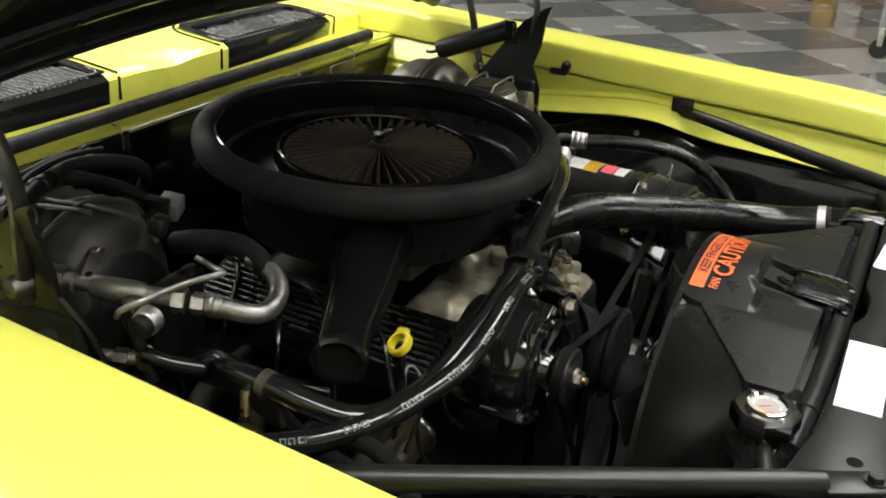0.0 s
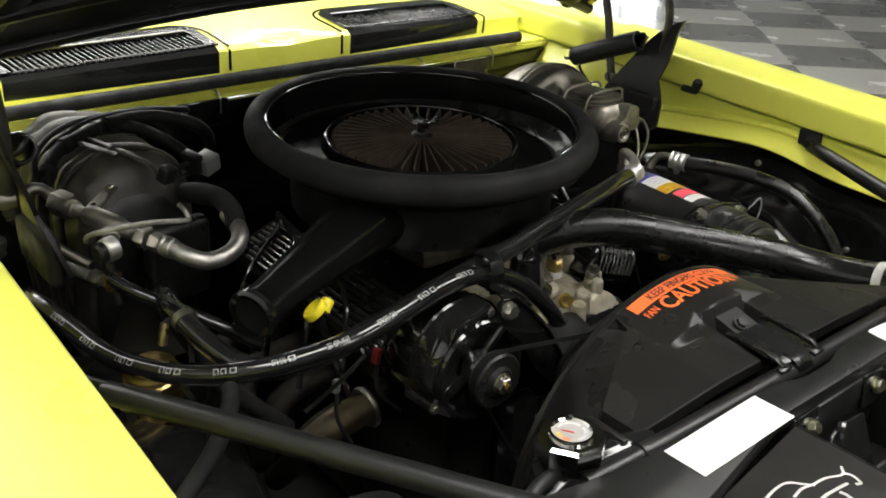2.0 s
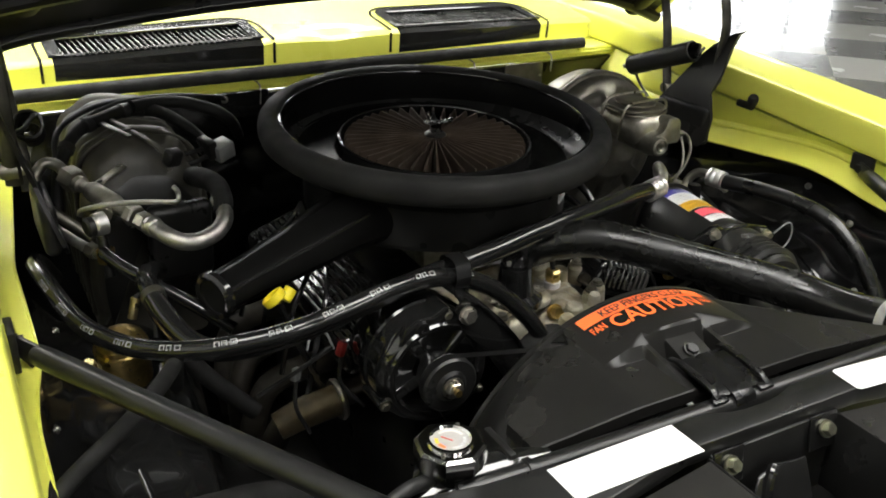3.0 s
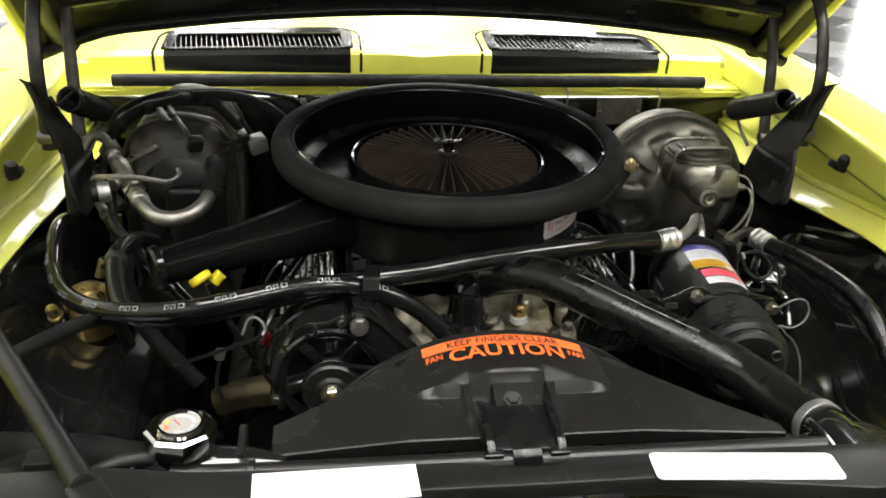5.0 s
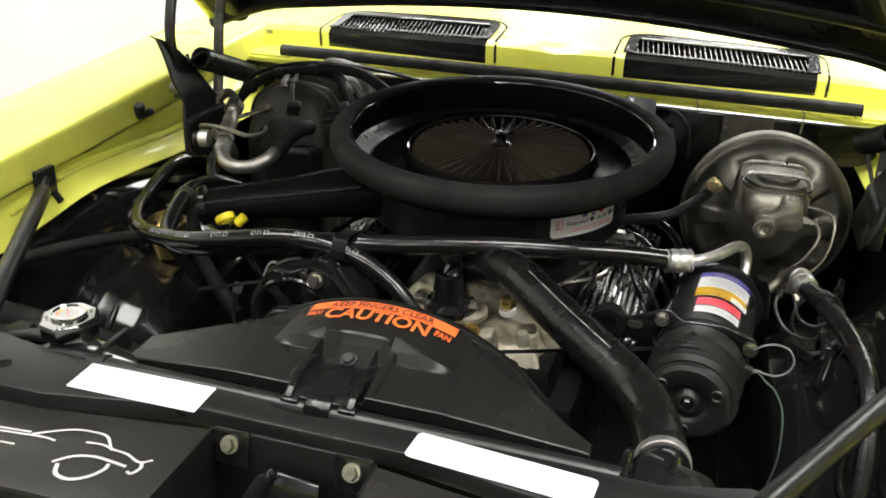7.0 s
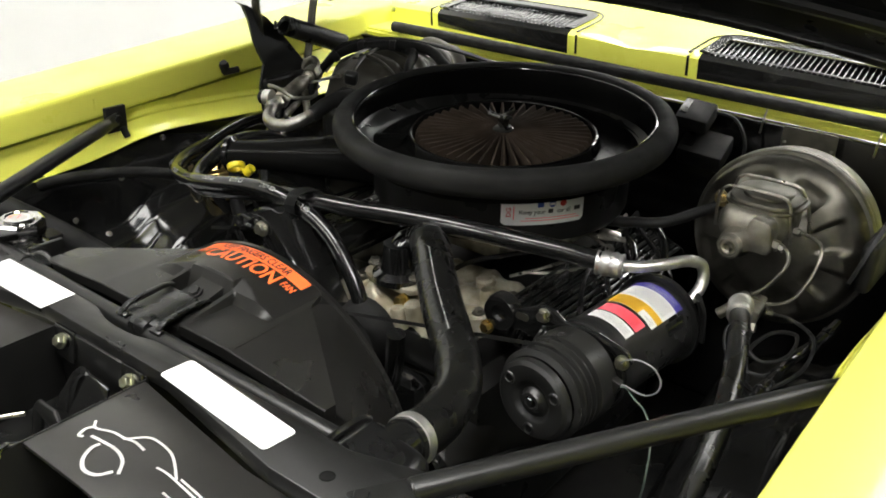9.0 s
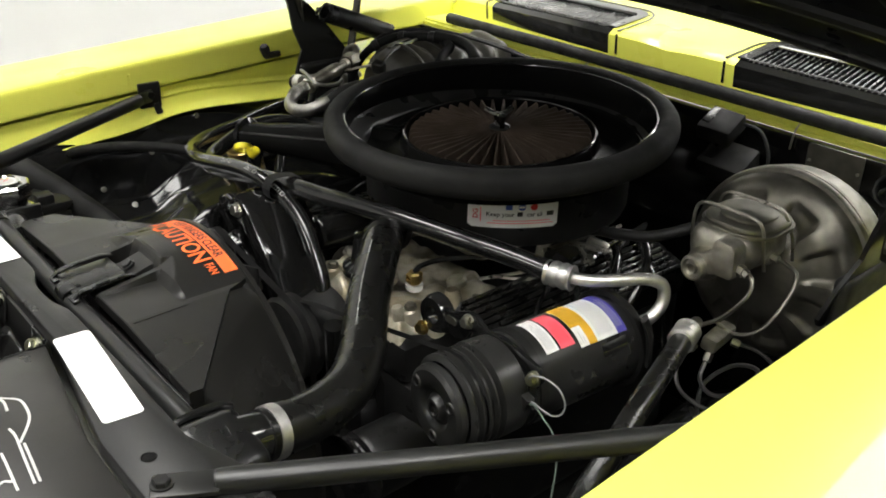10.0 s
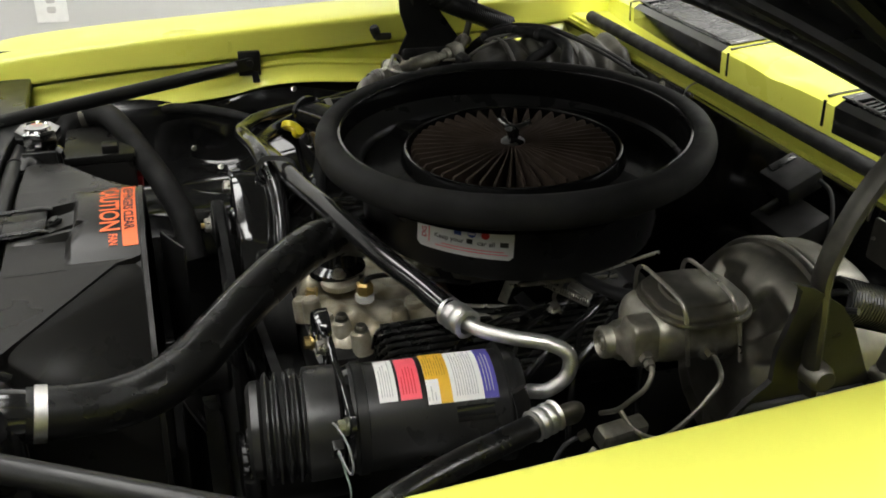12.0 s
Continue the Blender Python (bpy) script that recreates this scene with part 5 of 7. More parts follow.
def compressor():
    c = thing("ac_compressor", "black cylindrical air conditioning compressor with coloured labels", "compressor", (0.36, -0.27, 0.64))
    a, b = Vector((0.357, -0.432, 0.704)), Vector((0.385, -0.125, 0.708))
    d = (b - a).normalized()
    m = aim(a, d)
    part("clutch", lathe([(0, 0.003), (0.007, 0.003), (0.009, -0.003), (0.0125, -0.003), (0.0145, 0.001), (0.018, 0.005), (0.023, 0.005), (0.027, 0.0), (0.030, -0.002), (0.048, -0.002), (0.053, 0.002), (0.054, 0.010), (0.050, 0.014), (0.0, 0.014)], m, 56), COMPRESSOR, c, "black clutch plate")
    part("hub_bolt", hexnut(a + d * 0.001, -d, 0.006, 0.005), BLACK_GLOSS, c)
    e1 = Vector((1, 0, 0)) - d * d.x
    e1.normalize()
    e2 = e1.cross(d)
    for k in range(3):
        t = radians(30 + 120 * k)
        q = a + (e1 * math.cos(t) + e2 * math.sin(t)) * 0.040
        part("rivet", lathe([(0.0050, -0.0026), (0.0064, -0.0040), (0.0078, -0.0036), (0.0090, -0.0018)], aim(q, d), 20), COMPRESSOR, c, "raised rim of a clutch hole")
        # flat black disc for the shade inside the hole; the plate is uncut
        part("clutch_hole_shade", lathe([(0, -0.0024), (0.0051, -0.0024)], aim(q, d), 16), MATTE, c)
    prof = [(0.054, 0.014)]
    for i in range(4):
        z = 0.018 + 0.0105 * i
        prof += [(0.0615, z), (0.0615, z + 0.002), (0.0535, z + 0.006), (0.0535, z + 0.0075)]
    prof += [(0.0625, 0.060), (0.063, 0.064), (0.062, 0.094), (0.058, 0.097), (0.05, 0.098)]
    part("pulley", lathe(prof, m, 64), COMPRESSOR, c, "grooved black pulley")
    part("coil_housing", lathe([(0.05, 0.096), (0.058, 0.100), (0.0605, 0.112), (0.0605, 0.118)], m, 56), BLACK_GLOSS, c)
    part("body", lathe([(0.0, 0.108), (0.060, 0.108), (0.0605, 0.112), (0.0605, 0.292), (0.057, 0.300), (0.0, 0.302)], m, 64), COMPRESSOR, c, "satin black barrel")
    part("front_ring", lathe([(0.0605, 0.112), (0.063, 0.113), (0.063, 0.124), (0.0605, 0.125)], m, 64), BLACK_SATIN, c)
    # labels wrapped round the barrel
    L0 = 0.137

    def wrap(lift):
        def f(u, v, w):
            t = radians(78) + v / 0.0605
            return a + d * (L0 + u) + (e1 * math.cos(t) + e2 * math.sin(t)) * (0.0605 + lift)
        return f

    def patch(u0, u1, v0, v1, mm, lift, label=""):
        bm = bmesh.new()
        k = 10
        pr = None
        for i in range(k + 1):
            v = v0 + (v1 - v0) * i / k
            q = [bm.verts.new((u, v, 0)) for u in (u0, u1)]
            if pr:
                bm.faces.new((pr[0], pr[1], q[1], q[0]))
            pr = q
        return part("label", bend(bm, wrap(lift)), mm, c, label)
    patch(0.0, 0.020, -0.030, 0.034, PAPER, 0.0008, "white paper label")
    patch(0.023, 0.046, -0.030, 0.034, PINK, 0.0008, "pink paper label")
    patch(0.052, 0.130, -0.038, 0.040, PAPER, 0.0008, "white paper label")
    patch(0.052, 0.079, -0.010, 0.040, AMBER, 0.0013, "amber label field")
    patch(0.066, 0.079, -0.038, -0.010, AMBER, 0.0013, "amber label field")
    patch(0.114, 0.130, -0.038, 0.040, VIOLET, 0.0013, "blue violet label field")
    patch(0.082, 0.124, -0.060, -0.043, BLACK_GLOSS, 0.0010, "small black data plate")
    rnd = random.Random(7)
    for u0, u1, vlo, vhi, n, mm in ((0.084, 0.110, -0.032, 0.034, 9, SMALL_PRINT), (0.054, 0.077, -0.006, 0.034, 8, BROWN_PRINT), (0.003, 0.017, -0.025, 0.028, 5, SMALL_PRINT), (0.026, 0.043, -0.024, 0.014, 5, RED), (0.053, 0.064, -0.034, -0.014, 3, SMALL_PRINT), (0.117, 0.128, -0.03, 0.03, 3, PRINT)):
        bm = bmesh.new()
        for i in range(n):
            u = u0 + (u1 - u0) * i / n
            v0 = vlo
            steps = 10
            end = vhi - rnd.random() * 0.02
            for k in range(steps):
                va, vb = v0 + (end - v0) * k / steps, v0 + (end - v0) * (k + 1) / steps
                bm.faces.new([bm.verts.new(q) for q in ((u, va, 0), (u + 0.0009, va, 0), (u + 0.0009, vb, 0), (u, vb, 0))])
        part("label_print", bend(bm, wrap(0.0018)), mm, c, smooth=0)
    # brackets
    br = thing("compressor_bracket", "black steel compressor bracket with zinc bolts", "bracket", (0.36, -0.33, 0.70))
    out = [(-0.128, 0.010), (-0.136, 0.026), (-0.128, 0.046), (-0.108, 0.050), (-0.090, 0.044), (-0.050, 0.062), (-0.036, 0.062), (-0.018, 0.050), (0.03, 0.052), (0.072, 0.042), (0.082, 0.030), (0.074, 0.014), (0.062, 0.012), (0.058, 0.030), (0.03, 0.042), (-0.016, 0.038), (-0.048, 0.034), (-0.062, 0.010), (-0.085, 0.014), (-0.108, 0.004)]
    part("plate", slab(out, 0.007, Matrix(((1, 0, 0, 0.357), (0, 0, 1, -0.337), (0, 1, 0, 0.716), (0, 0, 0, 1))), 0.0015), BLACK_GLOSS, br)
    part("ear_ring", lathe([(0.012, -0.006), (0.024, -0.006), (0.027, 0.0), (0.027, 0.012), (0.012, 0.012)], aim((0.240, -0.334, 0.744), (0, 1, 0)), 32, closed=True), BLACK_GLOSS, br, "round black ear")
    part("slot", slab(round_rect(0.020, 0.010, 0.0045), 0.0012, Matrix(((1, 0, 0, 0.276), (0, 0, 1, -0.3385), (0, 1, 0, 0.752), (0, 0, 0, 1)))), DULL_STEEL, br, "worn bright slot")
    for p in ((0.310, -0.340, 0.767), (0.427, -0.340, 0.744)):
        part("bolt", hexnut(p, (0, -1, 0.1), 0.0075, 0.009), STEEL if p[0] < 0.4 else ZINC, br, "zinc hexagon bolt")
    part("bolt", hexnut((0.223, -0.341, 0.718), (0, -1, 0.1), 0.0078, 0.009), BRASS, br)
    part("rear_plate", lathe([(0.0615, 0.278), (0.068, 0.279), (0.068, 0.288), (0.0615, 0.289)], m, 48, closed=True), BLACK_SATIN, br)
    part("rear_arm", sweep([(0.44, -0.155, 0.765), (0.448, -0.15, 0.74), (0.452, -0.15, 0.70)], 0.012, 10, 5, flat=0.4), BLACK_SATIN, br)
    part("tab", rbox((0.05, 0.05, 0.004), m @ pose(0.0, 0.0, 0.0) @ pose(0.062, -0.02, 0.24, 0, 90, 0), 0.001), BLACK_SATIN, br)
    pl = thing("wiring_plug", "small black wire plug with white and green leads", "plug", (0.44, -0.35, 0.70))
    part("plug_body", rbox((0.024, 0.013, 0.018), pose(0.421, -0.349, 0.717, 0, 18, 0), 0.002), PLASTIC, pl)
    part("plug_rim", rbox((0.014, 0.004, 0.012), pose(0.413, -0.3565, 0.719, 0, 18, 0), 0.001), CLEAR_GREY, pl)
    part("wire", sweep([(0.430, -0.352, 0.751), (0.441, -0.356, 0.762), (0.456, -0.353, 0.765), (0.473, -0.348, 0.758), (0.482, -0.345, 0.741), (0.478, -0.345, 0.725), (0.465, -0.346, 0.716), (0.450, -0.348, 0.717), (0.440, -0.350, 0.721), (0.430, -0.350, 0.718)], 0.0013, 6, 8), CLEAR_GREY, pl, "thin looped wire")
    part("wire", sweep([(0.432, -0.351, 0.716), (0.441, -0.350, 0.718), (0.453, -0.347, 0.705), (0.468, -0.345, 0.691), (0.482, -0.35, 0.66), (0.486, -0.36, 0.60), (0.478, -0.36, 0.54)], 0.0013, 6, 8), GREEN, pl, "pale green wire")


def booster():
    b = thing("brake_booster", "dull dark steel brake booster drum on the firewall", "brake booster", (0.45, 0.16, 0.63))
    ctr = Vector((0.446, 0.135, 0.754))
    m = aim(ctr, (0.0, -1, 0.06))
    prof = [(0.0, 0.052), (0.055, 0.052), (0.062, 0.049), (0.068, 0.046), (0.076, 0.043), (0.084, 0.041), (0.092, 0.039), (0.100, 0.037), (0.108, 0.034), (0.115, 0.030), (0.122, 0.024), (0.130, 0.017), (0.1345, 0.010), (0.136, 0.0), (0.1365, -0.003), (0.142, -0.004), (0.144, -0.008), (0.144, -0.013), (0.142, -0.016), (0.1395, -0.017), (0.143, -0.019), (0.1435, -0.024), (0.140, -0.026)]
    bm = bmesh.new()
    N = 144
    rings = []
    for r, z in prof:
        ring = []
        for i in range(N):
            t = 2 * math.pi * i / N
            c = 0.5 + 0.5 * math.cos(8 * (t - radians(67)))
            w = min(1.0, max(0.0, (c - 0.28) / 0.25))
            q = min(1.0, max(0.0, (r - 0.070) / 0.010)) * min(1.0, max(0.0, (0.118 - r) / 0.008))
            w, q = w * w * (3 - 2 * w), q * q * (3 - 2 * q)
            ring.append(bm.verts.new(m @ Vector((r * math.cos(t), r * math.sin(t), z - 0.010 * w * q))))
        rings.append(ring)
    for a, b_ in zip(rings, rings[1:]):
        for i in range(N):
            j = (i + 1) % N
            bm.faces.new((a[i], a[j], b_[j], b_[i]))
    bmesh.ops.remove_doubles(bm, verts=bm.verts, dist=1e-6)
    part("front_shell", bm, DULL_STEEL, b, "domed dark steel front shell with pressed pockets", smooth=50)
    part("rear_shell", lathe([(0.140, -0.02), (0.139, -0.06), (0.128, -0.085), (0.06, -0.10), (0.0, -0.10)], m, 72), DULL_STEEL, b)
    part("mount_cup", rod(ctr + Vector((0, 0.09, -0.005)), (ctr.x, 0.402, ctr.z - 0.02), 0.06), BLACK_SATIN, b, "black mounting tube")
    part("check_valve", lathe([(0, 0.022), (0.006, 0.022), (0.007, 0.012), (0.014, 0.011), (0.015, 0.004), (0.011, 0), (0, 0)], aim((0.357, 0.118, 0.806), (-0.1, -1, 0.15)), 22), GOLD_ZINC, b, "round brass check valve")
    q = thing("fender_loom", "glossy black slit conduit loom along the inner fender", "wiring", (0.55, -0.09, 0.62))
    line = [(0.580, 0.045, 0.692), (0.575, 0.015, 0.684), (0.568, -0.013, 0.677), (0.550, -0.045, 0.660), (0.546, -0.088, 0.656), (0.548, -0.161, 0.666), (0.535, -0.22, 0.635)]
    part("conduit", sweep(line, 0.0075, 10, 12, radii=[0.006, 0.008, 0.007, 0.0085, 0.007, 0.008, 0.006]), BLACK_GLOSS, q)
    for k in range(1, 6):
        u, w = Vector(line[k]), Vector(line[k]) - Vector(line[k - 1])
        part("tape_wrap", lathe([(0.0078, -0.006), (0.0092, -0.005), (0.0092, 0.005), (0.0078, 0.006)], aim(u, w.normalized()), 14), HOSE, q)
    c = thing("master_cylinder", "cast iron brake master cylinder with wire bail lid", "master cylinder", (0.44, 0.02, 0.77))
    def oval(w, h, r, z0, z1, x, y, bev):
        return slab(round_rect(w, h, r, 8), z1 - z0, pose(x, y, z0), bev)
    part("bore", lathe([(0, 0.010), (0.0045, 0.010), (0.0055, 0.0), (0.0075, -0.002), (0.0085, 0.003), (0.0115, 0.003), (0.0135, -0.001), (0.0165, 0.0), (0.0180, 0.003), (0.0180, 0.014), (0.022, 0.020), (0.0235, 0.03), (0.0235, 0.13), (0.036, 0.134), (0.036, 0.146), (0, 0.146)], aim((0.436, -0.062, 0.806), (0.03, 1, 0)), 36), CAST_IRON, c, "cast cylinder bore with a round end")
    part("reservoir", rbox((0.096, 0.118, 0.058), pose(0.446, 0.026, 0.826), 0.026, 5, taper=(1.0, 1.0)), CAST_IRON, c, "cast iron reservoir")
    arm = [(-0.014, 0.012), (-0.004, 0.020), (0.008, 0.022), (0.017, 0.030), (0.020, 0.044), (0.026, 0.049), (0.046, 0.046), (0.052, 0.040), (0.056, 0.006), (0.050, -0.002), (0.028, -0.002), (0.012, -0.008), (-0.006, -0.012)]
    part("port_arm", slab(arm, 0.030, Matrix(((1, 0, 0, 0.436), (0, 0, 1, -0.052), (0, 1, 0, 0.806), (0, 0, 0, 1))), 0.004), CAST_IRON, c, "cast arm to the line port")
    part("port_nut", hexnut((0.490, -0.038, 0.819), (1, -0.2, -0.05), 0.0085, 0.010, washer=False), DULL_STEEL, c, "hexagon port nut")
    part("side_boss", rod((0.47, 0.035, 0.816), (0.494, 0.035, 0.816), 0.012), CAST_IRON, c)
    part("lid_rim", oval(0.108, 0.112, 0.040, 0.850, 0.855, 0.449, 0.037, 0.0015), DULL_STEEL, c, "flat rim of the lid")
    part("lid", oval(0.100, 0.104, 0.037, 0.855, 0.862, 0.449, 0.037, 0.003), DULL_STEEL, c, "pressed steel lid")
    part("lid_crown", oval(0.068, 0.074, 0.028, 0.862, 0.867, 0.449, 0.037, 0.002), DULL_STEEL, c)
    for y0, x1 in ((-0.002, 0.500), (0.056, 0.507)):
        part("bail_wire", sweep([(0.387, y0 + 0.010, 0.805), (0.388, y0 + 0.004, 0.835), (0.391, y0 + 0.001, 0.860), (0.399, y0, 0.872), (0.416, y0, 0.876), (0.462, y0, 0.877), (0.484, y0, 0.875), (0.493, y0 + 0.002, 0.864), (x1 - 0.004, y0 + 0.006, 0.838), (x1, y0 + 0.010, 0.806)], 0.0023, 10, 7), STEEL, c, "bent wire bail")
    v = thing("brake_valve", "dull brass brake proportioning valve with steel lines", "brake valve", (0.49, -0.06, 0.66))
    part("valve_body", rbox((0.022, 0.06, 0.022), pose(0.487, -0.052, 0.722, 0, 10, 8), 0.005), CAST_IRON, v)
    for pts in ([(0.496, -0.039, 0.819), (0.512, -0.042, 0.816), (0.518, -0.05, 0.802), (0.512, -0.06, 0.785), (0.495, -0.066, 0.76), (0.470, -0.07, 0.738)],
                [(0.494, 0.035, 0.816), (0.515, 0.032, 0.816), (0.538, 0.022, 0.812), (0.545, 0.005, 0.795), (0.54, -0.015, 0.765), (0.525, -0.03, 0.738), (0.497, -0.04, 0.728), (0.475, -0.05, 0.742)],
                [(0.475, -0.085, 0.718), (0.47, -0.11, 0.70), (0.49, -0.13, 0.675), (0.53, -0.12, 0.66), (0.55, -0.08, 0.66)],
                [(0.498, -0.085, 0.714), (0.505, -0.11, 0.69), (0.53, -0.115, 0.68), (0.555, -0.09, 0.688), (0.55, -0.05, 0.70), (0.515, -0.05, 0.69), (0.50, -0.09, 0.67), (0.52, -0.13, 0.65)],
                [(0.495, -0.03, 0.71), (0.53, -0.01, 0.70), (0.57, -0.03, 0.69), (0.575, -0.09, 0.67), (0.54, -0.14, 0.65), (0.50, -0.11, 0.64)]):
        part("brake_line", sweep(pts, 0.0028, 8, 8), DULL_STEEL if pts[0][2] > 0.8 else COMPRESSOR, v, "bent steel brake line")
        part("line_nut", hexnut(pts[0], Vector(pts[1]) - Vector(pts[0]), 0.006, 0.011, washer=False), DULL_STEEL, v)


def alternator():
    a = thing("alternator", "gloss black alternator with finned casing and belt pulley", "alternator", (-0.21, -0.37, 0.60))
    hub = Vector((-0.204, -0.434, 0.686))
    m = aim(hub, (0, 1, 0))
    part("casing", lathe([(0.030, 0.060), (0.060, 0.056), (0.066, 0.050), (0.0715, 0.049), (0.0760, 0.052), (0.0800, 0.060), (0.0815, 0.070), (0.0815, 0.092), (0.0845, 0.094), (0.0845, 0.108), (0.0805, 0.110), (0.0800, 0.138), (0.0750, 0.158), (0.050, 0.170), (0, 0.172)], m, 56), BLACK_GLOSS, a, "smooth gloss black casing", smooth=40)
    part("front_rim", lathe([(0.058, 0.050), (0.0655, 0.044), (0.0705, 0.0435), (0.0730, 0.047), (0.0700, 0.052), (0.060, 0.054)], m, 56, closed=True), BLACK_GLOSS, a, "rolled front rim")
    part("rotor_dark", lathe([(0.018, 0.066), (0.066, 0.064), (0.066, 0.062)], m, 40), MATTE, a, "dark rotor behind the spokes")
    for k in range(5):
        t = radians(54 + 72 * k)
        part("case_spoke", rbox((0.046, 0.016, 0.011), m @ pose(0.043 * math.cos(t), 0.043 * math.sin(t), 0.053, 18, 8, math.degrees(t)), 0.003), BLACK_GLOSS, a, "cast front spoke")
    part("bearing_boss", lathe([(0, 0.036), (0.020, 0.036), (0.024, 0.041), (0.026, 0.062), (0, 0.062)], m, 32), BLACK_GLOSS, a)
    for t in (100, 215, 335):
        t = radians(t)
        q = m @ Vector((0.081 * math.cos(t), 0.081 * math.sin(t), 0.074))
        part("bolt_lug", rod(q - Vector((0, 0.022, 0)), q + Vector((0, 0.03, 0)), 0.009), BLACK_GLOSS, a)
        part("through_bolt", hexnut(q - Vector((0, 0.022, 0)), (0, -1, 0), 0.0058, 0.006), DULL_STEEL, a)
    part("pulley", lathe([(0, 0.006), (0.018, 0.006), (0.022, 0.010), (0.036, 0.010), (0.0385, 0.013), (0.034, 0.018), (0.034, 0.021), (0.0385, 0.026), (0.036, 0.029), (0, 0.029)], m, 48), BLACK_SATIN, a, "grooved black pulley")
    part("hub_nut", hexnut(hub + Vector((0, 0.006, 0)), (0, -1, 0), 0.0115, 0.010), STEEL, a, "worn zinc nut")
    part("hub_stud", lathe([(0, 0.001), (0.004, 0), (0.005, -0.008), (0, -0.008)], aim(hub + Vector((0, -0.002, 0)), (0, 1, 0)), 14), BRASS, a)
    ear = slab([(-0.034, -0.022), (-0.022, 0.004), (-0.004, 0.012), (0.016, 0.010), (0.036, 0.020), (0.040, 0.008), (0.018, -0.010), (0.0, -0.018)], 0.016, Matrix(((1, 0, 0, -0.226), (0, 0, 1, -0.386), (0, 1, 0, 0.757), (0, 0, 0, 1))), 0.003)
    part("ear", ear, BLACK_GLOSS, a, "cast mounting ear")
    part("ear_boss", lathe([(0.0, 0.002), (0.0035, 0.002), (0.0045, 0.005), (0.0085, 0.005), (0.010, 0.0), (0.010, -0.012)], aim((-0.2285, -0.387, 0.757), (0, -1, 0.1)), 22), BLACK_GLOSS, a)
    br = thing("alternator_bracket", "gloss black alternator brace plate with bolt", "bracket", (-0.12, -0.38, 0.70))
    bm = slab([(-0.065, 0.06), (-0.05, 0.072), (-0.02, 0.05), (0.03, 0.0), (0.06, -0.05), (0.085, -0.09), (0.06, -0.11), (0.02, -0.07), (-0.02, -0.01), (-0.055, 0.03)], 0.006, Matrix(((1, 0, 0, -0.118), (0, 0, 1, -0.392), (0, 1, 0, 0.715), (0, 0, 0, 1))), 0.0015)
    part("plate", bm, BLACK_GLOSS, br)
    edge = spline([(-0.178, -0.394, 0.786), (-0.152, -0.394, 0.778), (-0.122, -0.394, 0.750), (-0.090, -0.394, 0.714), (-0.062, -0.394, 0.668), (-0.036, -0.394, 0.626)], 6)

    def leaf(u, v):
        q = edge[min(len(edge) - 1, round(u * (len(edge) - 1)))]
        return q + Vector((0.004 * math.sin(math.pi * min(1.0, v * 3) / 2), 0.066 * v, 0.004 * math.sin(math.pi * min(1.0, v * 3) / 2) - 0.006 * v))
    part("flange", grid(leaf, len(edge) - 1, 9, thick=0.003), BLACK_GLOSS, br, "turned-back flange of the brace", smooth=60)
    part("flange_bead", sweep(edge, 0.0022, 8, 1, smooth=False), BLACK_GLOSS, br)
    part("bolt", hexnut((-0.167, -0.396, 0.766), (0, -1, 0.2), 0.0095, 0.010), STEEL, br, "zinc hexagon bolt")
    # belts
    b1 = thing("fan_belt", "worn black fan belt round the pulleys", "belt", (-0.1, -0.41, 0.60))

    def belt(cs, y, w):
        pts = []
        for (c, r, t0, t1) in cs:
            for i in range(9):
                t = radians(t0 + (t1 - t0) * i / 8)
                pts.append(Vector((c[0] + r * math.cos(t), y, c[1] + r * math.sin(t))))
        pts.append(pts[0])
        bm = bmesh.new()
        pr = None
        for p in pts:
            q = [bm.verts.new(p + Vector((0, dy, 0))) for dy in (-w / 2, w / 2)]
            if pr:
                bm.faces.new((pr[0], pr[1], q[1], q[0]))
            pr = q
        bmesh.ops.solidify(bm, geom=list(bm.faces), thickness=0.005)
        return bm
    part("belt_loop", belt([((hub.x, hub.z), 0.039, 70, 250), ((0.0, 0.42), 0.075, 215, 330), ((0.0, 0.62), 0.065, -10, 80)], -0.415, 0.011), RUBBER, b1)
    b2 = thing("compressor_belt", "black compressor drive belt", "belt", (0.2, -0.40, 0.40))
    part("belt_loop", belt([((0.358, 0.704), 0.0605, -60, 110), ((0.0, 0.62), 0.06, 100, 200), ((0.0, 0.42), 0.075, 200, 300)], -0.397, 0.011), RUBBER, b2)
    wp = thing("water_pump", "black water pump pulley with fan", "water pump", (0, -0.45, 0.5))
    part("pulley", lathe([(0, 0), (0.06, 0), (0.066, 0.005), (0.06, 0.012), (0.06, 0.016), (0.066, 0.022), (0.066, 0.03), (0.02, 0.032), (0, 0.032)], aim((0, -0.425, 0.62), (0, 1, 0)), 40), SOOTY, wp)
    part("pump_body", lathe([(0.03, 0.03), (0.05, 0.05), (0.06, 0.09), (0, 0.1)], aim((0, -0.425, 0.62), (0, 1, 0)), 32), SOOTY, wp)
    for k in range(5):
        part("fan_blade", rbox((0.16, 0.06, 0.003), aim((0, -0.49, 0.562), (0, 1, 0)) @ pose(0, 0, 0, 0, 0, 72 * k + 20) @ pose(0.13, 0, 0, 28, 0, 0), 0.0012), BLACK_SATIN, wp)
    part("fan_hub", rod((0, -0.50, 0.562), (0, -0.43, 0.562), 0.05), BLACK_SATIN, wp)
    part("bypass_fitting", sweep([(0.10, -0.40, 0.60), (0.115, -0.41, 0.65), (0.122, -0.415, 0.70)], 0.014, 14, 5), BLACK_GLOSS, wp)


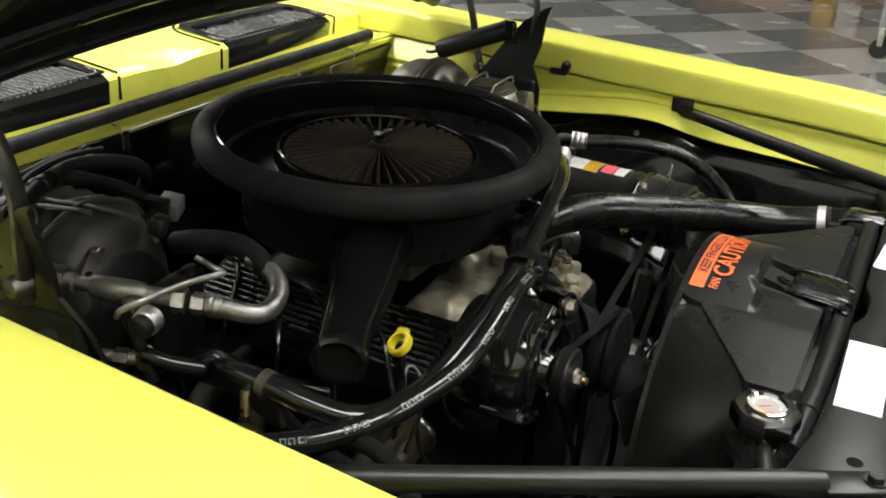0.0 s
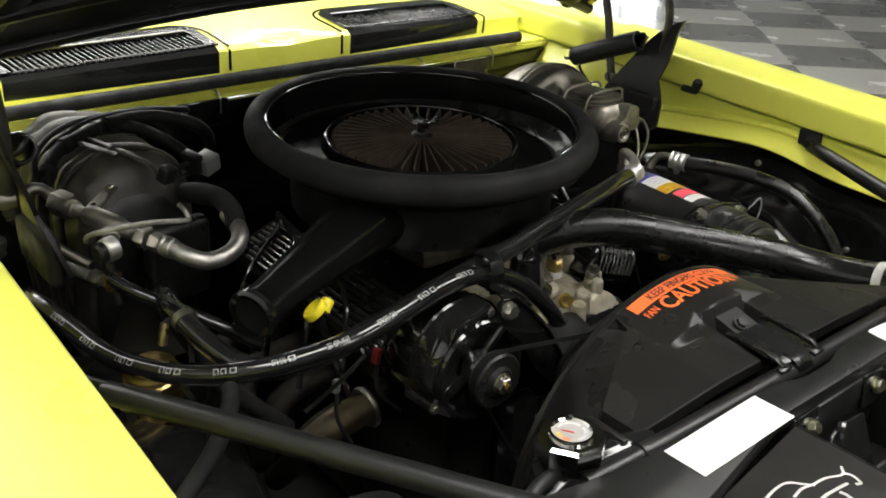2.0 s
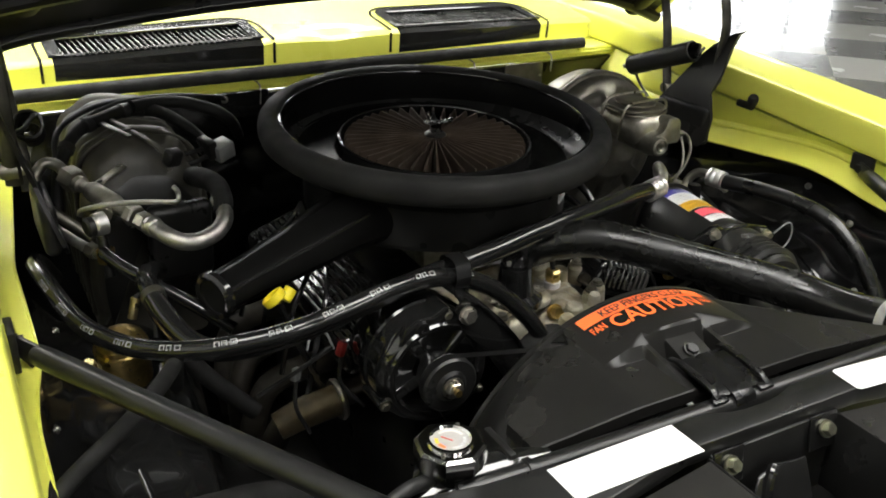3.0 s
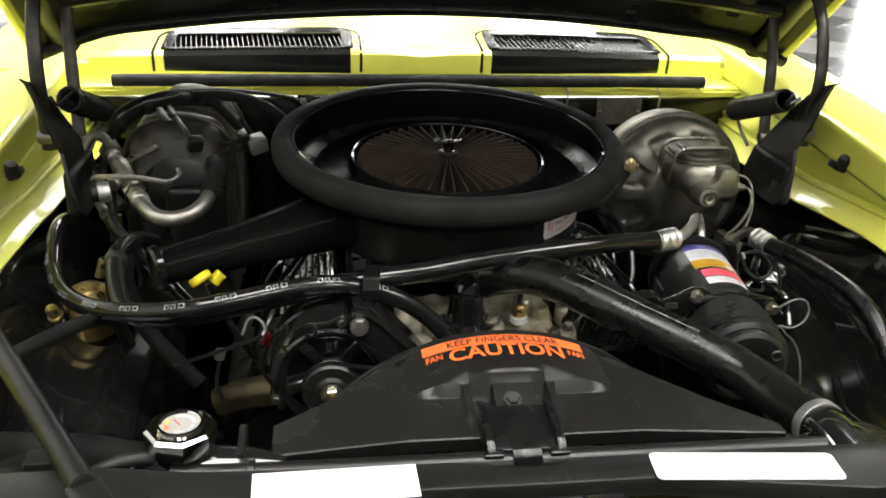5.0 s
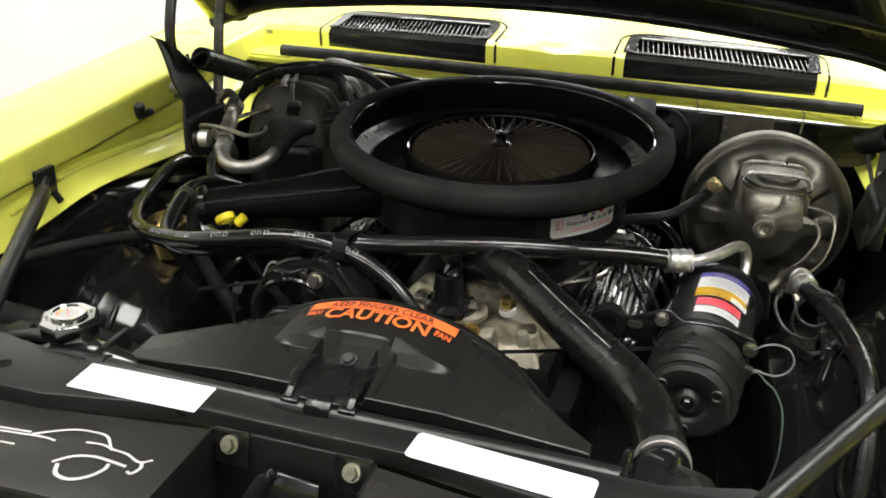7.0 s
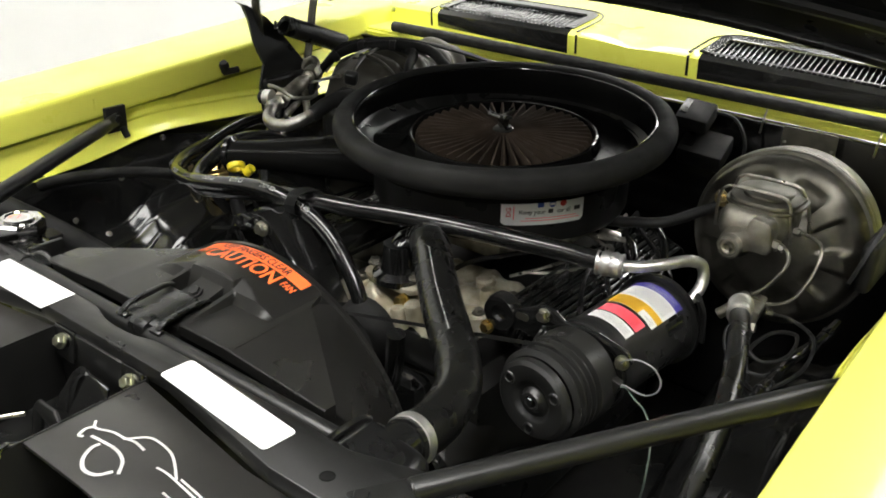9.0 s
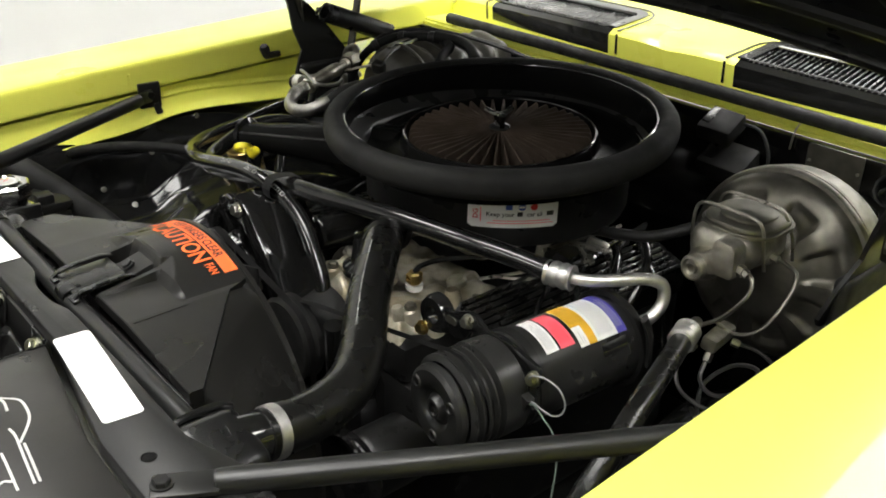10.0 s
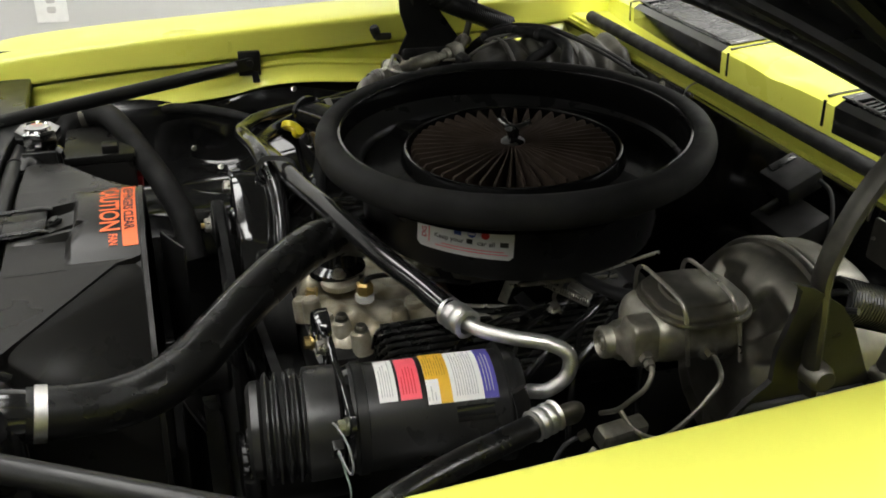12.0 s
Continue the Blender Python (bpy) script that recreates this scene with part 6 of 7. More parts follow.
def engine():
    e = thing("engine_block", "black painted engine block and cast aluminium intake", "engine", (0, 0, 0.25))
    part("block", rbox((0.42, 0.62, 0.34), pose(0, -0.02, 0.42), 0.03), BLACK_SATIN, e, "black engine block")
    part("front_cover", rbox((0.26, 0.06, 0.3), pose(0, -0.35, 0.44), 0.03), BLACK_GLOSS, e)

    def fn(u, v):
        x, y = -0.105 + 0.258 * u, -0.325 + 0.225 * v
        z = 0.668 + 0.016 * noise.noise(Vector((x * 16, y * 16, 3))) + 0.009 * noise.noise(Vector((x * 42, y * 42, 1)))
        out = max(abs(u - 0.5) * 2, abs(v - 0.5) * 2) + 0.10 * noise.noise(Vector((x * 20, y * 20, 7)))
        return Vector((x, y, z - 0.028 * min(1.0, max(0.0, (out - 0.8) / 0.2)) ** 1.5))
    part("intake_manifold", grid(fn, 60, 56, thick=0.008), ALU_CAST, e, "rough cast aluminium intake manifold", smooth=60)
    part("intake_base", rbox((0.30, 0.52, 0.07), pose(0.02, -0.07, 0.615), 0.02), BLACK_SATIN, e)
    for x, y, r, hh in ((0.069, -0.314, 0.0125, 0.006), (0.125, -0.283, 0.013, 0.0), (0.118, -0.30, 0.009, 0.006), (0.152, -0.262, 0.013, -0.004), (0.05, -0.325, 0.012, -0.004), (-0.05, -0.30, 0.013, 0.002), (0.125, -0.20, 0.012, 0.004), (0.165, -0.19, 0.014, -0.002), (0.10, -0.17, 0.016, 0.004), (-0.055, -0.23, 0.012, 0.008)):
        part("casting_boss", lathe([(0, 0.014), (r * 0.8, 0.014), (r, 0.011), (r * 1.15, -0.02)], pose(x, y, 0.668 + hh, 8, -6, 0), 18), ALU_CAST, e)
    for x, y, z in ((0.125, -0.283, 0.684), (-0.05, -0.30, 0.686), (0.152, -0.262, 0.680), (0.165, -0.19, 0.682)):
        part("intake_bolt", hexnut((x, y, z), (0, 0, 1), 0.0075, 0.007), DULL_STEEL, e)
    part("brass_plug", hexnut((0.041, -0.304, 0.676), (-0.1, -1, 0.25), 0.0095, 0.014), BRASS, e, "brass plug")
    for pts in ([(0.13, -0.15, 0.69), (0.16, -0.12, 0.70), (0.19, -0.05, 0.705)], [(0.15, -0.14, 0.70), (0.19, -0.12, 0.705), (0.215, -0.06, 0.70)], [(0.17, 0.02, 0.72), (0.21, -0.01, 0.725), (0.235, -0.01, 0.715)]):
        part("linkage_rod", sweep(pts, 0.003, 8, 5), STEEL, e, "bright linkage rod")
    part("linkage_lever", rbox((0.035, 0.012, 0.018), pose(0.205, 0.03, 0.722, 20, 15, 35), 0.002), STEEL, e)
    part("thermostat_housing", lathe([(0, 0.0), (0.042, 0.0), (0.042, 0.010), (0.030, 0.018), (0.026, 0.04), (0.024, 0.06), (0, 0.062)], pose(-0.005, -0.262, 0.685), 30), BLACK_GLOSS, e, "black thermostat housing")
    part("housing_flange", slab(round_rect(0.118, 0.056, 0.026), 0.010, pose(-0.005, -0.264, 0.680, 4, 0, 0), 0.002), ALU_CAST, e, "cast housing flange")
    part("water_outlet", sweep([(-0.004, -0.262, 0.725), (0.0, -0.25, 0.744), (0.018, -0.236, 0.748), (0.03, -0.236, 0.746)], 0.021, 18, 6), BLACK_GLOSS, e)
    for dx in (-0.045, 0.04):
        part("housing_bolt", hexnut((-0.005 + dx, -0.268, 0.70), (0, 0, 1), 0.008, 0.008), STEEL, e)
    s = thing("temperature_sender", "brass temperature sender with white collar", "sensor", (0.08, -0.24, 0.68))
    part("brass_hex", lathe([(0, 0.02), (0.009, 0.02), (0.0125, 0.017), (0.0125, 0.004), (0.009, 0.0)], pose(0.08, -0.240, 0.690), 6), BRASS, s, smooth=20)
    part("collar", lathe([(0.012, 0.0), (0.0135, 0.002), (0.0135, 0.010), (0.0, 0.011)], pose(0.08, -0.240, 0.680), 20), PAPER, s, "white collar")
    part("wire_boot", sweep([(0.08, -0.240, 0.709), (0.083, -0.23, 0.718), (0.095, -0.19, 0.722), (0.13, -0.10, 0.715)], 0.004, 8, 6), RUBBER, s)
    # carburettor
    c = thing("carburetor", "dark carburettor under the air cleaner", "carburetor", (0, 0, 0.68))
    part("body", rbox((0.15, 0.2, 0.06), pose(0, 0.0, 0.705), 0.012), CAST_IRON, c)
    part("linkage", sweep([(0.08, -0.05, 0.70), (0.10, 0.0, 0.71), (0.12, 0.08, 0.70), (0.12, 0.2, 0.72)], 0.003, 8, 6), STEEL, c)
    k = thing("throttle_linkage", "zinc throttle levers and return spring beside the carburettor", "linkage", (0.20, -0.02, 0.70))
    part("lever", slab([(-0.008, -0.012), (0.008, -0.012), (0.010, 0.016), (0.022, 0.030), (0.016, 0.038), (-0.004, 0.022)], 0.003, pose(0.165, -0.062, 0.712, 70, 0, 30), 0.0008), STEEL, k, "bent zinc lever")
    part("rod", rod((0.172, -0.060, 0.728), (0.205, 0.085, 0.742), 0.003), STEEL, k, "thin bright rod")
    part("bracket", rbox((0.05, 0.018, 0.004), pose(0.212, -0.045, 0.716, 12, 20, 25), 0.001), BLACK_GLOSS, k)
    coil = []
    for i in range(22 * 10 + 1):
        t = i / 220
        coil.append(Vector((0.18 + 0.055 * t, -0.02 + 0.05 * t, 0.735 - 0.012 * t)) + Vector((-0.7 * math.cos(44 * math.pi * t), 0.7 * math.cos(44 * math.pi * t), math.sin(44 * math.pi * t))) * 0.0042)
    part("return_spring", sweep(coil, 0.0010, 5, 1, smooth=False), STEEL, k, "small return spring")
    part("stud_nut", hexnut((0.232, -0.020, 0.722), (0.2, -0.3, 1), 0.007, 0.008), STEEL, k)
    st = thing("steering_pump", "black grooved steering pump pulley below the compressor", "pulley", (0.174, -0.40, 0.42))
    part("pulley", lathe([(0, 0.008), (0.018, 0.008), (0.022, 0.004), (0.034, 0.010), (0.052, 0.006), (0.060, 0.0), (0.062, 0.003), (0.055, 0.009), (0.055, 0.012), (0.062, 0.018), (0.060, 0.021), (0, 0.021)], aim((0.174, -0.437, 0.486), (0, 1, 0)), 48), BLACK_GLOSS, st, "grooved black pulley")
    part("pump_can", lathe([(0, 0.0), (0.02, 0.0), (0.048, 0.008), (0.052, 0.016), (0.052, 0.12), (0, 0.12)], aim((0.174, -0.416, 0.486), (0, 1, 0)), 36), BLACK_SATIN, st, "black pump can")
    # valve covers
    for s in (-1, 1):
        v = thing("valve_cover", "black ribbed valve cover with bright fins", "valve cover", (s * 0.24, -0.02, 0.60), "valve covers")
        m = pose(s * 0.222, -0.030, 0.660, 0, s * 20, 0)
        part("cover", rbox((0.125, 0.44, 0.06), m, 0.014, 3, taper=(0.85, 0.97)), BLACK_GLOSS, v)
        for k in range(9):
            part("fin", sweep([m @ Vector((-0.044 + 0.011 * k, -0.2215, -0.012)), m @ Vector((-0.044 + 0.011 * k, -0.2185, 0.020)), m @ Vector((-0.044 + 0.011 * k, -0.206, 0.0315)), m @ Vector((-0.044 + 0.011 * k, -0.19, 0.033)), m @ Vector((-0.044 + 0.011 * k, 0.10, 0.033)), m @ Vector((-0.044 + 0.011 * k, 0.19, 0.031))], 0.0032, 8, 4), SMOKED, v, "polished fin")
        for k in range(4):
            part("plug_wire", sweep([(s * 0.17, 0.20, 0.70), (s * (0.22 + 0.01 * k), 0.12 - 0.08 * k, 0.705 + 0.006 * k), (s * 0.30, 0.08 - 0.095 * k, 0.66), (s * 0.33, 0.07 - 0.1 * k, 0.57)], 0.0042, 8, 7), HOSE, v, "black plug lead")
        for k in range(4 if s < 0 else 0):
            part("exhaust_runner", sweep([(s * 0.17, 0.12 - 0.1 * k, 0.55), (s * 0.32, 0.12 - 0.1 * k, 0.53), (s * 0.36, 0.08 - 0.08 * k, 0.47), (s * 0.36, 0.05 - 0.05 * k, 0.40)], 0.02, 12, 5), RUNNER, v)
    x = thing("exhaust_outlet", "heat-tinted exhaust pipe stub with a bolted flange", "exhaust pipe", (-0.30, -0.235, 0.54))
    part("pipe", sweep([(-0.375, -0.235, 0.555), (-0.335, -0.236, 0.568), (-0.285, -0.234, 0.574)], 0.023, 20, 6, radii=[0.020, 0.023, 0.024]), RUST, x)
    part("flange", lathe([(0.018, -0.004), (0.030, -0.004), (0.032, 0.0), (0.030, 0.005), (0.018, 0.005)], aim((-0.282, -0.234, 0.574), (1, 0.05, 0.1)), 28, closed=True), STEEL, x, "bright worn flange")
    d = thing("dipstick", "yellow plastic oil dipstick handle on a dark tube", "dipstick", (-0.372, -0.262, 0.70))
    part("tube", sweep([(-0.372, -0.262, 0.768), (-0.362, -0.258, 0.74), (-0.33, -0.24, 0.66), (-0.28, -0.2, 0.55)], 0.005, 10, 6), BLACK_GLOSS, d)
    part("handle_ring", lathe([(0.0112, -0.0052), (0.0145, -0.0056), (0.0160, -0.004), (0.0160, 0.004), (0.0145, 0.0056), (0.0112, 0.0052)], aim((-0.380, -0.267, 0.778), (-0.55, 0.35, 0.76)), 30, closed=True), DIP_YELLOW, d, "yellow plastic ring handle")
    part("handle_neck", rod((-0.364, -0.260, 0.768), (-0.352, -0.255, 0.780), 0.0085), DIP_YELLOW, d)
    f = thing("fuel_filter", "gold zinc plated canister below the heater hose", "canister", (-0.55, -0.15, 0.66))
    part("can", lathe([(0, 0.046), (0.014, 0.046), (0.017, 0.042), (0.028, 0.040), (0.032, 0.036), (0.032, 0.029), (0.0355, 0.027), (0.0355, 0.019), (0.032, 0.017), (0.032, -0.03), (0, -0.034)], pose(-0.556, -0.165, 0.676, 8, -6, 0), 40), BRASS, f)
    part("stub_pipe", rod((-0.540, -0.165, 0.735), (-0.532, -0.160, 0.762), 0.006), GOLD_ZINC, f)
    part("return_pipe", sweep([(-0.532, -0.160, 0.762), (-0.518, -0.165, 0.768), (-0.512, -0.185, 0.755), (-0.518, -0.20, 0.72)], 0.004, 8, 6), RUBBER, f)
    part("fitting", hexnut((-0.600, -0.193, 0.688), (-0.2, -0.3, 0.8), 0.009, 0.018), GOLD_ZINC, f)
    part("fitting_stem", rod((-0.597, -0.188, 0.66), (-0.600, -0.193, 0.69), 0.006), DULL_STEEL, f)


def heater_case():
    h = thing("evaporator_case", "dark grey fibreglass evaporator case with moulded ribs", "air conditioning case", (-0.45, 0.2, 0.55))

    def fn(u, v):
        k = min(1.0, v / 0.22)
        s = math.sqrt(max(0.0, 1 - (1 - k) ** 2)) if v > 0 else 0.0
        y = 0.092 + 0.045 * k * k + 0.26 * max(0.0, v - 0.22) / 0.78
        rib = 0.006 * math.sin(y * 150) * min(1.0, max(0.0, (y - 0.10) / 0.06))
        w, hgt = 0.089 + rib, 0.105 + rib
        if u < 0.22:
            x, z = w, -0.20 * (1 - u / 0.22)
        elif u > 0.78:
            x, z = -w, -0.20 * (u - 0.78) / 0.22
        else:
            t = math.pi * (u - 0.22) / 0.56
            x, z = w * math.copysign(abs(math.cos(t)) ** 0.75, math.cos(t)), hgt * math.sin(t) ** 0.8
        fold = 1 - 0.045 * abs(math.sin(u * 24)) ** 3 * min(1.0, v / 0.1)
        x, z = x * fold, z * fold if z > 0 else z
        return Vector((-0.455 + x * s, y + 0.25 * max(0.0, z * s) * (1 - min(1.0, v / 0.4)), 0.775 + z * s + 0.004 * noise.noise(Vector((u * 7, v * 6, 0)))))
    part("drum", grid(fn, 56, 60, thick=0.003), HEATER, h, "ribbed rounded case", smooth=60)
    part("front_cap", grid(lambda u, v: fn(u, 0.11 * v) + Vector((0, -0.004, -0.004 - 0.020 * v)), 48, 14, thick=0.003), BLACK_SATIN, h, "black front cover", smooth=60)
    part("lower_box", rbox((0.175, 0.28, 0.25), pose(-0.455, 0.25, 0.655), 0.02), HEATER, h)
    part("flange", sweep([(-0.360, 0.150, 0.66), (-0.359, 0.152, 0.79), (-0.380, 0.155, 0.858), (-0.455, 0.157, 0.887), (-0.53, 0.155, 0.858), (-0.551, 0.152, 0.79), (-0.55, 0.15, 0.66)], 0.009, 10, 6, flat=0.5), HEATER, h)
    for y in (0.19, 0.225, 0.26, 0.295):
        part("case_rib", sweep([(-0.364, y, 0.68), (-0.364, y, 0.79), (-0.374, y, 0.832), (-0.398, y, 0.864), (-0.43, y, 0.8785), (-0.48, y, 0.8785), (-0.512, y, 0.864), (-0.536, y, 0.832), (-0.546, y, 0.79), (-0.546, y, 0.68)], 0.0065, 8, 4, flat=0.7), HEATER, h)
    part("seam_strip", sweep([(-0.505, 0.235, 0.889), (-0.498, 0.216, 0.8905), (-0.478, 0.151, 0.8905), (-0.466, 0.128, 0.886)], 0.006, 10, 5, flat=0.35), HEATER, h, "dull seam strip")
    part("strip_screw", lathe([(0, 0.005), (0.004, 0.004), (0.0065, 0), (0.0065, -0.004)], pose(-0.503, 0.222, 0.893), 12), DULL_STEEL, h)
    part("front_cover", rbox((0.10, 0.03, 0.13), pose(-0.420, 0.055, 0.735, 6, 0, 4), 0.012, 3), BLACK_SATIN, h, "black cover plate")
    part("taped_joint", sweep([(-0.386, -0.078, 0.825), (-0.380, -0.055, 0.838), (-0.378, -0.02, 0.846), (-0.385, 0.03, 0.84), (-0.39, 0.07, 0.83)], 0.013, 14, 6, radii=[0.0135, 0.015, 0.0145, 0.016, 0.015]), SOOTY, h, "black taped pipe joint")
    part("seam_bead", sweep([(-0.488, 0.262, 0.892), (-0.474, 0.20, 0.891), (-0.450, 0.13, 0.886), (-0.430, 0.085, 0.872), (-0.424, 0.066, 0.845)], 0.0045, 8, 6, flat=0.6), HEATER, h, "moulded seam")
    part("retaining_clip", rbox((0.026, 0.020, 0.026), pose(-0.418, 0.066, 0.866, 20, 8, 25), 0.005, 3), BLACK_SATIN, h, "black retaining clip")
    r = thing("relay_box", "grey plastic relay plug on the evaporator case", "relay", (-0.325, 0.145, 0.82))
    part("body", rbox((0.032, 0.03, 0.028), pose(-0.322, 0.142, 0.842, 10, -14, 20), 0.003), CLEAR_GREY, r)
    part("socket", rbox((0.016, 0.034, 0.032), pose(-0.344, 0.145, 0.847, 10, -14, 20), 0.003), PLASTIC, r)
    w = thing("wiring_loom", "taped black wiring loom over the evaporator case", "wiring", (-0.45, 0.25, 0.85))
    trunk = [(-0.585, 0.10, 0.75), (-0.580, 0.125, 0.82), (-0.562, 0.15, 0.860), (-0.530, 0.190, 0.886), (-0.467, 0.225, 0.896), (-0.430, 0.245, 0.894), (-0.395, 0.232, 0.888), (-0.368, 0.185, 0.876), (-0.346, 0.156, 0.858)]
    part("taped_trunk", sweep(trunk, 0.014, 12, 7, radii=[0.007, 0.008, 0.009, 0.010, 0.011, 0.012, 0.0105, 0.0095, 0.0070]), SOOTY, w, "cloth-taped trunk of the loom")
    part("taped_branch", sweep([(-0.440, 0.232, 0.902), (-0.395, 0.250, 0.900), (-0.350, 0.245, 0.896), (-0.305, 0.225, 0.882), (-0.275, 0.235, 0.855), (-0.255, 0.27, 0.82)], 0.012, 12, 7, radii=[0.011, 0.0105, 0.0105, 0.011, 0.010, 0.009]), SOOTY, w, "cloth-taped branch")
    for k in (0.30, 0.42, 0.55, 0.66):
        ln = spline(trunk, 7)
        i = int(k * (len(ln) - 1))
        part("tape_end", lathe([(0.0105, -0.007), (0.0128, -0.005), (0.0128, 0.006), (0.0105, 0.007)], aim(ln[i], ln[i + 1] - ln[i]), 16), RUBBER, w)
    for pts, r0 in (([(-0.52, 0.22, 0.894), (-0.46, 0.25, 0.906), (-0.40, 0.275, 0.904), (-0.33, 0.31, 0.890), (-0.26, 0.34, 0.872)], 0.0035), ([(-0.575, 0.14, 0.85), (-0.56, 0.19, 0.888), (-0.50, 0.25, 0.902), (-0.42, 0.28, 0.902), (-0.33, 0.33, 0.885), (-0.25, 0.36, 0.862)], 0.0045),
                    ([(-0.40, 0.13, 0.846), (-0.375, 0.135, 0.846), (-0.345, 0.146, 0.846)], 0.0042), ([(-0.405, 0.12, 0.833), (-0.375, 0.125, 0.832), (-0.345, 0.142, 0.834)], 0.0042), ([(-0.355, 0.215, 0.865), (-0.335, 0.20, 0.84), (-0.325, 0.165, 0.828)], 0.005)):
        part("single_wire", sweep(pts, r0, 8, 6), RUBBER, w)
    p = thing("pressure_valve", "bare metal suction throttling valve with hex fittings", "valve", (-0.50, -0.03, 0.76))
    a, b = Vector((-0.561, 0.100, 0.843)), Vector((-0.497, -0.056, 0.827))
    d = (b - a).normalized()
    part("barrel", lathe([(0, 0), (0.012, 0), (0.012, 0.03), (0.008, 0.032), (0.008, 0.05), (0.013, 0.052), (0.0145, 0.06), (0.0145, 0.11), (0.012, 0.115), (0.010, 0.155), (0.0, 0.156)], aim(a, d), 24), CAST_IRON, p)
    part("hex_cap", hexnut(a - d * 0.008, d, 0.019, 0.028, washer=False), DULL_STEEL, p, "large hex cap")
    for t, r in ((0.150, 0.0165), (0.172, 0.0135)):
        part("hex_fitting", hexnut(a + d * t, d, r, 0.015, washer=False), STEEL, p, "steel hex fitting")
    part("collar", lathe([(0.010, 0), (0.0135, 0.001), (0.0145, 0.006), (0.013, 0.009), (0.0145, 0.012), (0.0135, 0.018), (0.0115, 0.020), (0.0115, 0.026), (0.0105, 0.028)], aim(a + d * 0.188, d), 24), ALU_DULL, p)
    part("elbow_pipe", sweep([a + d * 0.20, (-0.470, -0.108, 0.816), (-0.455, -0.118, 0.810), (-0.434, -0.120, 0.808), (-0.408, -0.112, 0.812), (-0.391, -0.097, 0.821), (-0.385, -0.078, 0.828), (-0.385, -0.05, 0.836)], 0.0118, 16, 8), ALU_DULL, p, "bent aluminium pipe")
    part("side_can", lathe([(0, 0.0), (0.012, 0.0), (0.0162, 0.002), (0.0162, 0.017), (0.0145, 0.019), (0, 0.019)], aim((-0.538, -0.036, 0.822), (-1, -0.25, -0.05)), 28), ALU, p, "bright round can")
    part("can_end", lathe([(0.0142, 0.0), (0.0142, 0.008), (0.011, 0.011), (0, 0.011)], aim((-0.5565, -0.0405, 0.821), (-1, -0.25, -0.05)), 26), BLACK_SATIN, p, "black end cap")
    part("can_neck", rod((-0.538, -0.02, 0.826), (-0.527, 0.01, 0.829), 0.011), CAST_IRON, p)
    part("thin_pipe", sweep([(-0.568, -0.012, 0.828), (-0.566, -0.018, 0.837), (-0.545, -0.035, 0.846), (-0.50, -0.05, 0.850), (-0.46, -0.063, 0.848), (-0.447, -0.062, 0.846), (-0.438, -0.04, 0.842), (-0.434, -0.02, 0.844), (-0.437, -0.010, 0.849)], 0.0038, 8, 8), ALU_DULL, p, "thin bent pipe")
    part("bracket_strip", rbox((0.064, 0.018, 0.003), pose(-0.511, 0.086, 0.842, 0, -16, 31), 0.001), CAST_IRON, p, "flat bracket strip with a hole")
    # the strip is solid; this black disc paints the hole's darkness on it
    part("strip_hole_shade", lathe([(0, 0.0022), (0.0045, 0.0022)], pose(-0.524, 0.078, 0.838, 0, -16, 31), 14), MATTE, p)
    part("lower_pipe", sweep([(-0.600, 0.15, 0.80), (-0.604, 0.12, 0.785), (-0.595, 0.085, 0.776), (-0.570, 0.03, 0.768), (-0.548, -0.015, 0.764)], 0.0078, 12, 7), ALU_DULL, p, "straight bare metal pipe")
    part("pipe_nut", hexnut((-0.560, 0.008, 0.7665), (0.43, -0.9, -0.08), 0.0115, 0.016, washer=False), DULL_STEEL, p, "hexagon pipe nut")
    part("strip_screw", hexnut((-0.489, 0.103, 0.848), (0, 0, 1), 0.006, 0.005), STEEL, p)
    part("drop_pipe", sweep([a - d * 0.01, (-0.574, 0.122, 0.858), (-0.592, 0.125, 0.862), (-0.607, 0.118, 0.845), (-0.607, 0.112, 0.81), (-0.59, 0.10, 0.792), (-0.558, 0.076, 0.767), (-0.545, 0.06, 0.757)], 0.0085, 12, 8), DULL_STEEL, p)
    part("drop_fitting", hexnut((-0.542, -0.018, 0.775), (0, -0.05, -0.4), 0.0125, 0.022, washer=False), BRASS, p, "brass fitting")
    part("drop_tube", rod((-0.545, 0.0, 0.825), (-0.541, -0.03, 0.735), 0.0075), BLACK_SATIN, p)


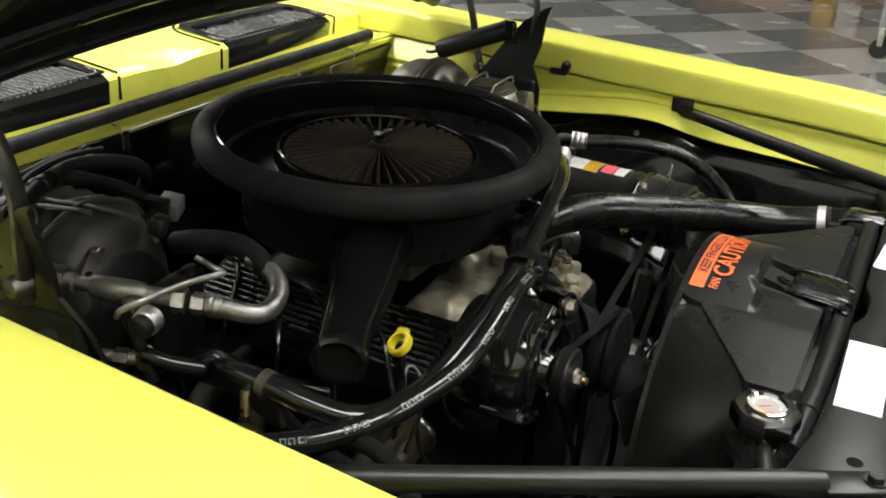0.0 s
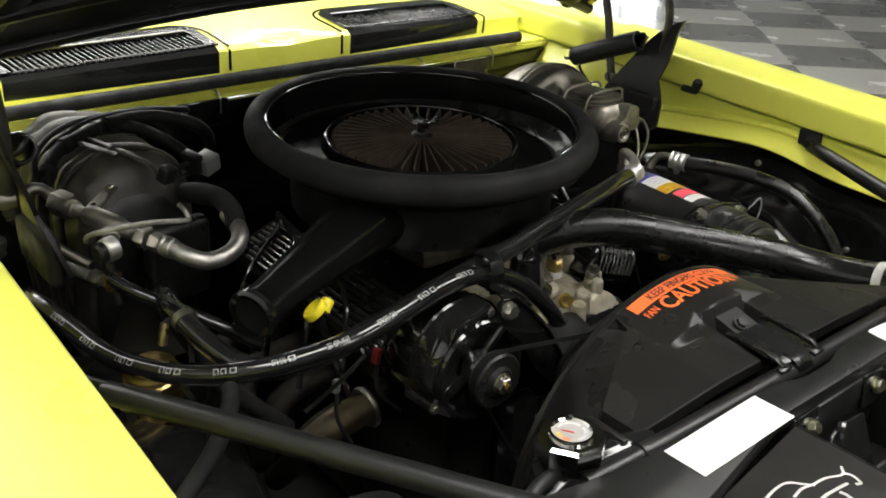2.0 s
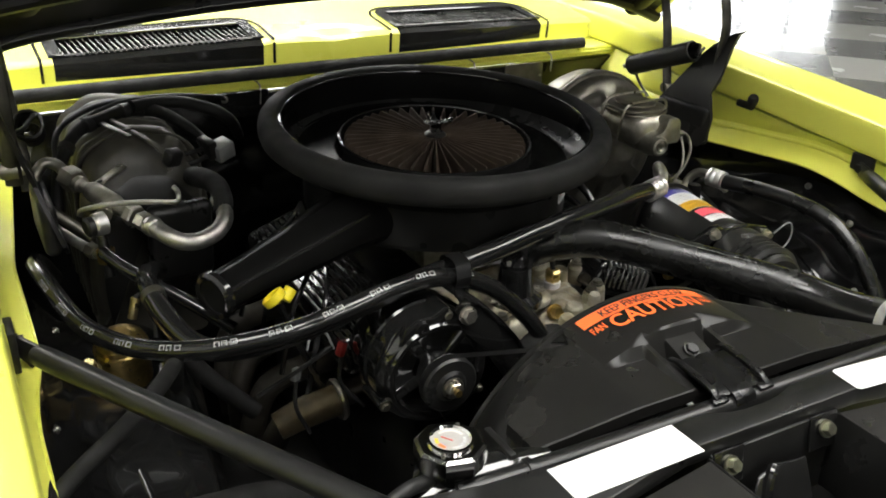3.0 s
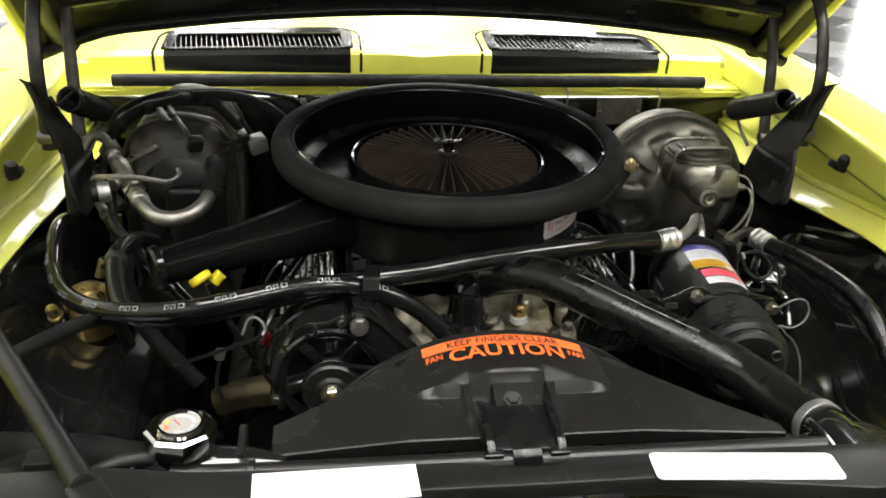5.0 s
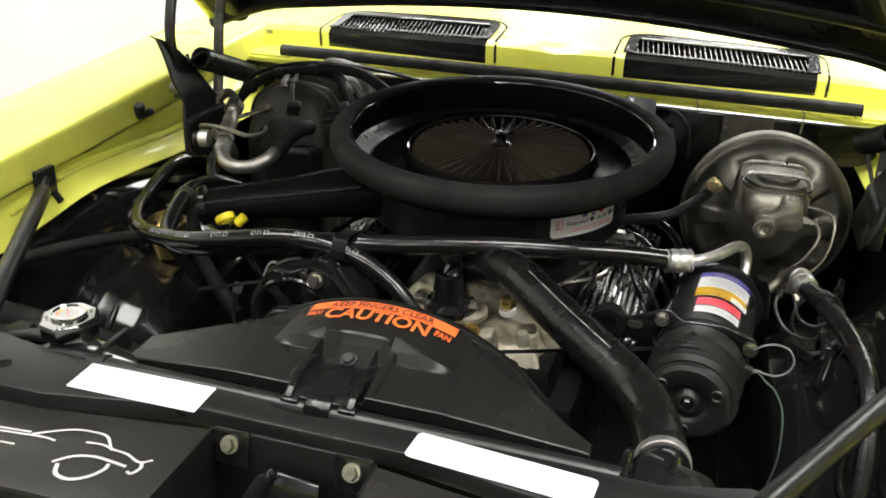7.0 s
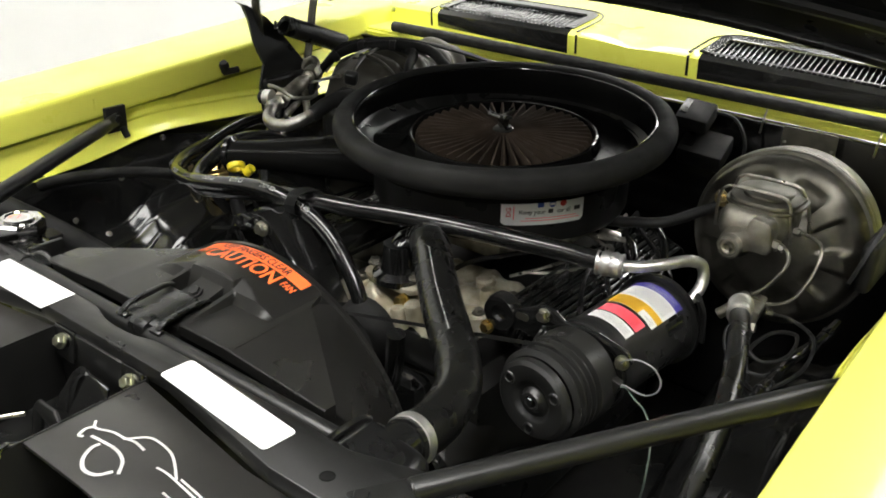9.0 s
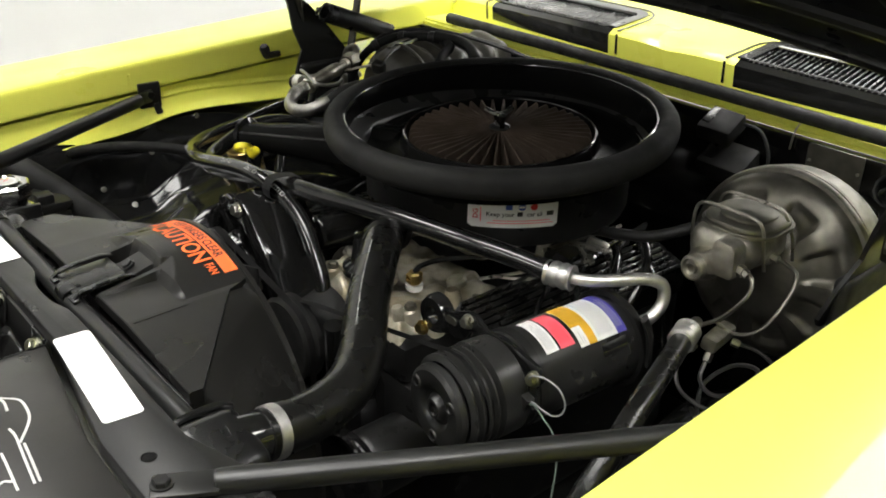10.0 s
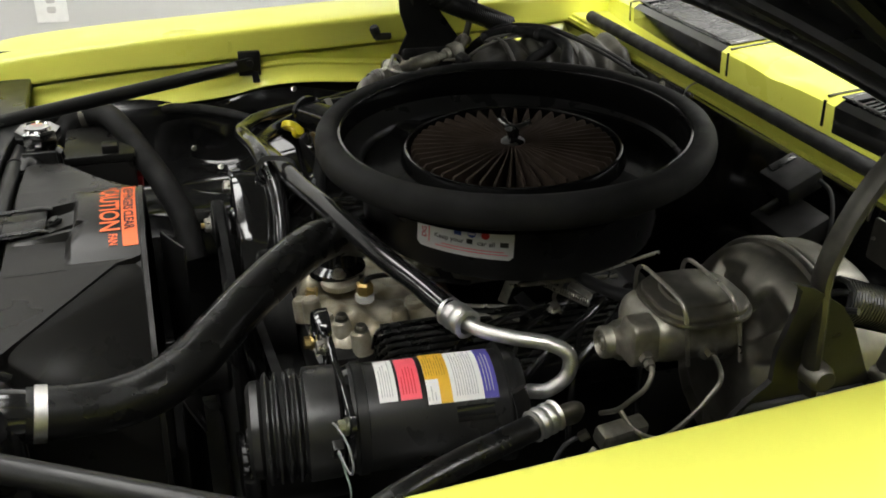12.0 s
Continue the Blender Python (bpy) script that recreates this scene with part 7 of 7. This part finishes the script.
def battery():
    b = thing("battery", "dark grey car battery with a red side terminal boot", "battery", (-0.59, -0.60, 0.5))
    part("case", rbox((0.165, 0.12, 0.17), pose(-0.585, -0.600, 0.605), 0.006), PLASTIC, b)
    part("lid", rbox((0.170, 0.125, 0.016), pose(-0.585, -0.600, 0.698), 0.004), PLASTIC, b)
    part("clamp", rbox((0.03, 0.03, 0.02), pose(-0.520, -0.580, 0.712), 0.005), BLACK_SATIN, b)
    part("terminal_boot", rbox((0.032, 0.02, 0.028), pose(-0.545, -0.540, 0.634), 0.006), RED, b, "red rubber terminal boot")
    w = thing("starter_wiring", "loose wires with red and grey connectors behind the alternator", "wiring", (-0.30, -0.26, 0.66))
    part("red_connector", rbox((0.010, 0.012, 0.022), pose(-0.293, -0.277, 0.685, 0, 20, 15), 0.003), DARK_RED, w, "small red connector")
    part("grey_plug", rbox((0.014, 0.009, 0.018), pose(-0.359, -0.279, 0.664, 0, 20, 40), 0.002), CLEAR_GREY, w, "grey plug")
    part("white_wire", sweep([(-0.33, -0.245, 0.675), (-0.322, -0.24, 0.695), (-0.311, -0.239, 0.700), (-0.300, -0.243, 0.692), (-0.293, -0.25, 0.67)], 0.0018, 8, 6), CLEAR_GREY, w)
    for pts in ([(-0.36, -0.28, 0.655), (-0.365, -0.29, 0.62), (-0.35, -0.30, 0.58)], [(-0.293, -0.277, 0.675), (-0.30, -0.29, 0.64), (-0.27, -0.30, 0.60)], [(-0.42, -0.30, 0.66), (-0.36, -0.285, 0.672), (-0.30, -0.26, 0.68)]):
        part("wire", sweep(pts, 0.003, 8, 6), RUBBER, w)


def firewall_things(body):
    p = thing("data_plate", "grey steel plate on the black firewall", "plate", (0.40, 0.39, 0.80))
    part("plate", slab(round_rect(0.094, 0.056, 0.004), 0.003, pose(0.4025, 0.352, 0.843, 90, 0, 0)), DULL_STEEL, p)
    part("stay", rbox((0.02, 0.05, 0.02), pose(0.402, 0.377, 0.83), 0.003), BLACK_SATIN, p)
    for s in (-1, 1):
        part("rivet", lathe([(0, 0.002), (0.003, 0.001), (0.003, -0.001)], pose(0.4025 + s * 0.041, 0.348, 0.843, 90, 0, 0), 10), STEEL, p)
    w = thing("wiper_motor", "black wiper motor cover on the firewall", "motor", (0.26, 0.33, 0.74))
    for at, size in (((0.195, 0.345, 0.855), (0.062, 0.06, 0.032)), ((0.225, 0.335, 0.800), (0.085, 0.07, 0.036))):
        part("motor_box", rbox(size, pose(*at, 24, 4, 6), 0.005), SOOTY, w)
        part("end_plate", rbox((size[0] * 0.22, size[1] * 0.7, 0.003), pose(at[0] - size[0] * 0.3, at[1] - 0.006, at[2] + size[2] * 0.55, 24, 4, 6), 0.0012), CLAMP, w, "black end plate")
    part("cable", sweep([(0.22, 0.37, 0.862), (0.265, 0.355, 0.862), (0.295, 0.34, 0.83), (0.30, 0.33, 0.78)], 0.003, 8, 6), RUBBER, w)
    part("washer_nozzle", sweep([(-0.10, 0.70, 0.962), (-0.105, 0.72, 0.985), (-0.13, 0.76, 0.995), (-0.17, 0.83, 1.0)], 0.009, 10, 6, radii=[0.02, 0.011, 0.008]), YELLOW, body, "yellow painted nozzle")
    b = thing("firewall_block", "black junction plate with screw on the firewall", "plate", (-0.27, 0.39, 0.80))
    part("plate", rbox((0.10, 0.01, 0.05), pose(-0.205, 0.396, 0.838), 0.003), BLACK_GLOSS, b)
    part("screw", hexnut((-0.243, 0.390, 0.852), (0, -1, 0), 0.0055, 0.005), STEEL, b)


def build():
    room()
    body = thing("car_body", "bright yellow coupe body with open engine bay", "car body", (0, 0, 0.2))
    for s in (-1, 1):
        fender(body, s)
        inner_fender(body, s)
    cowl(body)
    radiator_support(body)
    for s in (-1, 1):
        cowl_grille(s)
        hood_hinge(body, s)
        bumper_stop(s)
        support_rod(s)
        show_panel(s)
    hood()
    latch()
    stickers()
    radiator_cap(radiator())
    shroud()
    air_cleaner()
    engine()
    alternator()
    compressor()
    booster()
    heater_case()
    hoses()
    firewall_things(body)
    battery()


def floor():
    """Checker tiles laid at an angle to the car; those in view are pieces of their own, the rest one joined part."""
    size, ox, oy, turn = 0.63, 4.92, 0.146, radians(44)
    fl = thing("floor", "polished showroom floor of dark and light grey checker tiles", "floor", (0, 0, 0), kind="structure")
    part("underlay", rbox((20.0, 19.2, 0.05), pose(7.075, 2.5, -0.035), 0), BASE_DARK, fl, smooth=0)
    u, v = Vector((math.cos(turn), math.sin(turn), 0)), Vector((-math.sin(turn), math.cos(turn), 0))
    meshes = {}
    for dark in (0, 1):
        bm = rbox((size - 0.0015, size - 0.0015, 0.008), pose(0, 0, -0.004, 0, 0, math.degrees(turn)), 0.0004, 1)
        me = bpy.data.meshes.new("tile")
        bm.to_mesh(me)
        bm.free()
        me.materials.append(TILE_DARK if dark else TILE_LIGHT)
        meshes[dark] = me
    rest = {0: bmesh.new(), 1: bmesh.new()}
    for i in range(-26, 27):
        for j in range(-26, 27):
            p = Vector((ox, oy, 0)) + u * size * i + v * size * j
            if not (-2.9 < p.x < 17.1 and -7 < p.y < 12):
                continue
            dark = 1 if (i + j) % 2 == 0 else 0
            if 3.2 < p.x < 9.2 and -1.6 < p.y < 6.0:
                t = new("tile", meshes[dark])
                t.parent, t.location = fl, p
            else:
                merge(rest[dark], rbox((size - 0.003, size - 0.003, 0.008), pose(p.x, p.y, -0.004, 0, 0, math.degrees(turn)), 0, 1))
    for dark in (0, 1):
        tagged(part("far_tiles", rest[dark], TILE_DARK if dark else TILE_LIGHT, fl, smooth=0), kind="stuff")


def showroom_things():
    c = thing("trolley", "grey steel workshop trolley on swivel castors", "trolley", (5.6, -0.55, 0))
    part("post", rbox((0.05, 0.05, 0.75), pose(5.45, -0.36, 0.52), 0.005), CLEAR_GREY, c)
    part("shelf", rbox((0.6, 0.5, 0.04), pose(5.75, -0.62, 0.22), 0.005), CLEAR_GREY, c)
    part("shelf", rbox((0.6, 0.5, 0.04), pose(5.75, -0.62, 0.88), 0.005), CLEAR_GREY, c)
    for x, y in ((5.45, -0.36), (5.45, -0.86), (6.03, -0.36), (6.03, -0.86)):
        part("castor_wheel", rod((x - 0.02, y, 0.06), (x + 0.02, y, 0.06), 0.06, 24), RUBBER, c)
        part("castor_fork", rbox((0.06, 0.035, 0.12), pose(x, y, 0.14), 0.006), STEEL, c)
        if (x, y) != (5.45, -0.36):
            part("post", rbox((0.05, 0.05, 0.7), pose(x, y, 0.55), 0.005), CLEAR_GREY, c)
    b = thing("wooden_bench", "low brown wooden plinth on the showroom floor", "plinth", (7.9, 0.95, 0))
    part("plinth", rbox((0.5, 0.9, 0.16), pose(7.9, 0.95, 0.08), 0.01), WOOD, b)
    s = thing("display_shelf", "brown wooden shelf with coloured boxes", "shelf", (8.6, -0.15, 0))
    part("base", rbox((0.5, 1.3, 0.12), pose(8.6, -0.15, 0.06), 0.01), WOOD, s)
    part("back", rbox((0.04, 1.3, 1.2), pose(8.85, -0.15, 0.72), 0.005), WOOD, s)
    for y, m in ((-0.6, RED), (-0.35, PAPER), (-0.1, GREEN), (0.15, PAPER), (0.38, AMBER)):
        part("box", rbox((0.2, 0.2, 0.3), pose(8.55, y, 0.272), 0.004), m, s)


build()
showroom_things()
floor()
